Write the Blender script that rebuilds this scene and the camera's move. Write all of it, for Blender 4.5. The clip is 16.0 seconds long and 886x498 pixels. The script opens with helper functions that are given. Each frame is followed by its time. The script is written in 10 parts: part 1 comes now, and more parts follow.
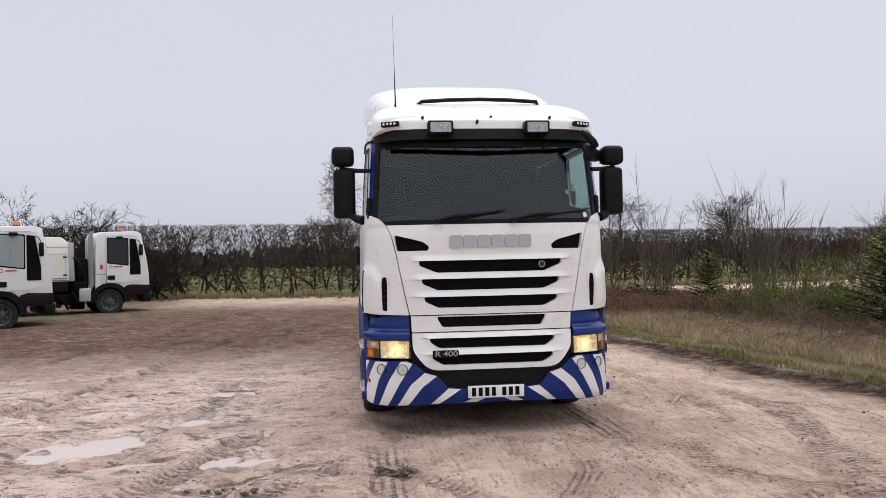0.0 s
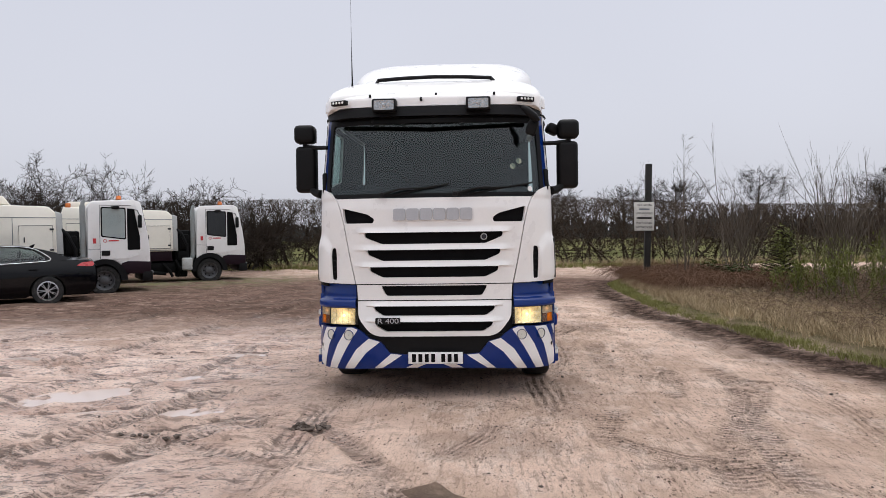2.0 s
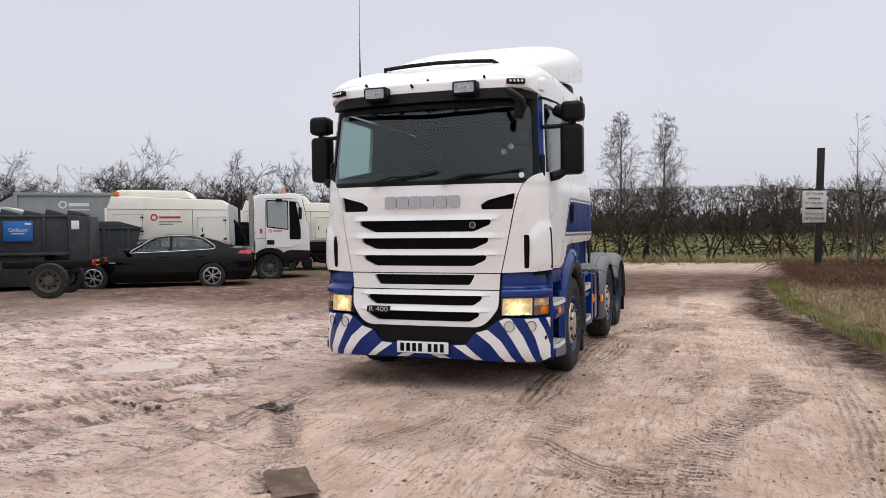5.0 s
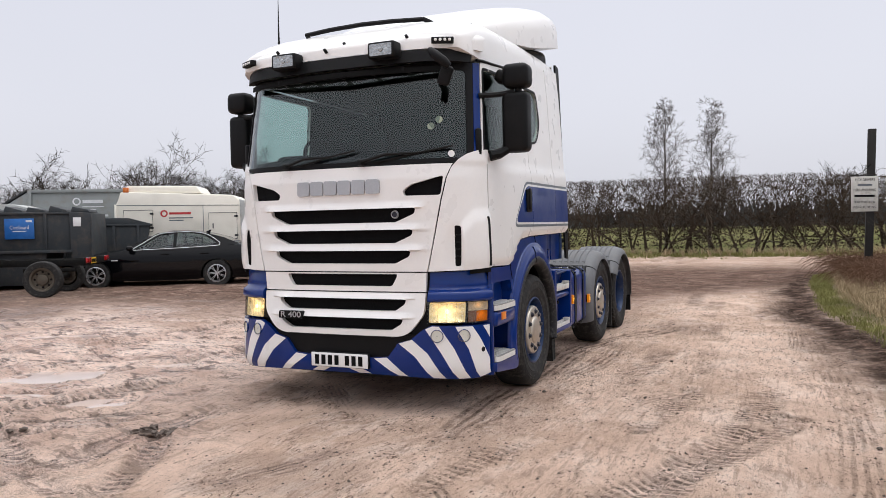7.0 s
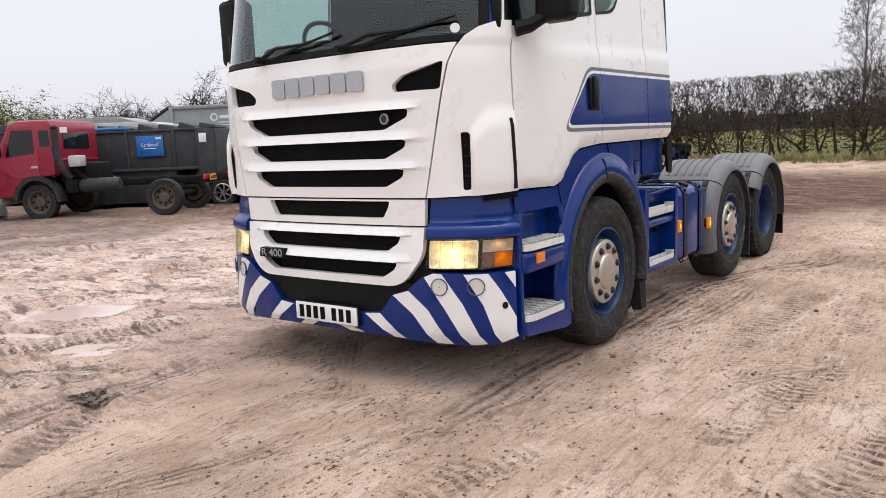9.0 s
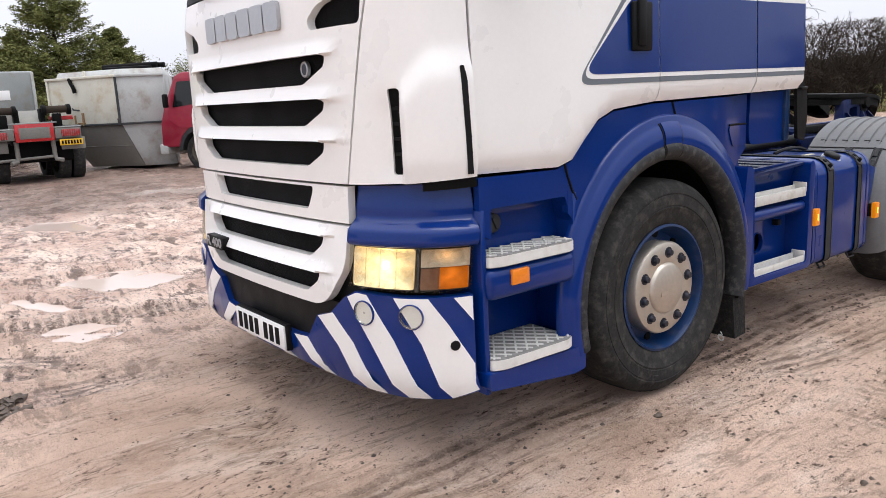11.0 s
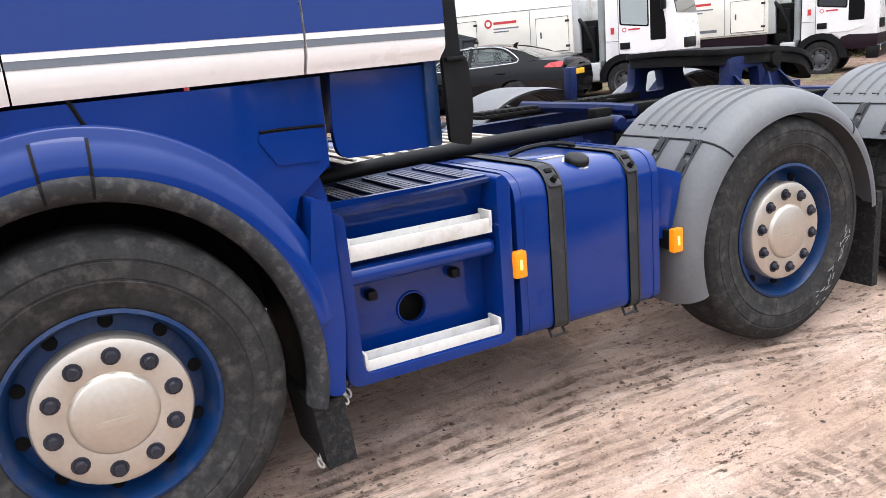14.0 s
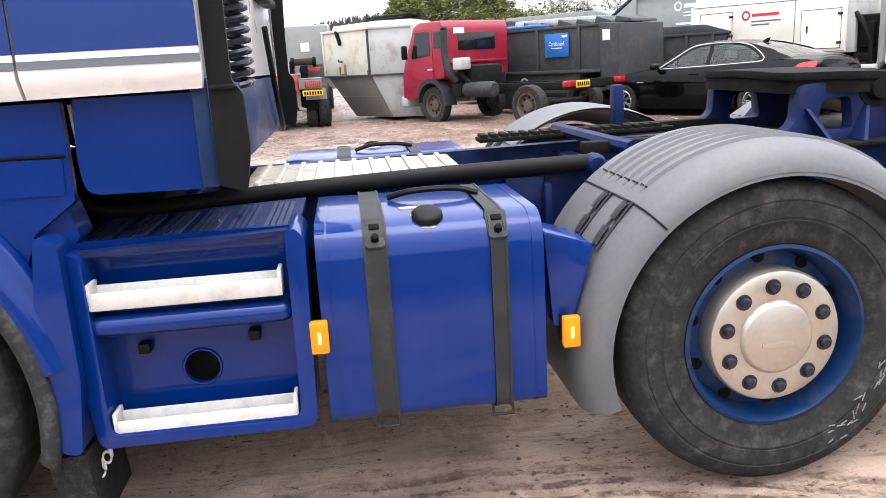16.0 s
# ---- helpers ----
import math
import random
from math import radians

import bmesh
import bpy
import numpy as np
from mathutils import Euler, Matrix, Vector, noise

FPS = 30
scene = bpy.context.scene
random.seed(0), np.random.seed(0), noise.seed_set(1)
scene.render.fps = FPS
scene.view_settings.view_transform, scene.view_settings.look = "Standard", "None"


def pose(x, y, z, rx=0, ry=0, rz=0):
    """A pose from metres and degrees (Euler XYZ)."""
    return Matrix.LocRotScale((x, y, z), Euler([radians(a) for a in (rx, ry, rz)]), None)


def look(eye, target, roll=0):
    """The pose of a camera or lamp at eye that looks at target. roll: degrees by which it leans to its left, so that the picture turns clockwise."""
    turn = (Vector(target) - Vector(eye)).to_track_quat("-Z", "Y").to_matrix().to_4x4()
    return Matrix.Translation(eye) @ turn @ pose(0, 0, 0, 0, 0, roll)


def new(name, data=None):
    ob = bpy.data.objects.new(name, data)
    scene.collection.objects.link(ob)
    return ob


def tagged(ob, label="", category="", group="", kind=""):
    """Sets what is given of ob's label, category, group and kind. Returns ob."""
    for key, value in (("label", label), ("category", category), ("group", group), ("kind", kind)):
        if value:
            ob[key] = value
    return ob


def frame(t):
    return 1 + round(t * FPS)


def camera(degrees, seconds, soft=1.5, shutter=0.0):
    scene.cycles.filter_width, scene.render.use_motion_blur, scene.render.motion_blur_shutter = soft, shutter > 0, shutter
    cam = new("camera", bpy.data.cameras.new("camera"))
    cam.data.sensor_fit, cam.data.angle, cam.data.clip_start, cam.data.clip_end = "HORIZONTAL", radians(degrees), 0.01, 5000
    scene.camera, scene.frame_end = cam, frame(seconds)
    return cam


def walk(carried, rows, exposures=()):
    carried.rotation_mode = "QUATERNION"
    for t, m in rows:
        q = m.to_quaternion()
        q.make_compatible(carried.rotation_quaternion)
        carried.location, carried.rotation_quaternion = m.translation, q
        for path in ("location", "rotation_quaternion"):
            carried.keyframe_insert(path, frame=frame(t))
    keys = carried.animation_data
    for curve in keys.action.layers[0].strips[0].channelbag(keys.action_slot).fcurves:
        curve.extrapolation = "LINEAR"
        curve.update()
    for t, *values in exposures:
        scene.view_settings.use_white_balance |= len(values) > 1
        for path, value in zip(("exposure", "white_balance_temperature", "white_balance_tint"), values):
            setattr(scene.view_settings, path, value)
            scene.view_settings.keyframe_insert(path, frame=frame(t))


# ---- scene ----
# camera and its way round the lorry
cam = camera(59.8, 16.0, soft=0.8)
PATH = [
    (0, (-1.237, -7.0, 1.647), (-1.012, -5.013, 1.67), -1.2),
    (0.5, (-0.779, -7.088, 1.63), (-0.625, -5.094, 1.65), -1.0),
    (1, (-0.346, -7.252, 1.612), (-0.266, -5.253, 1.616), -1.0),
    (1.5, (0.066, -7.321, 1.595), (0.058, -5.321, 1.579), -0.9),
    (2, (0.528, -7.361, 1.599), (0.41, -5.365, 1.561), -0.8),
    (2.5, (0.928, -7.461, 1.584), (0.694, -5.476, 1.533), -0.5),
    (3, (1.304, -7.46, 1.546), (0.967, -5.489, 1.493), -0.3),
    (3.5, (1.682, -7.344, 1.554), (1.253, -5.392, 1.506), -0.2),
    (6, (3.014, -6.204, 1.516), (2.259, -4.353, 1.465), -0.8),
    (6.5, (3.134, -5.76, 1.521), (2.361, -3.916, 1.471), -0.8),
    (7, (3.25, -5.316, 1.477), (2.444, -3.486, 1.417), -1.1),
    (7.5, (3.291, -4.769, 1.446), (2.436, -2.963, 1.349), -1.6),
    (8, (3.354, -4.229, 1.46), (2.405, -2.475, 1.306), -2.1),
    (8.5, (3.361, -3.773, 1.447), (2.302, -2.091, 1.226), -2.5),
    (9, (3.382, -3.314, 1.446), (2.192, -1.732, 1.164), -2.6),
    (11.5, (3.309, -0.993, 1.445), (1.692, 0.112, 1.042), -3.2),
    (12, (3.37, -0.504, 1.434), (1.709, 0.528, 1.014), -3.5),
    (12.5, (3.355, -0.032, 1.404), (1.67, 0.948, 0.959), -3.7),
    (13, (3.408, 0.444, 1.386), (1.688, 1.363, 0.938), -4.7),
    (13.5, (3.428, 0.916, 1.414), (1.692, 1.791, 0.945), -5.4),
    (14, (3.391, 1.384, 1.404), (1.671, 2.279, 0.914), -5.2),
    (14.5, (3.421, 1.819, 1.423), (1.684, 2.673, 0.917), -5.1),
    (15, (3.408, 2.251, 1.426), (1.62, 2.997, 0.929), -4.7),
    (15.5, (3.334, 2.644, 1.433), (1.475, 3.205, 0.952), -3.6),
    (16, (3.335, 2.966, 1.421), (1.404, 3.186, 0.946), -3.3),
]
walk(cam, [(t, look(eye, target, roll)) for t, eye, target, roll in PATH],
     [(0, -0.28, 6250, 10), (1.2, -0.28, 6270, 10), (2.5, -0.28, 6350, 10), (5, -0.22, 6380, 10), (8, -0.03, 6450, 10), (9.2, 0.1, 6480, 10), (11.5, 0.28, 6300, 10),
      (12.5, 0.44, 6250, 10), (13.5, 0.8, 6200, 10), (14.5, 1.02, 6200, 10), (15.2, 1.1, 6250, 10), (16, 1.1, 6350, 10)])

# ---- light: overcast winter day ----
SUN_UP, SUN_TURN = 78.0, 62.0
world = bpy.data.worlds.new("world")
scene.world = world
world.use_nodes = True
_n, _l = world.node_tree.nodes, world.node_tree.links
_n.clear()
_sky = _n.new("ShaderNodeTexSky")
_sky.sky_type = "NISHITA"
_sky.sun_disc = False
_sky.sun_elevation, _sky.sun_rotation = radians(SUN_UP), radians(SUN_TURN)
_sky.air_density, _sky.dust_density = 1.0, 4.0
_hs = _n.new("ShaderNodeHueSaturation")
_hs.inputs["Saturation"].default_value = 0.22
_bg = _n.new("ShaderNodeBackground")
_bg.inputs["Strength"].default_value = 0.05
_cl = _n.new("ShaderNodeBackground")      # the even cloud layer
_cl.inputs["Strength"].default_value = 1.0
_tc = _n.new("ShaderNodeTexCoord")
_sep = _n.new("ShaderNodeSeparateXYZ")
_rmp = _n.new("ShaderNodeValToRGB")
_rmp.color_ramp.elements[0].position, _rmp.color_ramp.elements[0].color = 0.0, (0.715, 0.715, 0.778, 1)
_rmp.color_ramp.elements[1].position, _rmp.color_ramp.elements[1].color = 1.0, (2.1, 2.1, 2.16, 1)
_e = _rmp.color_ramp.elements.new(0.33)
_e.color = (0.665, 0.672, 0.755, 1)
_nz = _n.new("ShaderNodeTexNoise")
_nz.inputs["Scale"].default_value, _nz.inputs["Detail"].default_value = 2.2, 3.0
_mx = _n.new("ShaderNodeMix")
_mx.data_type, _mx.blend_type = "RGBA", "MULTIPLY"
_mx.inputs["Factor"].default_value = 0.12
_add = _n.new("ShaderNodeAddShader")
_out = _n.new("ShaderNodeOutputWorld")
_l.new(_sky.outputs[0], _hs.inputs["Color"])
_l.new(_hs.outputs[0], _bg.inputs["Color"])
_l.new(_tc.outputs["Generated"], _sep.inputs[0])
_l.new(_tc.outputs["Generated"], _nz.inputs["Vector"])
_l.new(_sep.outputs["Z"], _rmp.inputs[0])
_l.new(_rmp.outputs[0], _mx.inputs["A"])
_l.new(_nz.outputs[0], _mx.inputs["B"])
_l.new(_mx.outputs["Result"], _cl.inputs["Color"])
_l.new(_bg.outputs[0], _add.inputs[0])
_l.new(_cl.outputs[0], _add.inputs[1])
_l.new(_add.outputs[0], _out.inputs[0])
sun = new("sun", bpy.data.lights.new("sun", "SUN"))
sun.data.energy, sun.data.angle, sun.data.color = 0.85, radians(40), (1.0, 0.97, 0.93)
_d = Vector((math.sin(radians(SUN_TURN)) * math.cos(radians(SUN_UP)), math.cos(radians(SUN_TURN)) * math.cos(radians(SUN_UP)), math.sin(radians(SUN_UP))))
sun.matrix_world = look(_d * 50, (0, 0, 0))


# ---- materials ----
def mat(name, color, rough=0.5, metal=0.0, vary=0.15, scale=6.0, fine=60.0, bump=0.0, bump_scale=80.0, coat=0.0,
        dirt=None, dirt_amount=0.0, dirt_scale=3.0, spec=0.5, per_piece=0.0, emit=None, emit_strength=0.0):
    """A surface with variation at two scales, optional dirt stains and fine relief."""
    m = bpy.data.materials.new(name)
    m.use_nodes = True
    nt = m.node_tree
    n, l = nt.nodes, nt.links
    b = n["Principled BSDF"]
    tc = n.new("ShaderNodeTexCoord")
    big, small = n.new("ShaderNodeTexNoise"), n.new("ShaderNodeTexNoise")
    big.inputs["Scale"].default_value, big.inputs["Detail"].default_value = scale, 5
    small.inputs["Scale"].default_value, small.inputs["Detail"].default_value = fine, 3
    for t in (big, small):
        l.new(tc.outputs["Object"], t.inputs["Vector"])
    mixed = n.new("ShaderNodeMath")
    mixed.operation = "ADD"
    l.new(big.outputs[0], mixed.inputs[0])
    l.new(small.outputs[0], mixed.inputs[1])
    rg = n.new("ShaderNodeMapRange")
    rg.inputs["From Min"].default_value, rg.inputs["From Max"].default_value = 0.6, 1.4
    rg.inputs["To Min"].default_value, rg.inputs["To Max"].default_value = 1 - vary, 1 + vary
    l.new(mixed.outputs[0], rg.inputs["Value"])
    hv = n.new("ShaderNodeHueSaturation")
    hv.inputs["Color"].default_value = (*color, 1)
    l.new(rg.outputs[0], hv.inputs["Value"])
    col = hv.outputs[0]
    if per_piece:
        oi = n.new("ShaderNodeObjectInfo")
        r2 = n.new("ShaderNodeMapRange")
        r2.inputs["To Min"].default_value, r2.inputs["To Max"].default_value = 1 - per_piece, 1 + per_piece
        l.new(oi.outputs["Random"], r2.inputs["Value"])
        h2 = n.new("ShaderNodeHueSaturation")
        l.new(col, h2.inputs["Color"])
        l.new(r2.outputs[0], h2.inputs["Value"])
        col = h2.outputs[0]
    rr = n.new("ShaderNodeMapRange")
    rr.inputs["From Min"].default_value, rr.inputs["From Max"].default_value = 0.3, 0.7
    rr.inputs["To Min"].default_value, rr.inputs["To Max"].default_value = max(0.02, rough - 0.08), min(1, rough + 0.08)
    l.new(big.outputs[0], rr.inputs["Value"])
    rgh = rr.outputs[0]
    if dirt:
        dn = n.new("ShaderNodeTexNoise")
        dn.inputs["Scale"].default_value, dn.inputs["Detail"].default_value, dn.inputs["Roughness"].default_value = dirt_scale, 8, 0.65
        l.new(tc.outputs["Object"], dn.inputs["Vector"])
        cr = n.new("ShaderNodeMapRange")
        cr.inputs["From Min"].default_value, cr.inputs["From Max"].default_value = 0.5, 0.72
        cr.inputs["To Min"].default_value, cr.inputs["To Max"].default_value = 0.0, dirt_amount
        l.new(dn.outputs[0], cr.inputs["Value"])
        mx = n.new("ShaderNodeMix")
        mx.data_type = "RGBA"
        l.new(cr.outputs[0], mx.inputs["Factor"])
        l.new(col, mx.inputs["A"])
        mx.inputs["B"].default_value = (*dirt, 1)
        col = mx.outputs["Result"]
        ad = n.new("ShaderNodeMath")
        ad.operation, ad.use_clamp = "MULTIPLY_ADD", True
        l.new(cr.outputs[0], ad.inputs[0])
        ad.inputs[1].default_value = 0.4
        l.new(rgh, ad.inputs[2])
        rgh = ad.outputs[0]
    l.new(col, b.inputs["Base Color"])
    l.new(rgh, b.inputs["Roughness"])
    b.inputs["Metallic"].default_value = metal
    b.inputs["Coat Weight"].default_value = coat
    b.inputs["Coat Roughness"].default_value = 0.06
    b.inputs["Specular IOR Level"].default_value = spec
    if emit:
        b.inputs["Emission Color"].default_value = (*emit, 1)
        b.inputs["Emission Strength"].default_value = emit_strength
    if bump:
        bn = n.new("ShaderNodeTexNoise")
        bn.inputs["Scale"].default_value, bn.inputs["Detail"].default_value = bump_scale, 4
        l.new(tc.outputs["Object"], bn.inputs["Vector"])
        bp = n.new("ShaderNodeBump")
        bp.inputs["Strength"].default_value, bp.inputs["Distance"].default_value = bump, 0.01
        l.new(bn.outputs[0], bp.inputs["Height"])
        l.new(bp.outputs[0], b.inputs["Normal"])
    return m


def glass(name, tint, gloss=0.04, mirror=1.0):
    """A thin pane: tinted see-through, glossier at a slant."""
    m = bpy.data.materials.new(name)
    m.use_nodes = True
    n, l = m.node_tree.nodes, m.node_tree.links
    n.clear()
    tr, gl, mx = n.new("ShaderNodeBsdfTransparent"), n.new("ShaderNodeBsdfGlossy"), n.new("ShaderNodeMixShader")
    lw, out = n.new("ShaderNodeLayerWeight"), n.new("ShaderNodeOutputMaterial")
    pw, ml = n.new("ShaderNodeMath"), n.new("ShaderNodeMath")
    pw.operation, ml.operation = "POWER", "MULTIPLY_ADD"
    pw.inputs[1].default_value = 5.0
    ml.inputs[1].default_value, ml.inputs[2].default_value = 0.8 * mirror, 0.022 * mirror
    tr.inputs["Color"].default_value = (*tint, 1)
    gl.inputs["Roughness"].default_value = gloss
    l.new(lw.outputs["Facing"], pw.inputs[0])
    l.new(pw.outputs[0], ml.inputs[0])
    l.new(ml.outputs[0], mx.inputs["Fac"])
    l.new(tr.outputs[0], mx.inputs[1])
    l.new(gl.outputs[0], mx.inputs[2])
    l.new(mx.outputs[0], out.inputs["Surface"])
    return m


def glow(name, color, rough, light, low, high, reach, metal=0.0):
    """A lit lamp part, brightest at its middle."""
    m = mat(name, color, rough, metal=metal, vary=0.35, scale=16, fine=45, bump=0.8, bump_scale=16, emit=light, emit_strength=low)
    n, l = m.node_tree.nodes, m.node_tree.links
    tc, vm, rg, nz, ml = n.new("ShaderNodeTexCoord"), n.new("ShaderNodeVectorMath"), n.new("ShaderNodeMapRange"), n.new("ShaderNodeTexNoise"), n.new("ShaderNodeMath")
    vm.operation, ml.operation = "DISTANCE", "MULTIPLY"
    vm.inputs[1].default_value = (0.5, 0.5, 0.55)
    rg.interpolation_type = "SMOOTHSTEP"
    rg.inputs["From Min"].default_value, rg.inputs["From Max"].default_value = 0.0, reach
    rg.inputs["To Min"].default_value, rg.inputs["To Max"].default_value = high, low
    nz.inputs["Scale"].default_value = 22
    l.new(tc.outputs["Generated"], vm.inputs[0])
    l.new(tc.outputs["Object"], nz.inputs["Vector"])
    l.new(vm.outputs["Value"], rg.inputs["Value"])
    l.new(rg.outputs[0], ml.inputs[0])
    l.new(nz.outputs[0], ml.inputs[1])
    l.new(ml.outputs[0], n["Principled BSDF"].inputs["Emission Strength"])
    return m


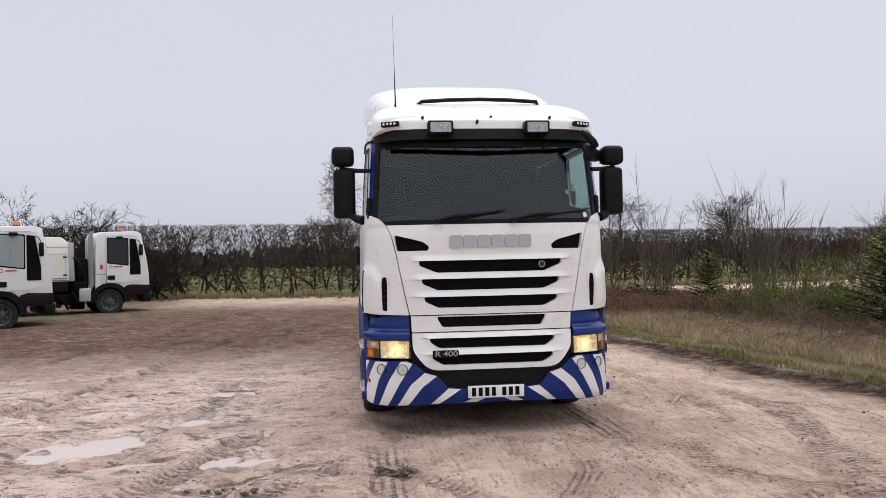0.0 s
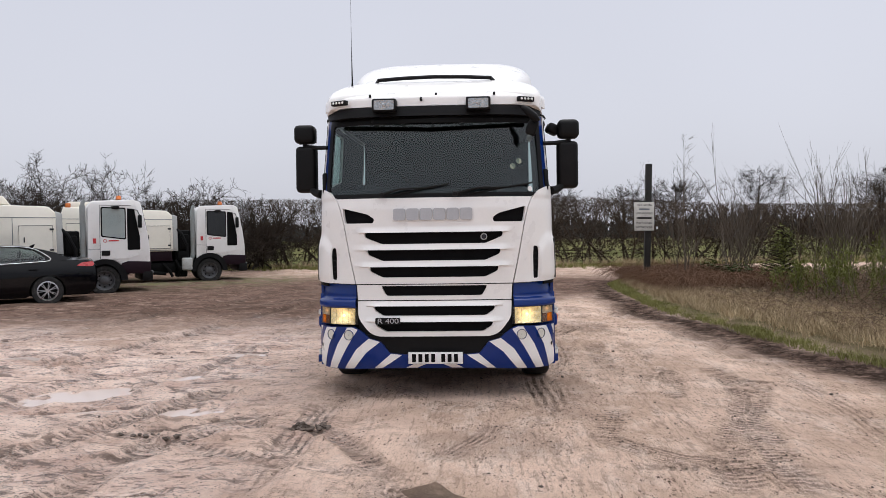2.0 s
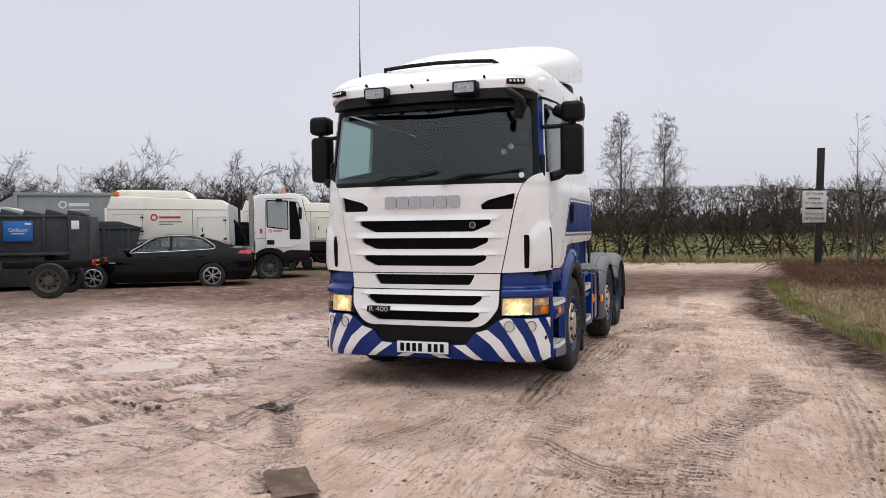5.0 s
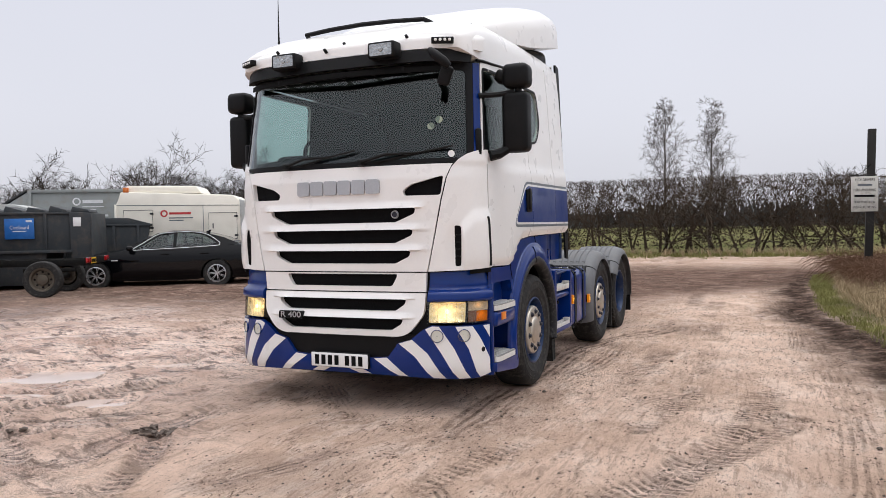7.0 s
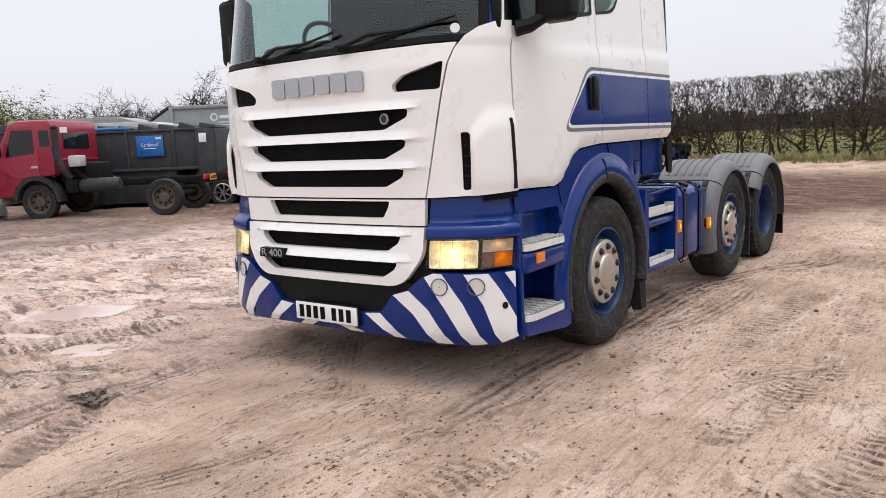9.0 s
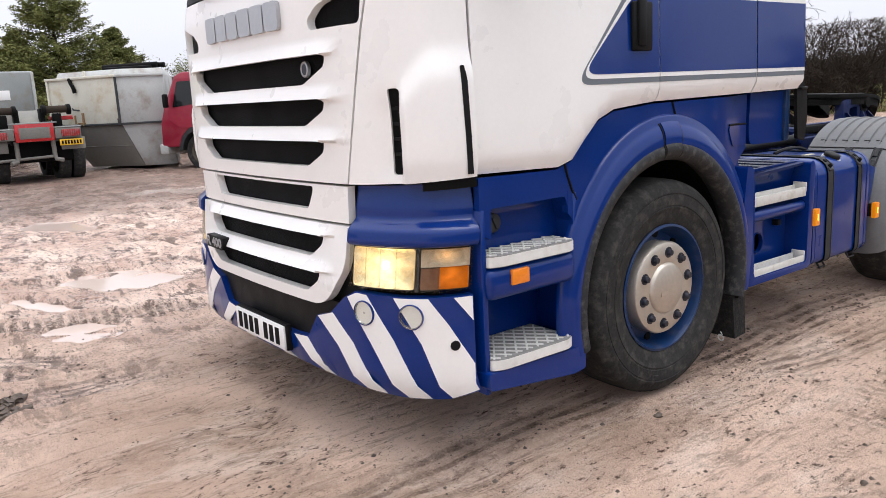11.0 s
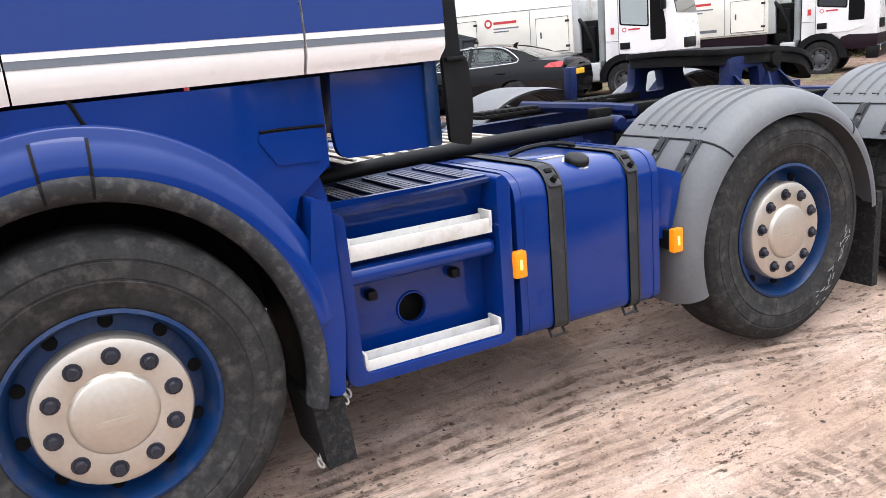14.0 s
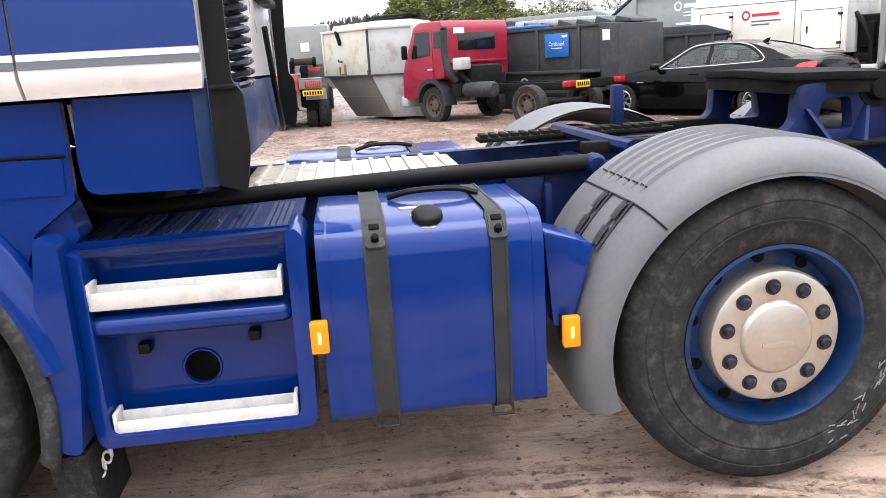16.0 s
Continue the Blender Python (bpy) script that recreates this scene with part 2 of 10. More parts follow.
M = {
    "white": mat("white_paint", (0.79, 0.775, 0.755), 0.32, vary=0.02, coat=0.4, dirt=(0.55, 0.5, 0.45), dirt_amount=0.10, dirt_scale=2.0),
    "blue": mat("blue_paint", (0.0006, 0.0215, 0.152), 0.34, vary=0.08, scale=3, coat=0.6, spec=0.08, dirt=(0.010, 0.034, 0.17), dirt_amount=0.3, dirt_scale=4.0),
    "black": mat("black_plastic", (0.006, 0.006, 0.0065), 0.5, vary=0.2, spec=0.15, bump=0.05, bump_scale=300, dirt=(0.03, 0.028, 0.026), dirt_amount=0.2),
    "mesh": mat("black_mesh", (0.004, 0.004, 0.0045), 0.7, spec=0.1, vary=0.2, bump=0.6, bump_scale=220),
    "rubber": mat("tyre_rubber", (0.026, 0.0255, 0.025), 0.75, vary=0.35, scale=9, spec=0.12, bump=0.25, bump_scale=40, dirt=(0.125, 0.115, 0.104), dirt_amount=0.5, dirt_scale=17.0),
    "grey": mat("grey_plastic", (0.108, 0.111, 0.117), 0.55, vary=0.12, bump=0.08, bump_scale=200, dirt=(0.22, 0.2, 0.18), dirt_amount=0.3, dirt_scale=4.0),
    "trimgrey": mat("grey_arch_plastic", (0.030, 0.031, 0.034), 0.6, spec=0.2, vary=0.15, dirt=(0.12, 0.115, 0.11), dirt_amount=0.3, dirt_scale=14.0),
    "archtrim": mat("scuffed_arch_plastic", (0.025, 0.026, 0.028), 0.6, spec=0.2, vary=0.2, bump=0.1, dirt=(0.20, 0.188, 0.175), dirt_amount=0.38, dirt_scale=24.0),
    "band": mat("grey_stripe", (0.125, 0.14, 0.16), 0.4, vary=0.05),
    "silver": mat("silver_cap", (0.54, 0.49, 0.425), 0.42, metal=0.8, vary=0.08, bump=0.03, bump_scale=120, dirt=(0.3, 0.25, 0.2), dirt_amount=0.25),
    "chrome": mat("silver_badge", (0.45, 0.46, 0.48), 0.35, metal=0.7, vary=0.06),
    "nut": mat("wheel_nut", (0.03, 0.032, 0.045), 0.35, metal=0.5, vary=0.2),
    "rim": mat("blue_rim", (0.003, 0.023, 0.085), 0.38, spec=0.3, vary=0.2, dirt=(0.10, 0.09, 0.08), dirt_amount=0.35, dirt_scale=9.0),
    "alu": mat("tread_aluminium", (0.24, 0.235, 0.225), 0.5, metal=0.2, vary=0.12, dirt=(0.28, 0.24, 0.2), dirt_amount=0.5, dirt_scale=14.0),
    "step": mat("white_step", (0.56, 0.545, 0.51), 0.5, vary=0.08, dirt=(0.33, 0.28, 0.22), dirt_amount=0.5, dirt_scale=16.0),
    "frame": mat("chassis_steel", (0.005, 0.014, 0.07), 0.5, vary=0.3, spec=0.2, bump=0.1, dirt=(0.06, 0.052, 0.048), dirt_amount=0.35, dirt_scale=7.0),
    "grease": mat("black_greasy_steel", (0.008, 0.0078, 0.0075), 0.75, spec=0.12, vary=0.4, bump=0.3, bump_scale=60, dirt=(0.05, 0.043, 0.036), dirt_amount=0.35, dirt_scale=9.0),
    "bars": mat("worn_grating", (0.022, 0.034, 0.10), 0.35, metal=0.2, vary=0.3, dirt=(0.12, 0.1, 0.09), dirt_amount=0.4, dirt_scale=20.0),
    "cat": mat("catwalk_plate", (0.50, 0.46, 0.40), 0.5, metal=0.3, vary=0.2, dirt=(0.3, 0.23, 0.17), dirt_amount=0.7, dirt_scale=8.0),
    "amber": glow("amber_lens", (0.50, 0.11, 0.004), 0.2, (1.0, 0.24, 0.004), 0.35, 1.5, 0.6),
    "amberdull": mat("amber_marker", (0.62, 0.17, 0.006), 0.3, vary=0.12, coat=0.3, emit=(1.0, 0.25, 0.01), emit_strength=0.1),
    "amberlit": mat("lit_side_marker", (0.42, 0.13, 0.002), 0.3, vary=0.05, emit=(1.0, 0.30, 0.0), emit_strength=0.34),
    "ambercore": mat("marker_filament", (1.0, 0.6, 0.1), 0.3, emit=(1.0, 0.62, 0.08), emit_strength=2.2),
    "strapblack": mat("black_strap", (0.022, 0.023, 0.025), 0.6, vary=0.2, spec=0.3, dirt=(0.10, 0.09, 0.08), dirt_amount=0.3, dirt_scale=12.0),
    "lampon": glow("lit_headlamp", (0.75, 0.66, 0.48), 0.12, (1.0, 0.66, 0.29), 0.75, 4.4, 0.66, 0.9),
    "bulb": mat("headlamp_bulb", (1.0, 0.9, 0.6), 0.2, emit=(1.0, 0.84, 0.5), emit_strength=1.9),
    "lampdim": mat("dull_lamp_lens", (0.20, 0.085, 0.05), 0.2, vary=0.25, scale=20, coat=0.5),
    "lampwarm": glow("warm_side_lamp", (0.50, 0.42, 0.36), 0.2, (1.0, 0.5, 0.16), 0.15, 1.5, 0.5),
    "lattice": mat("pale_step_lattice", (0.66, 0.65, 0.62), 0.45, vary=0.1, dirt=(0.38, 0.34, 0.28), dirt_amount=0.4, dirt_scale=30.0),
    "frosted": mat("frosted_lamp_glass", (0.50, 0.50, 0.49), 0.18, vary=0.2, scale=30, coat=0.6),
    "reflector": mat("lamp_reflector", (0.40, 0.41, 0.41), 0.14, metal=0.95, bump=0.8, bump_scale=30, vary=0.25, scale=25),
    "plate": mat("number_plate_white", (0.78, 0.78, 0.77), 0.35, vary=0.03),
    "plateyellow": mat("number_plate_yellow", (0.75, 0.45, 0.02), 0.4, vary=0.05),
    "ink": mat("black_print", (0.006, 0.006, 0.006), 0.6, spec=0.06),
    "cabin": mat("cab_interior", (0.018, 0.019, 0.021), 0.85, vary=0.2, spec=0.2),
    "seat": mat("seat_cloth", (0.02, 0.021, 0.024), 0.95, spec=0.05, vary=0.15, fine=24),
    "cream": mat("sticker_cream", (0.55, 0.5, 0.36), 0.5),
    "red": mat("red_truck_paint", (0.28, 0.011, 0.034), 0.38, vary=0.15, coat=0.2, dirt=(0.16, 0.1, 0.08), dirt_amount=0.3),
    "redlens": mat("red_tail_lens", (0.38, 0.012, 0.015), 0.25, vary=0.1, coat=0.4),
    "carpaint": mat("black_car_paint", (0.002, 0.0022, 0.003), 0.12, vary=0.1, spec=0.08, coat=0.28),
    "truckrim": mat("dull_grey_truck_rim", (0.10, 0.10, 0.105), 0.45, metal=0.5, vary=0.3, dirt=(0.05, 0.045, 0.04), dirt_amount=0.5, dirt_scale=12.0),
    "darkpane": mat("dark_cab_window", (0.010, 0.012, 0.013), 0.06, vary=0.3, scale=3, spec=0.5),
    "alloy": mat("alloy_wheel", (0.55, 0.55, 0.56), 0.3, metal=0.8, vary=0.08),
    "cream_body": mat("sweeper_body_paint", (0.83, 0.79, 0.69), 0.4, vary=0.05, dirt=(0.4, 0.37, 0.3), dirt_amount=0.3, dirt_scale=1.5),
    "purple": mat("dark_maroon_skirt", (0.014, 0.006, 0.010), 0.5, spec=0.12, vary=0.2),
    "logo_red": mat("red_print", (0.5, 0.03, 0.035), 0.5),
    "logo_white": mat("white_print", (0.7, 0.71, 0.72), 0.5),
    "signblue": mat("blue_sign", (0.015, 0.13, 0.42), 0.4, vary=0.25, scale=9),
    "skipdark": mat("dark_grey_skip_steel", (0.042, 0.047, 0.051), 0.6, spec=0.2, vary=0.2, scale=2.5, bump=0.1, dirt=(0.16, 0.12, 0.09), dirt_amount=0.4),
    "skipgrey": mat("grey_green_skip_steel", (0.245, 0.262, 0.257), 0.6, vary=0.15, scale=2.0, bump=0.1, dirt=(0.2, 0.14, 0.09), dirt_amount=0.45),
    "skipcream": mat("cream_skip_steel", (0.56, 0.54, 0.46), 0.6, vary=0.2, scale=1.5, bump=0.1, dirt=(0.38, 0.26, 0.11), dirt_amount=0.75, dirt_scale=2.5),
    "skipdirty": mat("dirty_dark_skip_steel", (0.165, 0.16, 0.145), 0.7, vary=0.3, scale=1.2, bump=0.12, dirt=(0.30, 0.285, 0.24), dirt_amount=0.6, dirt_scale=1.6),
    "ochrerust": mat("ochre_rusted_steel", (0.22, 0.13, 0.07), 0.75, vary=0.4, scale=8.0, bump=0.15, dirt=(0.36, 0.25, 0.06), dirt_amount=0.6, dirt_scale=12.0),
    "skippale": mat("weathered_pale_skip_steel", (0.42, 0.43, 0.42), 0.6, vary=0.2, scale=1.5, bump=0.1, dirt=(0.20, 0.14, 0.09), dirt_amount=0.7, dirt_scale=2.0),
    "post": mat("dark_timber_post", (0.02, 0.018, 0.016), 0.85, vary=0.3, bump=0.3),
    "signboard": mat("weathered_sign_board", (0.62, 0.60, 0.55), 0.6, vary=0.12, dirt=(0.25, 0.2, 0.14), dirt_amount=0.5, dirt_scale=9.0),
    "bark": mat("bare_twig_bark", (0.036, 0.028, 0.022), 0.95, spec=0.1, vary=0.35, scale=2.0),
    "barkpale": mat("pale_sapling_bark", (0.10, 0.078, 0.058), 0.9, vary=0.3, scale=2.0),
    "barkbirch": mat("birch_bark", (0.12, 0.10, 0.09), 0.85, vary=0.3, scale=2.0),
    "hedgeleaf": mat("hedge_twig", (0.064, 0.049, 0.036), 0.95, vary=0.4, scale=0.8, spec=0.1),
    "conifer": mat("conifer_leaf", (0.145, 0.155, 0.050), 0.85, spec=0.2, vary=0.45, scale=1.2),
    "evergreen": mat("evergreen_leaf", (0.050, 0.062, 0.020), 0.8, spec=0.2, vary=0.4, scale=3.0),
    "bramble": mat("dead_bramble", (0.17, 0.115, 0.08), 0.95, spec=0.1, vary=0.4, scale=1.5),
    "bracken": mat("dead_bracken", (0.135, 0.078, 0.050), 0.95, spec=0.1, vary=0.4, scale=1.5),
    "straw": mat("dead_grass", (0.37, 0.285, 0.175), 0.95, spec=0.1, vary=0.45, scale=1.2),
    "grass": mat("grass_blade", (0.20, 0.195, 0.07), 0.9, spec=0.1, vary=0.4, scale=1.0),
    "broomgreen": mat("broom_stem", (0.115, 0.125, 0.032), 0.8, spec=0.15, vary=0.4, scale=2.5),
    "hillfield": mat("far_field", (0.16, 0.19, 0.065), 0.95, vary=0.35, scale=0.02, spec=0.1),
    "farwood": mat("far_woodland", (0.06, 0.06, 0.06), 0.95, vary=0.3, scale=0.2),
    "beacon": mat("orange_beacon", (0.65, 0.16, 0.02), 0.25, vary=0.1, coat=0.5),
    "rust": mat("dull_rusty_steel", (0.085, 0.07, 0.052), 0.6, metal=0.3, vary=0.3, dirt=(0.14, 0.1, 0.07), dirt_amount=0.5, dirt_scale=10.0),
    "board": mat("muddy_board", (0.20, 0.145, 0.11), 0.8, spec=0.1, vary=0.3, scale=9, bump=0.4, bump_scale=40, dirt=(0.42, 0.31, 0.24), dirt_amount=0.6, dirt_scale=7.0),
    "stone": mat("mud_clod", (0.10, 0.075, 0.06), 0.85, vary=0.4, bump=0.4, bump_scale=30),
}
M["screen"] = glass("windscreen_glass", (0.66, 0.74, 0.73), 0.03, 2.5)
M["window"] = glass("side_glass", (0.84, 0.93, 0.90), 0.02, 1.0)
M["lens"] = glass("clear_lens", (0.9, 0.9, 0.86), 0.03, 1.0)
M["cardark"] = glass("car_glass", (0.66, 0.71, 0.71), 0.02, 2.0)

M["flap"] = mat("gritty_rubber", (0.018, 0.018, 0.018), 0.8, vary=0.5, scale=40, fine=140, bump=0.8, bump_scale=90, spec=0.15, dirt=(0.09, 0.08, 0.07), dirt_amount=0.5, dirt_scale=45.0)
M["chalk"] = mat("chalk_marks", (0.20, 0.20, 0.19), 0.9, vary=0.5, scale=30)

# ---- building tools ----
def part(name, bm, material, parent, label="", smooth=40):
    """Links a bmesh as one mesh object under a thing or under a part."""
    me = bpy.data.meshes.new(name)
    if isinstance(bm, bpy.types.Mesh):
        me = bm
    else:
        bm.normal_update()
        if smooth:
            for fc in bm.faces:
                fc.smooth = True
            lim = radians(smooth)
            for ed in bm.edges:
                if len(ed.link_faces) != 2 or ed.calc_face_angle(0) > lim:
                    ed.smooth = False
        bm.to_mesh(me)
        bm.free()
    if not me.materials:
        me.materials.append(M[material] if isinstance(material, str) else material)
    ob = new(name, me)
    if parent:
        ob.parent = parent
    if label:
        tagged(ob, label)
    return ob


def thing(name, label, category, m=None, group="", kind=""):
    ob = new(name)
    ob.empty_display_size = 0.1
    if m is not None:
        ob.matrix_world = m
    return tagged(ob, label, category, group, kind)


def join(*bms):
    out = bmesh.new()
    for b in bms:
        tmp = bpy.data.meshes.new("tmp")
        b.to_mesh(tmp)
        b.free()
        out.from_mesh(tmp)
        bpy.data.meshes.remove(tmp)
    return out


def rbox(c, s, r=0.01, seg=2, rot=(0, 0, 0)):
    """A box of size s at c with rounded edges."""
    b = bmesh.new()
    bmesh.ops.create_cube(b, size=1.0)
    bmesh.ops.scale(b, vec=Vector(s), verts=b.verts)
    if r > 0:
        bmesh.ops.bevel(b, geom=list(b.edges), offset=min(r, min(s) * 0.49), segments=seg, profile=0.5, affect="EDGES")
    b.transform(pose(*c, *rot))
    return b


def lathe(profile, n=32, m=None, close=False):
    """Turns (radius, height) round the z axis, then moves by m."""
    b = bmesh.new()
    rings = []
    for r, h in profile:
        if r < 1e-5:
            rings.append([b.verts.new((0, 0, h))])
        else:
            rings.append([b.verts.new((r * math.cos(2 * math.pi * k / n), r * math.sin(2 * math.pi * k / n), h)) for k in range(n)])
    pairs = list(zip(rings[:-1], rings[1:]))
    if close:
        pairs.append((rings[-1], rings[0]))
    for a, c in pairs:
        for k in range(n):
            q = [a[k % len(a)], a[(k + 1) % len(a)], c[(k + 1) % len(c)], c[k % len(c)]]
            q = list(dict.fromkeys(q))
            if len(q) > 2:
                b.faces.new(q)
    if m is not None:
        b.transform(m)
    bmesh.ops.recalc_face_normals(b, faces=b.faces)
    return b


def rod(p0, p1, r0, r1=None, n=12):
    """A round bar from p0 to p1."""
    p0, p1 = Vector(p0), Vector(p1)
    d = p1 - p0
    m = Matrix.Translation(p0) @ d.to_track_quat("Z", "Y").to_matrix().to_4x4()
    r1 = r0 if r1 is None else r1
    return lathe([(0, 0), (r0, 0), (r1, d.length), (0, d.length)], n, m)


def tube(pts, r, n=8, flat=1.0):
    """A pipe through points."""
    b = bmesh.new()
    pts = [Vector(p) for p in pts]
    rings = []
    up = Vector((0, 0, 1))
    for i, p in enumerate(pts):
        d = (pts[min(i + 1, len(pts) - 1)] - pts[max(i - 1, 0)]).normalized()
        if abs(d.z) > 0.95:
            up = Vector((1, 0, 0))
        a = d.cross(up).normalized()
        c = d.cross(a).normalized()
        up = -c
        rr = r[i] if isinstance(r, (list, tuple)) else r
        rings.append([b.verts.new(p + a * rr * math.cos(2 * math.pi * k / n) + c * rr * flat * math.sin(2 * math.pi * k / n)) for k in range(n)])
    for a, c in zip(rings[:-1], rings[1:]):
        for k in range(n):
            b.faces.new((a[k], a[(k + 1) % n], c[(k + 1) % n], c[k]))
    b.faces.new(rings[0][::-1])
    b.faces.new(rings[-1])
    bmesh.ops.recalc_face_normals(b, faces=b.faces)
    return b


def smooth_path(pts, k=6):
    """Catmull-Rom points through pts."""
    pts = [Vector(p) for p in pts]
    out = []
    for i in range(len(pts) - 1):
        p0, p1, p2, p3 = pts[max(i - 1, 0)], pts[i], pts[i + 1], pts[min(i + 2, len(pts) - 1)]
        for j in range(k):
            t = j / k
            out.append(0.5 * (2 * p1 + (p2 - p0) * t + (2 * p0 - 5 * p1 + 4 * p2 - p3) * t * t + (3 * p1 - p0 - 3 * p2 + p3) * t ** 3))
    out.append(pts[-1])
    return out


def round_poly(poly, r, k=4):
    """Rounds the corners of a 2D polygon by about r (one number, or one for each corner)."""
    out = []
    n = len(poly)
    for i in range(n):
        p, a, c = Vector(poly[i]), Vector(poly[i - 1]), Vector(poly[(i + 1) % n])
        ri = r[i] if isinstance(r, (list, tuple)) else r
        ri = min(ri, 0.45 * (a - p).length, 0.45 * (c - p).length)
        if ri < 1e-4:
            out.append(tuple(p))
            continue
        s, e = p + (a - p).normalized() * ri, p + (c - p).normalized() * ri
        for j in range(k + 1):
            t = j / k
            out.append(tuple((1 - t) ** 2 * s + 2 * t * (1 - t) * p + t * t * e))
    return out


def flat_poly(poly, holes=()):
    """A flat bmesh in the xy plane from an outline with holes."""
    b = bmesh.new()
    edges = []
    for loop in (poly, *holes):
        vs = [b.verts.new((p[0], p[1], 0)) for p in loop]
        edges += [b.edges.new((vs[i], vs[(i + 1) % len(vs)])) for i in range(len(vs))]
    bmesh.ops.triangle_fill(b, use_beauty=True, edges=edges)
    if holes:
        inside = []
        for fc in b.faces:
            c = fc.calc_center_median()
            for h in holes:
                if in_poly(c.x, c.y, h):
                    inside.append(fc)
                    break
            else:
                if not in_poly(c.x, c.y, poly):
                    inside.append(fc)
        bmesh.ops.delete(b, geom=inside, context="FACES_ONLY")
    return b


def in_poly(x, y, poly):
    odd = False
    for (x0, y0), (x1, y1) in zip(poly, [*poly[1:], poly[0]]):
        if (y0 > y) != (y1 > y) and x < x0 + (y - y0) * (x1 - x0) / (y1 - y0):
            odd = not odd
    return odd


def plate(poly, place, thick, holes=(), grid=None, back=None, bevel=0.0):
    """A sheet with outline poly (2D). place(u, v, d) gives the point d deep behind the outer surface."""
    b = flat_poly(poly, holes)
    if grid:
        us, vs = [p[0] for p in poly], [p[1] for p in poly]
        for axis, vals in ((0, us), (1, vs)):
            step = grid[axis]
            if not step:
                continue
            k = math.ceil(min(vals) / step)
            while k * step < max(vals):
                co, no = [0, 0, 0], [0, 0, 0]
                co[axis], no[axis] = k * step, 1
                bmesh.ops.bisect_plane(b, geom=b.verts[:] + b.edges[:] + b.faces[:], plane_co=co, plane_no=no, dist=1e-5)
                k += 1
    bmesh.ops.dissolve_degenerate(b, dist=1e-5, edges=b.edges[:])
    top = list(b.verts)
    faces = list(b.faces)
    rim = [e for e in b.edges if len(e.link_faces) == 1]
    flat = {v: v.co.copy() for v in top}
    low = {v: b.verts.new(v.co) for v in top}
    for fc in faces:
        b.faces.new([low[v] for v in reversed(fc.verts)])
    for e in rim:
        v0, v1 = e.verts
        b.faces.new((v0, v1, low[v1], low[v0]))
    for v in top:
        u, w = flat[v].x, flat[v].y
        low[v].co = Vector(place(u, w, thick))
        v.co = Vector(place(u, w, 0.0))
    bmesh.ops.recalc_face_normals(b, faces=b.faces)
    return b


def loft(rings, caps=True):
    """A skin through closed rings of equal length."""
    b = bmesh.new()
    rs = [[b.verts.new(p) for p in ring] for ring in rings]
    for a, c in zip(rs[:-1], rs[1:]):
        n = len(a)
        for k in range(n):
            b.faces.new((a[k], a[(k + 1) % n], c[(k + 1) % n], c[k]))
    if caps:
        b.faces.new(rs[0][::-1])
        b.faces.new(rs[-1])
    bmesh.ops.recalc_face_normals(b, faces=b.faces)
    return b


def words(text, size, place, material, parent, name="lettering", label="", width=None):
    """Raised lettering; place is the pose of its middle, text along x, up along y."""
    cu = bpy.data.curves.new(name, "FONT")
    cu.body, cu.size, cu.extrude, cu.align_x, cu.align_y = text, size, 0.002, "CENTER", "CENTER"
    tmp = new("tmp_text", cu)
    bpy.context.view_layer.update()
    me = bpy.data.meshes.new_from_object(tmp.evaluated_get(bpy.context.evaluated_depsgraph_get()))
    bpy.data.objects.remove(tmp)
    bpy.data.curves.remove(cu)
    k = 1.0
    if width and len(me.vertices):
        xs = [v.co.x for v in me.vertices]
        k = width / max(1e-6, max(xs) - min(xs))
    me.transform(place @ Matrix.Diagonal((k, 1, 1, 1)))
    me.materials.clear()
    me.materials.append(M[material])
    ob = new(name, me)
    ob.parent = parent
    if label:
        tagged(ob, label)
    return ob


def twig_mesh(segs, sides=3):
    """Many thin tapered bars in one mesh: rows of p0, p1, r0, r1."""
    s = np.array([(*a, *c, r0, r1) for a, c, r0, r1 in segs], float)
    p0, p1, r0, r1 = s[:, :3], s[:, 3:6], s[:, 6], s[:, 7]
    d = p1 - p0
    d /= np.maximum(np.linalg.norm(d, axis=1, keepdims=True), 1e-9)
    ref = np.where(np.abs(d[:, 2:3]) > 0.9, np.array([[1.0, 0, 0]]), np.array([[0, 0, 1.0]]))
    a = np.cross(d, ref)
    a /= np.linalg.norm(a, axis=1, keepdims=True)
    c = np.cross(d, a)
    vs = []
    for base, rad in ((p0, r0), (p1, r1)):
        for k in range(sides):
            w = 2 * math.pi * k / sides
            vs.append(base + (a * math.cos(w) + c * math.sin(w)) * rad[:, None])
    v = np.stack(vs, 1).reshape(-1, 3)
    n = len(s)
    off = (np.arange(n) * 2 * sides)[:, None]
    fs = []
    for k in range(sides):
        k2 = (k + 1) % sides
        fs.append(np.hstack([off + k, off + k2, off + sides + k2, off + sides + k]))
    f = np.stack(fs, 1).reshape(-1, 4)
    me = bpy.data.meshes.new("twigs")
    me.from_pydata(v.tolist(), [], f.tolist())
    return me


def leaf_mesh(pts, size, rng, flatten=0.6, tri=True):
    """Many small leaf clumps: random small triangles round pts."""
    n = len(pts)
    p = np.asarray(pts, float)
    s = size * (0.6 + 0.8 * rng.random(n))[:, None]
    v = np.stack([p + rng.normal(size=(n, 3)) * s * [1, 1, flatten] for _ in range(3)], 1).reshape(-1, 3)
    f = np.arange(3 * n).reshape(-1, 3)
    me = bpy.data.meshes.new("leaves")
    me.from_pydata(v.tolist(), [], f.tolist())
    return me


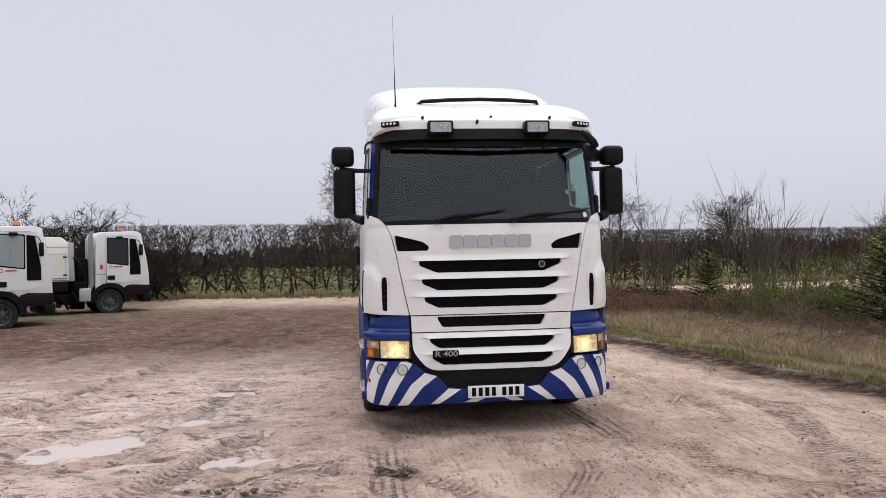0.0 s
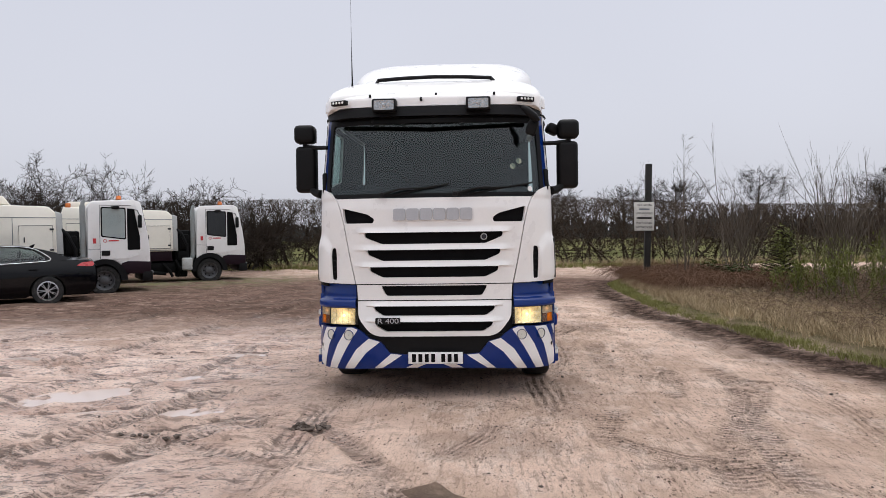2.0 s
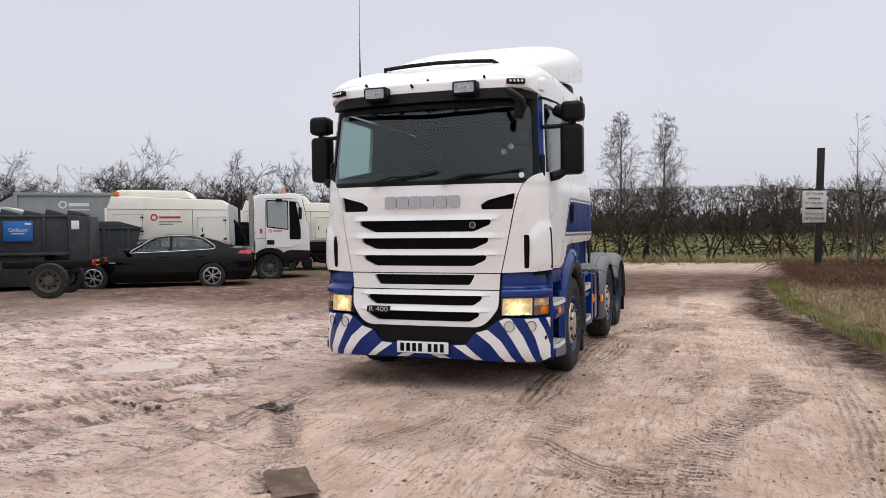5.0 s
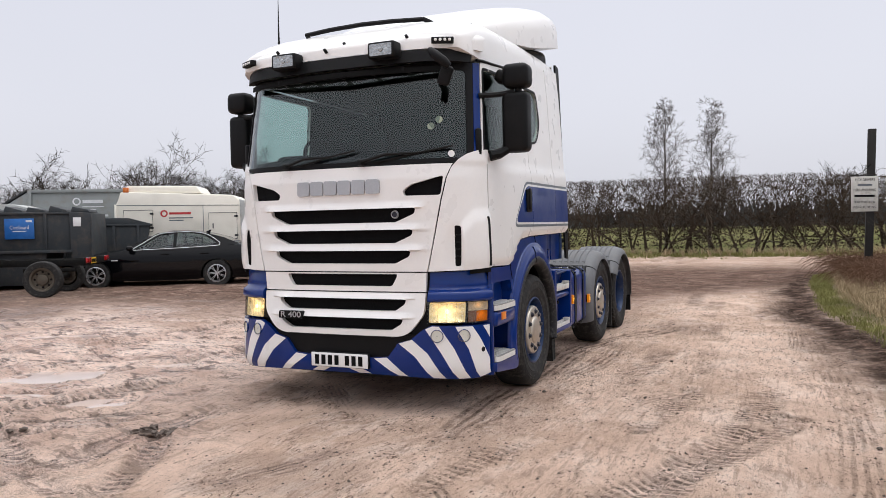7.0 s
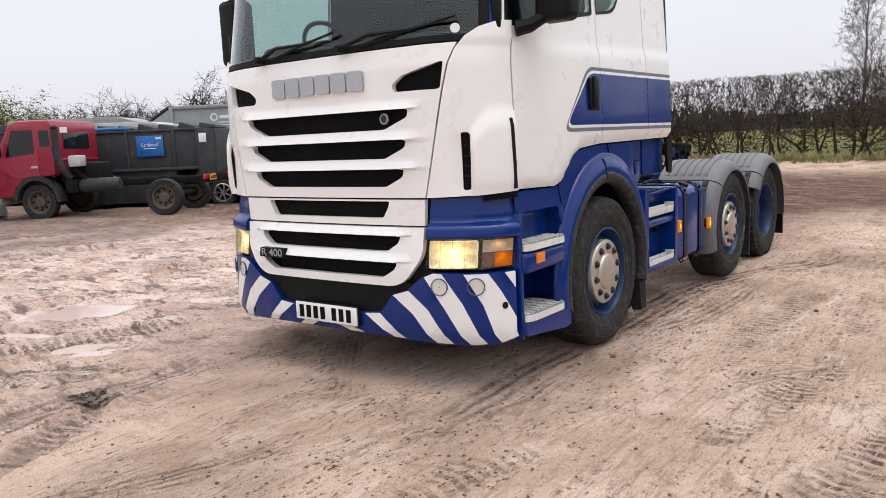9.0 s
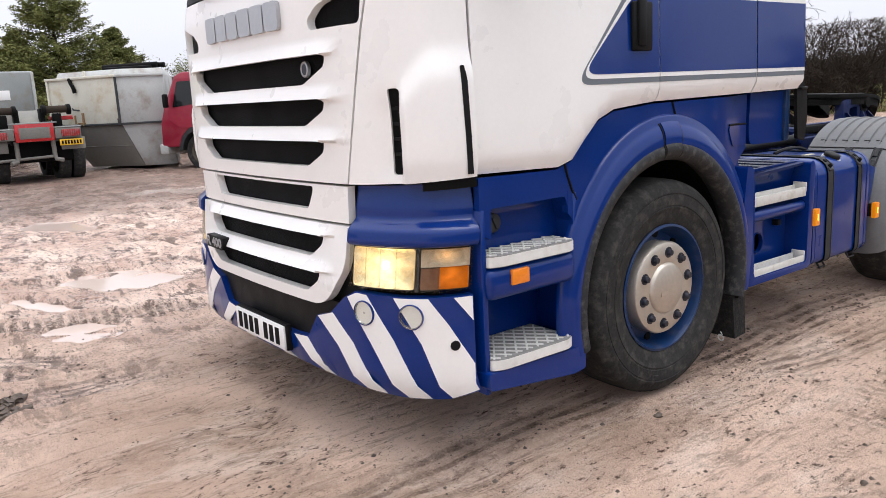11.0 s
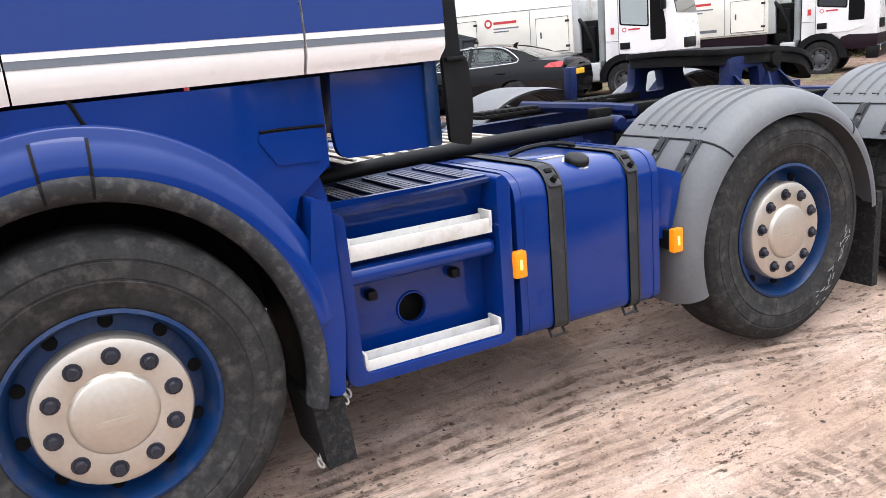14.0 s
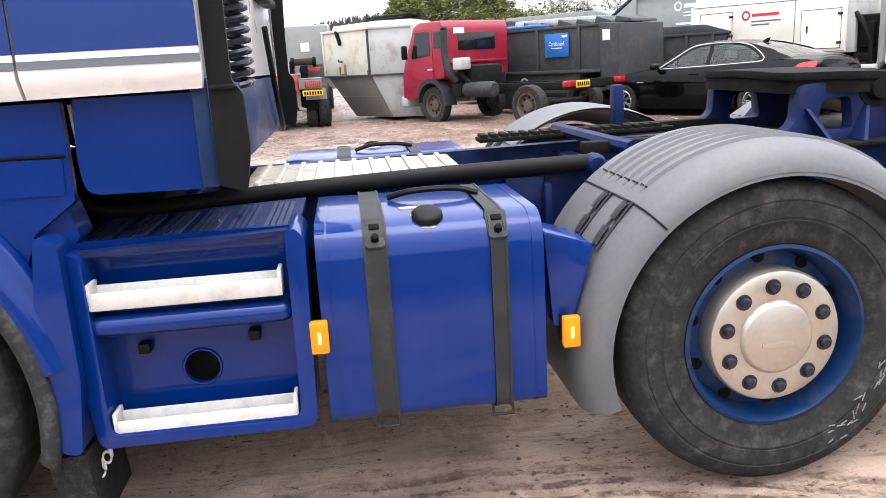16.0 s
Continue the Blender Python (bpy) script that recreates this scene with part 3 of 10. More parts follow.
def branch(segs, rng, p, d, length, r, depth, spread=0.5, droop=0.0, kids=(3, 5), bend=0.18, top=None, fork=0.62, rmin=0.0025):
    """Grows a bare branch with side branches."""
    steps = 4 if depth > 0 else 2
    q = np.array(p, float)
    d = np.array(d, float)
    d /= np.linalg.norm(d)
    pts = [q.copy()]
    for i in range(steps):
        d = d + rng.normal(size=3) * bend + np.array([0, 0, -droop])
        d /= np.linalg.norm(d)
        nq = q + d * length / steps
        if top is not None and nq[2] > top:
            nq[2] = top - 0.05 * rng.random()
        segs.append((tuple(q), tuple(nq), r * (1 - 0.6 * i / steps), r * (1 - 0.6 * (i + 1) / steps)))
        q = nq
        pts.append(q.copy())
    if depth <= 0:
        return
    for _ in range(rng.integers(kids[0], kids[1] + 1)):
        t = 0.25 + 0.75 * rng.random()
        i = min(int(t * steps), steps - 1)
        base = pts[i] + (pts[i + 1] - pts[i]) * (t * steps - i)
        nd = d * (1 - spread) + rng.normal(size=3) * spread * 0.75
        branch(segs, rng, base, nd, length * (fork * (0.7 + 0.5 * rng.random())), max(r * 0.5, rmin), depth - 1, spread, droop, kids, bend, top, fork, rmin)



def soften(b, r=0.012, seg=3, over=50):
    """Rounds the sharp edges of a bmesh."""
    b.normal_update()
    bmesh.ops.remove_doubles(b, verts=b.verts, dist=1e-5)
    ed = [e for e in b.edges if len(e.link_faces) == 2 and e.calc_face_angle(0) > radians(over)]
    bmesh.ops.bevel(b, geom=ed, offset=r, segments=seg, profile=0.5, affect="EDGES", clamp_overlap=True)
    return b



# ---- ground: one muddy sheet out to the horizon ----
rng = np.random.default_rng(7)


def smooth01(t):
    t = np.clip(t, 0, 1)
    return t * t * (3 - 2 * t)


def base_h(x, y):
    """The yard's gentle rise to the west and north."""
    x, y = np.asarray(x, float), np.asarray(y, float)
    return 0.0075 * np.clip(-x - 2, 0, 25) + 0.0045 * np.clip(y - 4, 0, 40)


def ground_z(x, y):
    return float(base_h(x, y))


VERGE_Y = [-60, -20, -8, 0, 1.5, 2.8, 5, 7.6, 12, 15, 17, 18.2, 19]
VERGE_X = [40, 16, 9.2, 5.4, 4.95, 4.6, 4.25, 3.85, 3.8, 3.95, 4.6, 7.0, 14]


def verge_in(x, y):
    """How far a place lies inside the grass verge, in metres (negative: on the yard)."""
    x, y = np.asarray(x, float), np.asarray(y, float)
    return np.minimum(x - np.interp(y, VERGE_Y, VERGE_X), 19.2 + 0.05 * x - y)


def hedge_y(x):
    x = np.asarray(x, float)
    return 27.6 + 0.16 * np.clip(x, 0, 80) + 0.05 * np.clip(-x, 0, 40)


PUDDLES = [(-3.05, 3.0, 0.46, 0.16, 0.05), (-3.9, 2.94, 0.34, 0.12, 0.0), (-2.55, 2.2, 0.24, 0.12, 0.1), (-3.8, 0.28, 0.5, 0.42, 0.5), (-2.25, -0.35, 0.30, 0.2, 0.5),
           (-5.9, 2.4, 0.62, 0.27, 0.28), (-4.32, 1.55, 0.28, 0.13, 0.1), (-10.2, 3.2, 1.2, 0.5, 1.2), (-5.2, -0.9, 0.4, 0.2, 0.2),
           (-7.6, 3.8, 0.7, 0.2, 0.3), (-3.0, 1.25, 0.3, 0.12, 0.3), (-7.4, 0.6, 0.7, 0.35, 0.2), (-3.3, -0.45, 0.5, 0.12, 0.35), (-6.3, 4.3, 0.8, 0.16, 0.2)]
# plan lines that wheels have pressed: half width, depth, block tread (1) or ribs (0), how dark the print is, points
TRACKS = [
    (0.15, 0.012, 1, 1.0, [(2.5, -2.6), (2.62, -1.2), (2.74, -0.5), (2.88, -0.1), (3.03, 0.54), (3.09, 1.2), (3.1, 2.6)]),
    (0.11, 0.012, 0, 0.8, [(0.2, -0.5), (0.72, -0.89), (1.31, -1.41), (1.83, -1.92), (2.3, -2.1), (3.2, -2.3)]),
    (0.07, 0.012, 1, 1.0, [(-0.2, -2.22), (0.03, -2.21), (0.57, -2.23), (1.2, -2.22), (1.74, -2.12), (2.3, -2.2)]),
    (0.10, 0.02, 1, 0.8, [(-2.4, -1.35), (-1.64, -1.68), (-1.14, -2.03), (-0.66, -2.22), (-0.2, -2.3)]),
    (0.13, 0.012, 0, 0.9, [(-0.15, -2.6), (0.31, -1.7), (0.5, -1.25), (0.57, -0.77), (0.62, -0.3)]),
    (0.10, 0.010, 0, 0.8, [(-0.63, 0.85), (0.0, 0.1), (0.54, -0.52), (1.16, -1.28), (1.7, -2.0)]),
    (0.19, 0.018, 0, 0.9, [(1.1, -0.3), (1.07, 1.54), (1.04, 2.5), (1.05, 3.4), (1.22, 4.18), (1.97, 5.7), (3.2, 8.0)]),
    (0.15, 0.012, 1, 0.7, [(1.35, -1.5), (1.64, -0.2), (1.82, 0.64), (1.9, 2.0), (1.96, 3.22), (2.14, 5.23), (2.2, 9)]),
    (0.15, 0.012, 0, 0.6, [(1.28, 0.2), (1.32, 1.99), (1.41, 2.47), (1.44, 3.2), (1.5, 4.2), (2.0, 6.5)]),
    (0.15, 0.04, 1, 1.0, [(-2.3, -4.0), (-2.17, -2.75), (-2.11, -2.3), (-2.03, -1.6), (-1.5, -0.9)]),
    (0.16, 0.04, 1, 1.0, [(-3.8, -3.2), (-3.03, -1.99), (-2.83, -1.69), (-2.73, -1.09), (-2.2, 0.4)]),
    (0.11, 0.03, 1, 1.0, [(0.1, -2.9), (-0.38, -1.91), (-0.56, -1.52), (-0.9, -1.1)]),
    (0.15, 0.03, 0, 1.0, [(-2.2, -1.2), (-1.47, -0.54), (-1.06, 0.12), (-0.89, 0.75), (-0.57, 1.3)]),
    (0.12, 0.012, 0, 0.7, [(1.5, -0.2), (1.86, 0.52), (2.4, 1.5), (2.83, 2.22), (3.5, 3.12), (4.1, 4.2)]),
    (0.16, 0.012, 1, 0.8, [(3.3, 0.9), (2.89, -0.25), (2.29, -1.56), (2.12, -2.23), (2.0, -3.4)]),
    (0.13, 0.012, 1, 0.8, [(1.7, 11), (1.87, 8.35), (2.27, 6.63), (2.52, 3.42), (2.54, 1.8), (2.3, 0.2)]),
    (0.10, 0.010, 0, 0.6, [(1.6, 1.3), (2.29, 1.54), (2.6, 1.83), (3.13, 2.75), (3.4, 5), (3.2, 9)]),
    (0.15, 0.010, 0, 0.4, [(3.9, -6.0), (3.5, -2.5), (3.75, 1.0), (3.5, 6.0), (2.9, 12.0), (3.5, 18)]),
    (0.14, 0.03, 1, 0.8, [(-5.6, -3.2), (-3.7, -0.8), (-2.9, 1.6), (-3.0, 5.5), (-2.6, 12)]),
    (0.14, 0.03, 1, 0.8, [(-8.5, 0.5), (-5.6, 1.2), (-4.0, 3.4), (-3.0, 8), (-1.6, 15)]),
    (0.17, 0.03, 0, 0.8, [(-1.0, -3.5), (-1.02, -2), (-1.03, 0), (-1.05, 8), (-0.8, 16), (0.8, 25)]),
    (0.15, 0.04, 1, 0.8, [(-6.8, -6.2), (-3.8, -4.0), (-0.8, -3.6), (1.2, -4.2), (2.4, -6.5)]),
    (0.17, 0.02, 1, 0.5, [(3.6, -8), (2.9, -4), (2.6, -2.6)]),
    (0.15, 0.05, 1, 0.9, [(-9, -3), (-6, 0), (-4.6, 4), (-3.6, 10), (-2.4, 18), (0, 26)]),
    (0.15, 0.05, 1, 0.9, [(-11, -1), (-8, 2), (-6.4, 6), (-5.2, 12), (-3.6, 20), (0, 26)]),
    (0.2, 0.02, 0, 0.9, [(-12, 6.5), (-8, 8), (-5, 12), (-2, 17), (4, 22), (20, 24)]),
    (0.2, 0.02, 0, 0.9, [(-13, 4.5), (-8.5, 6), (-4, 10.6), (-0.8, 16), (5, 20.6), (20, 22)]),
]


def axis_line(lo, hi, a, b, fine, grow=1.11):
    vals = list(np.arange(a, b, fine))
    s, v = fine, b
    while v < hi:
        vals.append(v)
        s *= grow
        v += s
    vals.append(hi)
    s, v = fine, a
    while v > lo:
        s *= grow
        v -= s
        vals.append(max(v, lo))
    return np.array(sorted(set(vals)))


def fbm(x, y, scale, octaves=4, seed=0):
    """Value noise on a plane."""
    out, amp, tot = np.zeros_like(x), 1.0, 0.0
    for o in range(octaves):
        xs, ys = x * scale + seed * 17.3 + o * 31.7, y * scale + seed * 9.1 + o * 11.9
        xi, yi = np.floor(xs), np.floor(ys)
        fx, fy = smooth01(xs - xi), smooth01(ys - yi)

        def h(a, c):
            v = np.sin(a * 127.1 + c * 311.7 + seed) * 43758.5453
            return v - np.floor(v)
        out += amp * ((h(xi, yi) * (1 - fx) + h(xi + 1, yi) * fx) * (1 - fy) + (h(xi, yi + 1) * (1 - fx) + h(xi + 1, yi + 1) * fx) * fy)
        tot += amp
        amp *= 0.5
        scale *= 2.03
    return out / tot


def along(pts, x, y):
    """Distance across and length along a plan line."""
    sp = [(p.x, p.y) for p in smooth_path([(a, c, 0) for a, c in pts], 8)]
    best = np.full(x.shape, 1e9)
    run = np.zeros_like(x)
    s0 = 0.0
    for (ax, ay), (bx, by) in zip(sp[:-1], sp[1:]):
        dx, dy = bx - ax, by - ay
        ll = math.hypot(dx, dy)
        t = np.clip(((x - ax) * dx + (y - ay) * dy) / (ll * ll), 0, 1)
        px, py = x - ax - t * dx, y - ay - t * dy
        dist = np.hypot(px, py)
        side = np.sign(px * dy - py * dx)
        near = dist < np.abs(best)
        best = np.where(near, dist * np.where(side == 0, 1, side), best)
        run = np.where(near, s0 + t * ll, run)
        s0 += ll
    return best, run


gx = axis_line(-700, 700, -6.0, 5.2, 0.042)
gy = axis_line(-300, 1200, -5.2, 7.4, 0.042)
X, Y = np.meshgrid(gx, gy)
Z = base_h(X, Y)
vg = verge_in(X, Y)
verge = smooth01((vg + 0.12 * (fbm(X, Y, 2.0, 3, 3) - 0.5) * 4) / 0.5)
near = np.exp(-((X + 1) ** 2 + Y ** 2) / 900.0)
Z += near * 0.06 * (fbm(X, Y, 0.35, 3, 1) - 0.5)
rough = (0.45 + 0.9 * smooth01((-X + 1.2) / 3.0)) * (1 - verge)
Z += near * rough * 0.05 * (fbm(X, Y, 2.2, 4, 2) - 0.5)
ridged = 1 - np.abs(2 * fbm(X * 1.0 + 0.6 * Y, Y * 0.45 - 0.2 * X, 3.1, 3, 5) - 1)
Z += near * rough * 0.04 * (ridged - 0.6)
Z += near * (0.3 + 0.7 * rough) * 0.022 * (1 - np.abs(2 * fbm(X - 0.3 * Y, Y * 0.8, 6.5, 2, 15) - 1) - 0.6) * (1 - verge)
press, run_at, off_at, kind_at = np.zeros_like(X), np.zeros_like(X), np.full_like(X, 9.0), np.zeros_like(X)
patchy = smooth01((fbm(X, Y, 0.9, 3, 11) - 0.36) * 5)
for half, deep, kind, dark_print, pts in TRACKS:
    dist, run = along(pts, X, Y)
    wob = dist + 0.05 * (fbm(X, Y, 1.5, 2, 8) - 0.5)
    inside = np.exp(-(wob / half) ** 6)
    edge = np.exp(-((np.abs(wob) - half * 1.2) / (half * 0.3)) ** 2)
    Z += (1 - verge) * patchy * deep * (-inside + 0.5 * edge)
    closer = np.abs(wob) / half < np.abs(off_at)
    off_at = np.where(closer, wob / half, off_at)
    run_at = np.where(closer, run, run_at)
    kind_at = np.where(closer, kind, kind_at)
    press = np.maximum(press, inside * patchy * dark_print)
pud = np.zeros_like(X)
for px, py, a, c, w in PUDDLES:
    u = ((X - px) * math.cos(w) + (Y - py) * math.sin(w)) / a
    v = (-(X - px) * math.sin(w) + (Y - py) * math.cos(w)) / c
    q = np.sqrt(u * u + v * v) + 0.9 * (fbm(X, Y, 2.3, 3, 21) - 0.5)
    pud = np.maximum(pud, smooth01((1.35 - q) / 0.7))
Z -= 0.06 * pud * (1 - verge)
Z += verge * (0.10 + 0.12 * (fbm(X, Y, 0.5, 3, 4) - 0.4)) + 0.05 * np.exp(-((vg + 0.05) / 0.22) ** 2) * (fbm(X, Y, 1.8, 3, 6))
beyond = smooth01((Y - hedge_y(X) + 1.6) / 1.2)
grassy = np.maximum(verge, beyond)
# the strip of thin grass and gravel in front of the parked sweepers
thin = np.exp(-((Y - (19.5 + 0.55 * (X + 6))) / 3.0) ** 2) * smooth01((-X - 4) / 4)
wet = np.clip(smooth01((-X + 1.4 + 3.0 * (fbm(X, Y, 0.45, 3, 47) - 0.5)) / 4.4) * 0.9 * smooth01((11 - Y) / 9) + 0.3 * press + 1.1 * pud - 0.1 + 0.7 * (fbm(X, Y, 0.8, 4, 9) - 0.5), 0, 1) * (1 - grassy)
Z += 0.9 * smooth01((Y - 120) / 500) * 6 * fbm(X, Y, 0.004, 2, 13)
ny, nx = X.shape
gme = bpy.data.meshes.new("ground")
co = np.stack([X, Y, Z], -1).reshape(-1, 3)
idx = np.arange(nx * ny).reshape(ny, nx)
quads = np.stack([idx[:-1, :-1], idx[:-1, 1:], idx[1:, 1:], idx[1:, :-1]], -1).reshape(-1, 4)
gme.vertices.add(len(co))
gme.vertices.foreach_set("co", co.ravel())
gme.loops.add(quads.size)
gme.loops.foreach_set("vertex_index", quads.ravel().astype(np.int32))
gme.polygons.add(len(quads))
gme.polygons.foreach_set("loop_start", np.arange(0, quads.size, 4, dtype=np.int32))
gme.polygons.foreach_set("use_smooth", np.ones(len(quads), bool))
gme.update()
gme.validate()
dark = smooth01((Y - 2.5 - 0.25 * np.clip(X, -20, 0) * 0 + 1.5 * (fbm(X, Y, 0.6, 3, 17) - 0.5)) / 6.0) * smooth01((1.2 + 0.16 * Y - X) / 3.0 + smooth01((Y - 9) / 6)) * (1 - 0.75 * smooth01((Y - 17 - 0.1 * np.abs(X)) / 5) * smooth01((X + 14) / 8))
# brown mud patches; those before and under the lorry paint in its shade
mud_shade_spots = np.zeros_like(X)
for px, py, a, c, k in ((0.35, -0.55, 1.0, 0.5, 0.1), (-0.95, -0.1, 0.4, 0.3, 0.2), (1.25, 0.6, 0.36, 1.4, 0.3), (0.7, 4.0, 0.4, 2.2, 0.3), (0.0, 2.4, 0.75, 2.0, 0.6), (2.0, 5.9, 0.5, 0.7, 0.3), (0.5, -1.5, 0.6, 0.5, 0.3)):
    q = ((X - px) / a) ** 2 + ((Y - py) / c) ** 2 + 1.1 * (fbm(X, Y, 1.7, 4, 31) - 0.5)
    mud_shade_spots = np.maximum(mud_shade_spots, k * smooth01((1.35 - q) / 0.9))
# the churned dark strip along the grass
strip = np.exp(-((vg + 0.28 + 0.5 * (fbm(X, Y, 1.1, 3, 41) - 0.5)) / 0.42) ** 2) * smooth01((fbm(X, Y, 0.5, 3, 43) - 0.12) * 5) * smooth01((19.0 - Y) / 2)
west = 0.85 * smooth01((-X - 6.8 + 2.4 * (fbm(X, Y, 0.5, 4, 61) - 0.5)) / 2.6)
dark = np.maximum(np.maximum(np.maximum(dark, mud_shade_spots), 1.0 * strip), west)
for key, arr in (("field", beyond), ("run", run_at), ("off", off_at), ("block", kind_at), ("press", press * (1 - verge)), ("wet", wet), ("grassy", grassy), ("thin", thin), ("dark", dark), ("churn", strip * (1 - verge))):
    at = gme.attributes.new(key, "FLOAT", "POINT")
    at.data.foreach_set("value", arr.ravel().astype(np.float32))


def mud_material():
    m = bpy.data.materials.new("yard_mud")
    m.use_nodes = True
    n, l = m.node_tree.nodes, m.node_tree.links
    b = n["Principled BSDF"]
    tc = n.new("ShaderNodeTexCoord")

    def noise_at(scale, detail=6, rough=0.6, stretch=None):
        t = n.new("ShaderNodeTexNoise")
        t.inputs["Scale"].default_value, t.inputs["Detail"].default_value, t.inputs["Roughness"].default_value = scale, detail, rough
        if stretch:
            mp = n.new("ShaderNodeMapping")
            mp.inputs["Scale"].default_value = stretch
            mp.inputs["Rotation"].default_value = (0, 0, 0.25)
            l.new(tc.outputs["Object"], mp.inputs["Vector"])
            l.new(mp.outputs[0], t.inputs["Vector"])
        else:
            l.new(tc.outputs["Object"], t.inputs["Vector"])
        return t.outputs[0]

    def attr(name):
        a = n.new("ShaderNodeAttribute")
        a.attribute_name = name
        return a.outputs["Fac"]

    def mix(f, a, c):
        x = n.new("ShaderNodeMix")
        x.data_type = "RGBA"
        l.new(f, x.inputs["Factor"])
        for key, v in (("A", a), ("B", c)):
            if isinstance(v, tuple):
                x.inputs[key].default_value = (*v, 1)
            else:
                l.new(v, x.inputs[key])
        return x.outputs["Result"]

    def ranged(v, a, c, to0=0.0, to1=1.0):
        r = n.new("ShaderNodeMapRange")
        r.inputs["From Min"].default_value, r.inputs["From Max"].default_value = a, c
        r.inputs["To Min"].default_value, r.inputs["To Max"].default_value = to0, to1
        l.new(v, r.inputs["Value"])
        return r.outputs[0]

    def calc(op, x, y, z=None):
        q = n.new("ShaderNodeMath")
        q.operation = op
        for k, v in enumerate((x, y, z)):
            if v is None:
                continue
            if isinstance(v, (int, float)):
                q.inputs[k].default_value = v
            else:
                l.new(v, q.inputs[k])
        return q.outputs[0]

    # tread prints: chevron blocks or long ribs, broken up where the mud has crumbled
    off, run = attr("off"), attr("run")
    bars = calc("SINE", calc("MULTIPLY_ADD", run, 2 * math.pi / 0.075, calc("MULTIPLY", calc("ABSOLUTE", off, None), 3.4)), None)
    lanes = calc("SINE", calc("MULTIPLY", off, 9.0), None)
    block_p = calc("MULTIPLY", ranged(bars, -0.5, 0.3), ranged(calc("ABSOLUTE", lanes, None), 0.08, 0.35))
    rib_p = ranged(calc("SINE", calc("MULTIPLY", off, 14.0), None), -0.1, 0.5)
    pick = n.new("ShaderNodeMix")
    l.new(attr("block"), pick.inputs["Factor"])
    l.new(rib_p, pick.inputs["A"])
    l.new(block_p, pick.inputs["B"])
    crumble = calc("MULTIPLY", ranged(noise_at(3.5, 6, 0.65), 0.40, 0.54), ranged(noise_at(22, 6, 0.75), 0.38, 0.54))
    tread = calc("MULTIPLY", calc("MULTIPLY", pick.outputs["Result"], attr("press")), crumble)
    scuff = calc("MULTIPLY", attr("press"), ranged(noise_at(6, 8, 0.75), 0.42, 0.60))
    dry = mix(ranged(noise_at(0.8, 9, 0.62), 0.40, 0.60), (0.80, 0.605, 0.485), (0.62, 0.448, 0.345))
    dry = mix(ranged(noise_at(3.2, 9, 0.70, (1.0, 0.45, 1.0)), 0.50, 0.60, 0.0, 0.6), dry, (0.86, 0.70, 0.595))
    dry = mix(ranged(noise_at(24, 8, 0.72, (1.0, 0.10, 1.0)), 0.53, 0.61, 0.0, 0.6), dry, (0.40, 0.28, 0.21))
    crust = calc("MULTIPLY", ranged(noise_at(13, 10, 0.82, (1.0, 0.30, 1.0)), 0.515, 0.545), ranged(noise_at(1.3, 7, 0.7), 0.47, 0.57))
    dry = mix(calc("MULTIPLY", crust, 0.6), dry, (0.36, 0.255, 0.195))
    dry = mix(calc("MULTIPLY", ranged(noise_at(34, 7, 0.8, (1.0, 0.45, 1.0)), 0.555, 0.595), ranged(noise_at(2.3, 7, 0.7), 0.43, 0.55)), dry, (0.115, 0.078, 0.060))
    dry = mix(ranged(noise_at(80, 4, 0.8), 0.605, 0.67), dry, (0.17, 0.118, 0.092))
    damp = mix(ranged(noise_at(1.8, 9, 0.7, (0.5, 1.0, 1.0)), 0.42, 0.58), (0.58, 0.395, 0.315), (0.88, 0.675, 0.565))
    damp = mix(ranged(noise_at(7, 9, 0.78, (0.4, 1.0, 1.0)), 0.53, 0.57), damp, (0.205, 0.136, 0.108))
    damp = mix(ranged(noise_at(20, 9, 0.8, (0.35, 1.0, 1.0)), 0.555, 0.595, 0.0, 0.7), damp, (0.105, 0.070, 0.056))
    damp = mix(ranged(noise_at(38, 7, 0.8, (0.6, 1.0, 1.0)), 0.55, 0.61), damp, (0.092, 0.062, 0.049))
    brown = mix(ranged(noise_at(1.6, 9, 0.7), 0.38, 0.62), (0.205, 0.128, 0.100), (0.085, 0.053, 0.042))
    brown = mix(ranged(noise_at(6, 8, 0.75, (0.35, 1.0, 1.0)), 0.55, 0.60), brown, (0.35, 0.245, 0.198))
    brown = mix(ranged(noise_at(16, 8, 0.8, (0.4, 1.0, 1.0)), 0.53, 0.58), brown, (0.046, 0.030, 0.024))
    brown = mix(ranged(noise_at(45, 6, 0.8), 0.56, 0.63), brown, (0.030, 0.020, 0.016))
    wet_f = attr("wet")
    col = mix(ranged(wet_f, 0.15, 0.75), dry, damp)
    # dark also holds the lorry's shade, painted into the mud colour
    col = mix(ranged(attr("dark"), 0.0, 1.0, 0.0, 0.92), col, brown)
    col = mix(calc("MULTIPLY", attr("churn"), ranged(noise_at(5, 8, 0.75), 0.36, 0.56)), col, (0.042, 0.030, 0.024))
    pc = mix(attr("dark"), (0.36, 0.255, 0.20), (0.27, 0.205, 0.165))
    col = mix(calc("MULTIPLY", scuff, 0.65), col, pc)
    col = mix(calc("MULTIPLY", tread, 0.85), col, (0.105, 0.072, 0.056))
    thin_c = mix(ranged(noise_at(5, 8, 0.7), 0.42, 0.6), (0.20, 0.185, 0.13), (0.15, 0.15, 0.06))
    ml = n.new("ShaderNodeMath")
    ml.operation = "MULTIPLY"
    l.new(attr("thin"), ml.inputs[0])
    l.new(ranged(noise_at(1.3, 6), 0.4, 0.6), ml.inputs[1])
    col = mix(ml.outputs[0], col, thin_c)
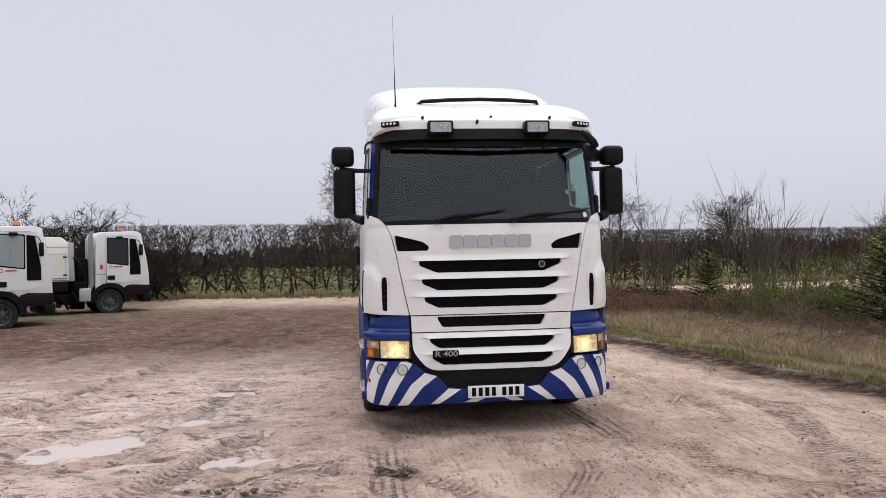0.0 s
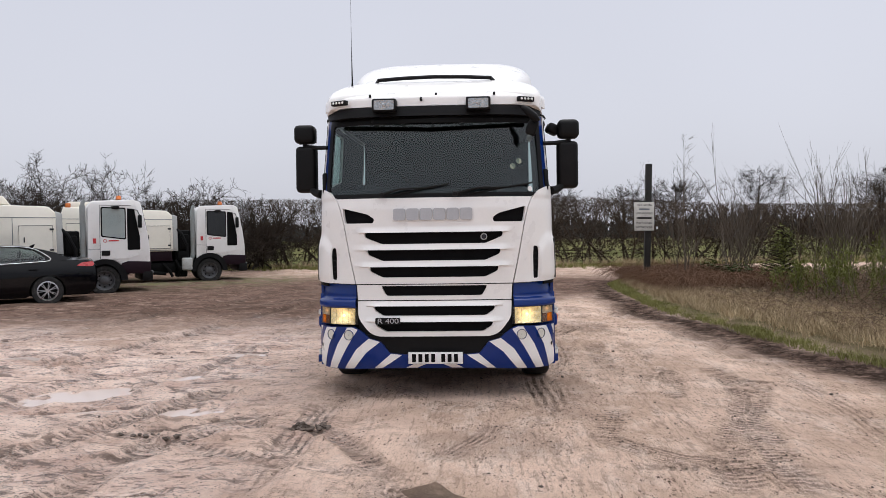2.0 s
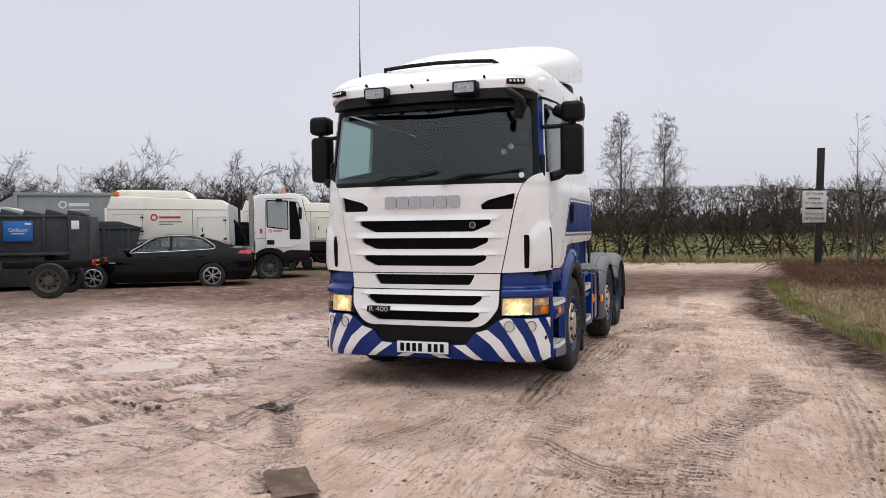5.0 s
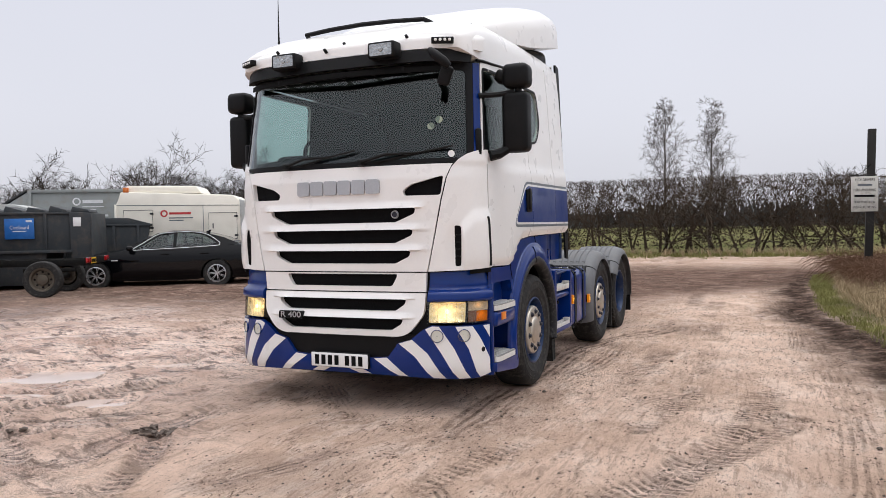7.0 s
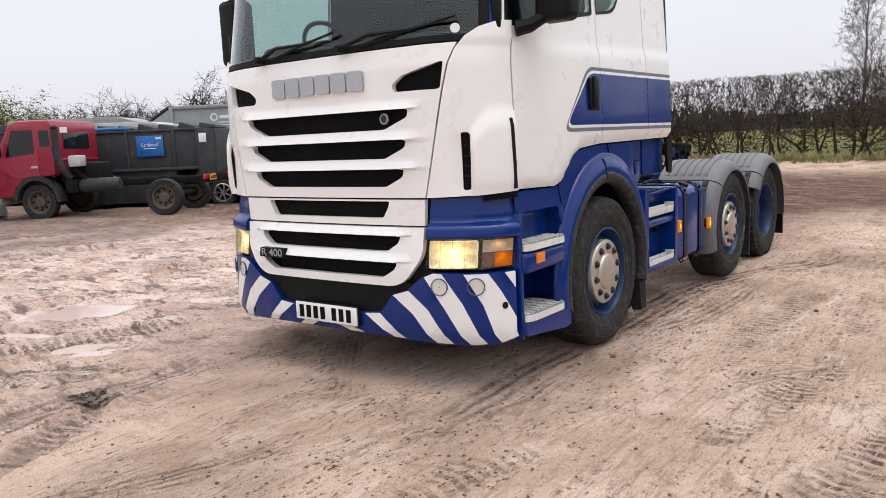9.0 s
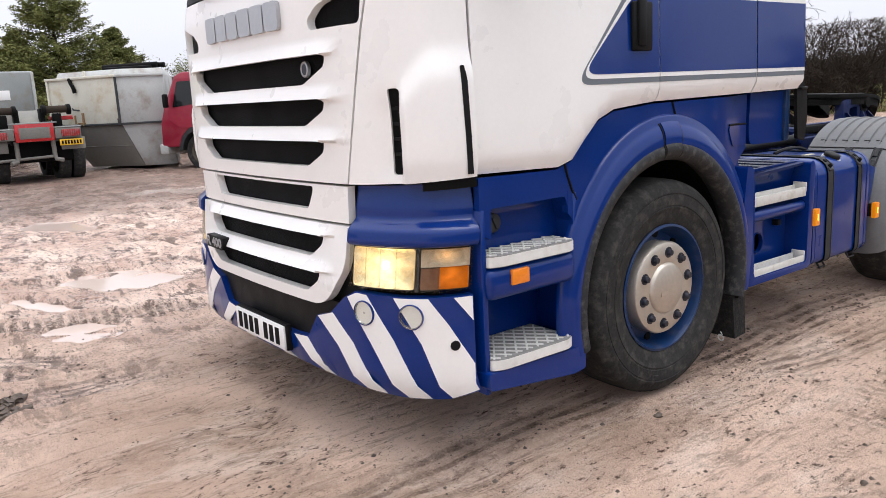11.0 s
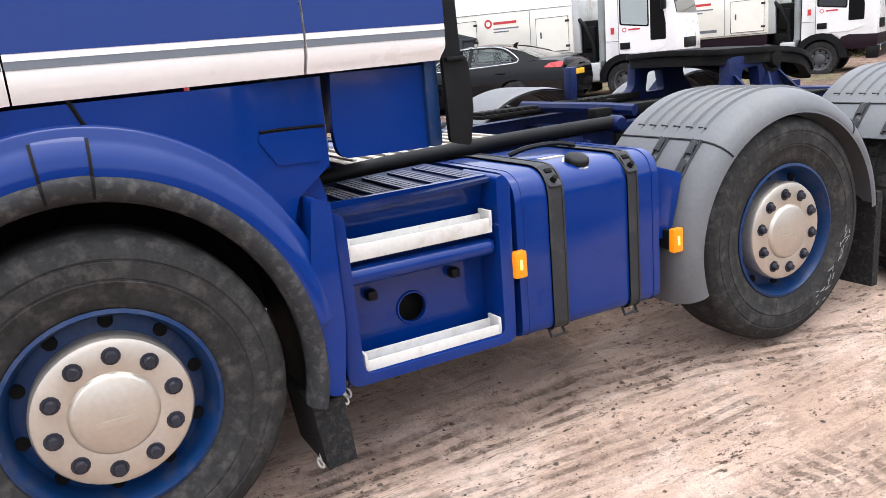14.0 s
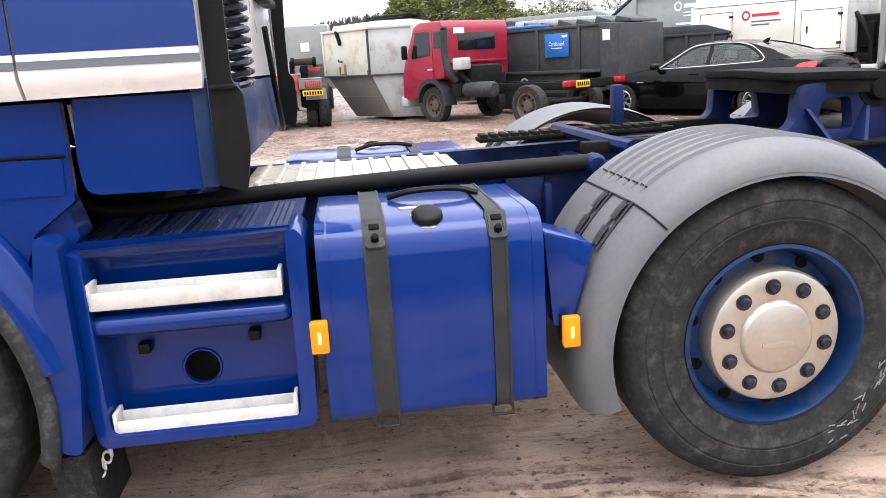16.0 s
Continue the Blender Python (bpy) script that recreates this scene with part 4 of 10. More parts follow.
    grass_c = mix(ranged(noise_at(0.5, 8), 0.4, 0.62), (0.115, 0.10, 0.05), (0.17, 0.125, 0.078))
    grass_c = mix(ranged(noise_at(12, 6, 0.7), 0.45, 0.7), grass_c, (0.12, 0.10, 0.055))
    grass_c = mix(attr("field"), grass_c, mix(ranged(noise_at(0.15, 6), 0.4, 0.6), (0.125, 0.130, 0.055), (0.17, 0.155, 0.075)))
    col = mix(attr("grassy"), col, grass_c)
    l.new(col, b.inputs["Base Color"])
    rr = n.new("ShaderNodeMath")
    rr.operation = "MULTIPLY_ADD"
    l.new(ranged(wet_f, 0.2, 0.9), rr.inputs[0])
    l.new(ranged(noise_at(2.6, 8, 0.65, (1.0, 0.6, 1.0)), 0.42, 0.54, -0.15, -0.72), rr.inputs[1])
    rr.inputs[2].default_value = 0.82
    l.new(rr.outputs[0], b.inputs["Roughness"])
    b.inputs["Specular IOR Level"].default_value = 0.4
    matt, both_n, out = n.new("ShaderNodeBsdfDiffuse"), n.new("ShaderNodeMixShader"), n["Material Output"]
    matt.inputs["Roughness"].default_value = 0.6
    l.new(col, matt.inputs["Color"])
    l.new(ranged(calc("SUBTRACT", wet_f, attr("grassy")), 0.22, 0.75, 0.0, 1.0), both_n.inputs["Fac"])
    l.new(matt.outputs[0], both_n.inputs[1])
    l.new(b.outputs[0], both_n.inputs[2])
    l.new(both_n.outputs[0], out.inputs["Surface"])
    b1, b2 = n.new("ShaderNodeBump"), n.new("ShaderNodeBump")
    b1.inputs["Strength"].default_value, b1.inputs["Distance"].default_value = 0.9, 0.07
    b2.inputs["Strength"].default_value, b2.inputs["Distance"].default_value = 0.8, 0.025
    l.new(calc("MULTIPLY_ADD", tread, -0.5, noise_at(9, 9, 0.72, (1.0, 0.6, 1.0))), b1.inputs["Height"])
    l.new(noise_at(55, 6, 0.75), b2.inputs["Height"])
    l.new(b1.outputs[0], b2.inputs["Normal"])
    l.new(b2.outputs[0], b.inputs["Normal"])
    l.new(b2.outputs[0], matt.inputs["Normal"])
    return m


gme.materials.append(mud_material())
ground = tagged(new("ground", gme), "muddy brown yard of rutted wet earth with grass beyond", "ground", kind="structure")


def water_material():
    m = bpy.data.materials.new("puddle_water")
    m.use_nodes = True
    n, l = m.node_tree.nodes, m.node_tree.links
    b = n["Principled BSDF"]
    b.inputs["Base Color"].default_value = (0.52, 0.42, 0.37, 1)
    b.inputs["Roughness"].default_value = 0.06
    b.inputs["IOR"].default_value = 1.4
    tc, nz, bp = n.new("ShaderNodeTexCoord"), n.new("ShaderNodeTexNoise"), n.new("ShaderNodeBump")
    nz.inputs["Scale"].default_value = 6
    bp.inputs["Strength"].default_value, bp.inputs["Distance"].default_value = 0.04, 0.01
    l.new(tc.outputs["Object"], nz.inputs["Vector"])
    l.new(nz.outputs[0], bp.inputs["Height"])
    l.new(bp.outputs[0], b.inputs["Normal"])
    return m


M["water"] = water_material()
for px, py, a, c, w in PUDDLES:
    cu, cv = (X - px) * math.cos(w) + (Y - py) * math.sin(w), -(X - px) * math.sin(w) + (Y - py) * math.cos(w)
    z = float(np.percentile(Z[(cu / a) ** 2 + (cv / c) ** 2 < 1.0], 78))
    b = bmesh.new()
    ring = []
    for k in range(40):
        t = 2 * math.pi * k / 40
        s = 1.35 + 0.1 * math.sin(3 * t + px)
        u, v = a * s * math.cos(t), c * s * math.sin(t)
        ring.append(b.verts.new((px + u * math.cos(w) - v * math.sin(w), py + u * math.sin(w) + v * math.cos(w), z)))
    b.faces.new(ring)
    pd = part("puddle", b, "water", None, smooth=0)
    tagged(pd, "shallow brown puddle lying in the muddy yard", "puddle", "puddles in the yard", "structure")


# ---- the lorry: front face at y = 0, wheels on z = 0, tail towards +y ----
_plan = smooth_path([(0, 0, 0), (0.4, 0.008, 0), (0.75, 0.035, 0), (0.9, 0.075, 0), (1.0, 0.125, 0), (1.08, 0.19, 0), (1.13, 0.26, 0),
                     (1.16, 0.33, 0), (1.178, 0.45, 0), (1.185, 0.8, 0), (1.185, 1.6, 0), (1.185, 2.75, 0)], 10)
PX, PY = np.array([p.x for p in _plan]), np.array([p.y for p in _plan])
PS = np.concatenate([[0], np.cumsum(np.hypot(np.diff(PX), np.diff(PY)))])
_tx, _ty = np.gradient(PX, PS), np.gradient(PY, PS)
_tl = np.hypot(_tx, _ty)
NX, NY = _ty / _tl, -_tx / _tl


def XS(x):
    """Length along the cab's plan at a place x on the front."""
    return math.copysign(float(np.interp(abs(x), PX[:90], PS[:90])), x)


def YS(y):
    """Length along the cab's plan at a place y on the side."""
    return float(np.interp(y, PY, PS))


def cab(s, z, d=0.0):
    a = min(abs(s), PS[-1])
    x, y = float(np.interp(a, PS, PX)), float(np.interp(a, PS, PY))
    nx, ny = float(np.interp(a, PS, NX)), float(np.interp(a, PS, NY))
    k = float(np.interp(z, [1.3, 1.97, 2.72, 3.1], [1.0, 0.985, 0.945, 0.915]))
    yo = float(np.interp(z, [0.28, 0.36, 0.72, 0.95, 1.85, 1.97, 2.72, 3.1], [0.02, -0.03, -0.03, 0.0, 0.0, 0.02, 0.13, 0.2]))
    w = max(0.0, min(1.0, 1 - (y - 0.25) / 0.8))
    return Vector((math.copysign((x - nx * d) * k, s if s else 1), y - ny * d + yo * w, z))


def soft(t):
    t = max(0.0, min(1.0, t))
    return t * t * (3 - 2 * t)


def flank(u, v):
    """The doors and the panels behind them swell a little below a soft crease."""
    swell = 0.016 * soft((1.99 + 0.03 * (abs(u) - 2.0) - v) / 0.07) * soft((abs(u) - YS(0.5)) / 0.35)
    y = float(np.interp(abs(u), PS, PY))
    if y < 0.345 or v > 1.6:
        return swell
    hem = float(np.interp(y, [0.345, 0.76, 0.84, 0.91, 1.0, 1.10, 1.37, 2.14, 2.6], [1.152, 1.142, 1.165, 1.235, 1.315, 1.352, 1.372, 1.38, 1.385]))
    return swell - 0.030 * (1 - soft((v - hem) / 0.065)) ** 2


def panel(name, poly, material, parent, d=0.0, thick=0.02, holes=(), grid=(0.05, 0.2), label="", sub=None):
    return part(name, plate(poly, lambda u, v, e: cab(u, v, d + e - flank(u, v)), thick, holes, grid), material, sub or parent, label, smooth=35)


def both(poly):
    """The polygon and its mirror image across the lorry's middle."""
    return (poly, [(-u, v) for u, v in reversed(poly)])


def side_plate(name, poly, x, thick, material, parent, holes=(), label="", sg=1):
    """A sheet in the lorry's side plane; poly in (y, z)."""
    return part(name, plate(poly, lambda u, v, e: (sg * (x - e), u, v), thick, holes), material, parent, label, smooth=30)


lorry = thing("tractor_lorry", "white and blue six-wheeled tractor lorry parked on muddy ground", "lorry")

# front lid with three slots and two upper intakes
def lip_relief(tops, gap, hw, proud):
    """Each bar leans out towards the slot under it, as an overhanging lip."""
    def place(d):
        def f(u, v, e):
            out = 0.0
            for zt in tops:
                if zt - 0.004 <= v <= zt + gap:
                    out = max(out, proud * (1 - max(0.0, v - zt) / gap))
            fade = max(0.0, min(1.0, (hw + 0.09 - abs(u)) / 0.07))
            return cab(u, v, d + e - out * fade)
        return f
    return place


lid = [(XS(-0.965), 1.955), (XS(-0.945), 1.918), (XS(-0.915), 1.842), (XS(-0.875), 1.69), (XS(-0.755), 1.128), (XS(0.755), 1.128), (XS(0.875), 1.69), (XS(0.915), 1.842), (XS(0.945), 1.918), (XS(0.965), 1.955)]


def slot(hw, zt, zb, cut, bite):
    return round_poly([(XS(-hw), zt), (XS(-hw + 0.01), zt - bite), (XS(-hw + cut), zb), (XS(hw - cut), zb), (XS(hw - 0.01), zt - bite), (XS(hw), zt)], 0.018, 3)


upper_slots = [slot(0.675, 1.622, 1.512, 0.17, 0.045), slot(0.648, 1.455, 1.350, 0.15, 0.045), slot(0.625, 1.292, 1.190, 0.13, 0.045)]
intake = round_poly([(XS(0.585), 1.715), (XS(0.575), 1.755), (XS(0.64), 1.80), (XS(0.90), 1.865), (XS(0.875), 1.715)], 0.02, 3)
intakes = both(intake)
part("front_panel", plate(lid, lip_relief((1.622, 1.455, 1.292), 0.052, 0.66, 0.024)(0.0), 0.035, [*upper_slots, *intakes], (0.06, 0.0131)), "white", lorry, smooth=35)
lower = round_poly([(XS(-0.75), 1.105), (XS(-0.735), 0.80), (XS(-0.52), 0.622), (XS(0.52), 0.622), (XS(0.735), 0.80), (XS(0.75), 1.105)], [0.01, 0.1, 0.2, 0.2, 0.1, 0.01], 6)
low_a = [(XS(-0.75), 1.118), (XS(-0.742), 0.972), (XS(0.742), 0.972), (XS(0.75), 1.118)]
low_b = round_poly([(XS(-0.742), 0.962), (XS(-0.735), 0.80), (XS(-0.60), 0.625), (XS(0.60), 0.625), (XS(0.735), 0.80), (XS(0.742), 0.962)], [0.01, 0.05, 0.13, 0.13, 0.05, 0.01], 6)
s4 = slot(0.51, 1.108, 1.012, 0.05, 0.03)
s5, s6 = slot(0.585, 0.915, 0.822, 0.09, 0.04), slot(0.565, 0.765, 0.672, 0.10, 0.04)
panel("grille_panel", low_a, "white", lorry, 0.004, 0.035, [s4], (0.06, 0.0))
part("lower_grille", plate(low_b, lip_relief((0.915, 0.765), 0.046, 0.56, 0.022)(-0.006), 0.04, [s5, s6], (0.06, 0.0115)), "white", lorry, smooth=35)
for poly in (*upper_slots, s4, s5, s6):
    big = [(u * 1.03, v) for u, v in poly]
    panel("grille_mesh", big, "mesh", lorry, 0.045, 0.01, (), (0.08, 0.0))
for poly in intakes:
    panel("intake_mesh", [(u, v) for u, v in poly], "mesh", lorry, 0.04, 0.01, (), (0.08, 0.0))
panel("grille_backing", [(XS(-0.95), 1.9), (XS(-0.74), 0.6), (XS(0.74), 0.6), (XS(0.95), 1.9)], "cabin", lorry, 0.075, 0.01, (), (0.1, 0.0))
# badge: six plain silver blocks, a round emblem and the power badge
badge = part("badge_plate", plate([(XS(-0.40), 1.725), (XS(0.40), 1.725), (XS(0.40), 1.73), (XS(-0.40), 1.73)], lambda u, v, e: cab(u, v, -0.001 + e), 0.004), "white", lorry, "row of six plain silver blocks")
for k in range(6):
    x0 = -0.385 + k * 0.1295
    blk = round_poly([(XS(x0), 1.738), (XS(x0 + 0.118), 1.738), (XS(x0 + 0.118), 1.852), (XS(x0), 1.852)], 0.022, 3)
    panel("block", blk, "chrome", lorry, -0.018, 0.02, (), None, sub=badge)
emblem = part("emblem", lathe([(0, 0.002), (0.022, 0.002), (0.025, 0.007), (0.031, 0.005), (0.033, -0.008), (0, -0.008)], 20, pose(0.485, 0.040, 1.573, 90, 0, 0)), "chrome", lorry, "small round silver emblem")
part("emblem_field", lathe([(0, 0.005), (0.022, 0.004)], 16, pose(0.485, 0.040, 1.573, 90, 0, 0)), "nut", emblem)
bp = part("model_badge", plate(round_poly([(XS(-0.56), 0.745), (XS(-0.325), 0.745), (XS(-0.325), 0.805), (XS(-0.56), 0.805)], 0.01, 2), lambda u, v, e: cab(u, v, -0.046 + e), 0.05), "black", lorry, "black badge with silver lettering")
words("R 400", 0.068, pose(-0.44, cab(XS(-0.44), 0.775, -0.049).y, 0.775, 90, 0, -2.5), "chrome", bp, width=0.2)

# corner panels with their tall vents, blue headlamp surrounds, bumper
corner = [(XS(0.765), 1.128), (XS(0.885), 1.69), (XS(0.925), 1.845), (XS(0.955), 1.925), (XS(1.0), 1.985), (XS(1.06), 2.03), (YS(0.25), 2.06), (YS(0.335), 2.065), (YS(0.335), 1.15), (XS(1.02), 1.135)]


def shoulder(u, v):
    """The swelling outside the tall corner vent, with a soft crease along its top."""
    a = abs(u)
    top = 1.455 + 0.13 * soft((a - XS(0.97)) / 0.18)
    down = soft((top + 0.045 - v) / 0.14)
    fade = soft((v - 1.12) / 0.10)
    outer = soft((a - XS(0.992)) / 0.032)
    hollow = soft((a - XS(0.86)) / 0.12) * (1 - outer)
    return (0.030 * outer - 0.016 * hollow) * down * (0.55 + 0.45 * fade)


vent = round_poly([(XS(0.966), 1.166), (XS(1.004), 1.166), (XS(1.010), 1.478), (XS(0.966), 1.478)], [0.015, 0.015, 0.03, 0.012], 4)
for poly, vt in zip(both(corner), both(vent)):
    part("corner_panel", plate(poly, lambda u, v, e: cab(u, v, e - 0.010 * soft((v - 1.93) / 0.05) - shoulder(u, v)), 0.035, [vt], (0.0124, 0.0213)), "white", lorry, smooth=60)
    cv = part("corner_vent", plate(vt, lambda u, v, e: cab(u, v, 0.012 + e - shoulder(u, v)), 0.03, (), (0.02, 0.05)), "ink", lorry, "tall black vent", smooth=35)
    for zz in (1.235, 1.29, 1.345, 1.40):
        sg = 1 if vt[0][0] > 0 else -1
        sl = [(sg * XS(0.968), zz), (sg * XS(1.003), zz), (sg * XS(1.003), zz + 0.012), (sg * XS(0.968), zz + 0.012)]
        part("vent_slat", plate(sl, lambda u, v, e: cab(u, v, 0.009 + e - shoulder(u, v)), 0.008), "black", cv)
sur = [(XS(0.76), 0.897), (XS(0.77), 1.118), (XS(1.02), 1.125), (YS(0.335), 1.14), (YS(0.335), 0.897)]


def brow(u, v, e):
    """The hollow above the headlamp that rolls out into an overhanging brow."""
    roll = 0.040 - 0.014 * soft((1.12 - v) / 0.10) - 0.048 * soft((1.005 - v) / 0.055) + (0.014 * ((0.915 - v) / 0.018) ** 2 if v < 0.915 else 0.0)
    return cab(u, v, roll + e)


for poly in both(sur):
    part("headlamp_surround", plate(poly, brow, 0.03, (), (0.03, 0.0091)), "blue", lorry, "blue hollow brow over the headlamp", smooth=50)
btop = [(XS(0.30), 0.452), (XS(0.43), 0.462), (XS(0.52), 0.575), (XS(0.62), 0.60), (XS(0.72), 0.68), (XS(0.79), 0.715), (XS(1.0), 0.71), (YS(0.33), 0.71)]
bump = [(YS(0.33), 0.325), (XS(1.10), 0.30), (XS(0.98), 0.296), (XS(0.6), 0.31), (XS(0.3), 0.318)]
full = btop + bump + [(-u, v) for u, v in reversed(bump)] + [(-u, v) for u, v in reversed(btop)]
bumper = panel("bumper", full, "blue", lorry, 0.0, 0.04, (), (0.04, 0.1), "blue bumper with white slanting stripes")
panel("bumper_insert", [(XS(-0.66), 0.64), (XS(-0.45), 0.44), (XS(0.45), 0.44), (XS(0.66), 0.64)], "black", lorry, 0.03, 0.02, (), (0.06, 0.0))
tuck = [(-YS(0.33), 0.30), (YS(0.33), 0.30), (YS(0.33), 0.335), (-YS(0.33), 0.335)]
panel("bumper_tuck", tuck, "black", lorry, 0.045, 0.05, (), (0.05, 0.0))
stripes = [
    [(XS(0.085), 0.360), (XS(0.20), 0.360), (XS(0.275), 0.322), (XS(0.165), 0.322)],
    [(XS(0.309), 0.448), (XS(0.422), 0.458), (XS(0.585), 0.315), (XS(0.505), 0.318)],
    [(XS(0.525), 0.572), (XS(0.635), 0.604), (XS(0.76), 0.50), (XS(0.885), 0.304), (XS(0.79), 0.308), (XS(0.66), 0.47)],
    [(XS(0.745), 0.688), (XS(0.80), 0.711), (XS(0.85), 0.708), (XS(0.955), 0.54), (XS(1.05), 0.302), (XS(0.972), 0.300), (XS(0.86), 0.51)],
    [(XS(0.965), 0.706), (XS(1.075), 0.705), (XS(1.12), 0.60), (YS(0.325), 0.44), (YS(0.325), 0.330), (XS(1.105), 0.304), (XS(1.05), 0.53)],
    [(YS(0.262), 0.705), (YS(0.326), 0.705), (YS(0.326), 0.610)],
]
for st in stripes:
    for poly in both(st):
        panel("stripe", poly, "white", lorry, -0.0025, 0.006, (), (0.03, 0.06), sub=bumper)
# lamps in the bumper corners
for sg in (1, -1):
    for fx, leds in ((0.835, False), (1.022, True)):
        p, q = cab(XS(fx * sg), 0.635, -0.004), cab(XS(fx * sg), 0.635, -0.1)
        turn = Matrix.Translation(p) @ (q - p).to_track_quat("Z", "Y").to_matrix().to_4x4()
        fog = part("fog_lamp", lathe([(0, -0.036), (0.02, -0.032), (0.036, -0.016), (0.045, 0.003), (0.048, 0.003), (0.05, -0.03)], 28, turn), "reflector", lorry, "round clear fog lamp")
        part("bezel", lathe([(0.0455, -0.002), (0.047, 0.005), (0.0495, 0.004), (0.051, -0.01)], 28, turn), "blue", fog)
        if leds:
            for k in range(4):
                t = radians(45 + 90 * k)
                part("diode", lathe([(0, 0.008), (0.009, 0.005), (0.014, -0.004), (0.015, -0.02)], 14, turn @ pose(0.019 * math.cos(t), 0.019 * math.sin(t), -0.012)), "plate", fog)
        else:
            part("bulb", lathe([(0, 0.0), (0.010, -0.003), (0.014, -0.014), (0.014, -0.03)], 14, turn), "frosted", fog)
        part("glass", lathe([(0, 0.010), (0.03, 0.008), (0.046, 0.003)], 20, turn), "lens", fog)
    hl = panel("headlamp", [(u * sg, v) for u, v in [(XS(0.757), 0.728), (YS(0.322), 0.724), (YS(0.322), 0.90), (XS(0.757), 0.90)]], "trimgrey", lorry, 0.05, 0.02, (), (0.03, 0.0), "lit warm headlamp behind clear glass")

    def dish(u0, u1, z0, z1, deep):
        """A hollow reflector whose rim lies just behind the glass."""
        def f(u, v, e):
            a = 2 * (abs(u) - u0) / (u1 - u0) - 1
            c = 2 * (v - z0) / (z1 - z0) - 1
            return cab(u, v, 0.008 + deep * (1 - max(abs(a), abs(c)) ** 3) + e)
        return f

    u0, u1 = XS(0.772), XS(1.032)
    part("reflector", plate([(u * sg, v) for u, v in round_poly([(u0, 0.738), (u1, 0.738), (u1, 0.890), (u0, 0.890)], 0.012, 3)], dish(u0, u1, 0.738, 0.890, 0.03), 0.004, (), (0.018, 0.0152)), "lampon", hl, "glowing hollow reflector", smooth=25)
    bc, bq = cab(XS(0.905 * sg), 0.818, 0.034), cab(XS(0.905 * sg), 0.818, -0.05)
    turn = Matrix.Translation(bc) @ (bq - bc).to_track_quat("Z", "Y").to_matrix().to_4x4()
    part("bulb", lathe([(0, 0.014), (0.010, 0.011), (0.016, 0.004), (0.018, -0.01)], 18, turn), "bulb", hl)
    for k in range(1, 4):
        uu = XS(0.772 + k * 0.065)
        panel("lens_flute", [(u * sg, v) for u, v in [(uu, 0.742), (uu + 0.004, 0.742), (uu + 0.004, 0.886), (uu, 0.886)]], "lens", lorry, 0.004, 0.003, (), None, sub=hl)
    panel("divider", [(u * sg, v) for u, v in [(XS(1.036), 0.730), (XS(1.046), 0.730), (XS(1.046), 0.895), (XS(1.036), 0.895)]], "trimgrey", lorry, 0.006, 0.05, (), None, sub=hl)
    v0, v1, v2 = XS(1.050), YS(0.215), YS(0.315)
    part("side_lamp", plate([(u * sg, v) for u, v in [(v0, 0.822), (v2, 0.822), (v2, 0.888), (v0, 0.888)]], dish(v0, v2, 0.822, 0.888, 0.02), 0.004, (), (0.02, 0.0132)), "lampwarm", hl, "pale side lamp with an amber bulb", smooth=25)
    panel("dim_lens", [(u * sg, v) for u, v in [(v0, 0.738), (v1, 0.738), (v1, 0.817), (v0, 0.817)]], "lampdim", lorry, 0.012, 0.02, (), (0.03, 0.0), "dull reddish-brown lamp lens", sub=hl)
    panel("indicator", [(u * sg, v) for u, v in [(v1, 0.738), (v2, 0.738), (v2, 0.817), (v1, 0.817)]], "amber", lorry, 0.012, 0.02, (), (0.03, 0.0), "amber indicator lens", sub=hl)
    panel("glass", [(u * sg, v) for u, v in [(XS(0.757), 0.733), (YS(0.322), 0.728), (YS(0.322), 0.897), (XS(0.757), 0.897)]], "lens", lorry, -0.002, 0.006, (), (0.03, 0.0), sub=hl)
# number plate with plain bars for its characters
npl = part("number_plate", rbox((0.01, -0.055, 0.422), (0.52, 0.012, 0.111), 0.005), "plate", lorry, "white number plate with black bars")
for k, (w, h) in enumerate(((0.048, 0.078),) * 7):
    xx = -0.195 + k * 0.061 + (0.035 if k > 3 else 0)
    part("bar", rbox((xx, -0.062, 0.422), (w * 0.78, 0.003, h), 0.0), "ink", npl)
part("plate_backing", rbox((0.01, -0.035, 0.422), (0.53, 0.03, 0.12), 0.005), "black", lorry)

# windscreen, pillars and visor
scr = round_poly([(XS(-1.07), 1.985), (XS(1.07), 1.985), (XS(1.07), 2.70), (XS(-1.07), 2.70)], 0.05, 4)
panel("windscreen", scr, "screen", lorry, 0.012, 0.006, (), (0.06, 0.12), "large dark tinted windscreen")
fr_out = [(XS(-1.10), 1.965), (XS(1.10), 1.965), (XS(1.10), 2.75), (XS(-1.10), 2.75)]
panel("windscreen_frame", fr_out, "black", lorry, 0.004, 0.03, [round_poly([(XS(-1.06), 1.998), (XS(1.06), 1.998), (XS(1.06), 2.69), (XS(-1.06), 2.69)], 0.05, 4)], (0.05, 0.15))
for poly in both([(XS(1.103), 1.99), (YS(0.275), 2.0), (YS(0.275), 2.76), (XS(1.103), 2.75)]):
    panel("pillar", poly, "blue", lorry, 0.006, 0.05, (), (0.03, 0.2), "blue windscreen pillar")
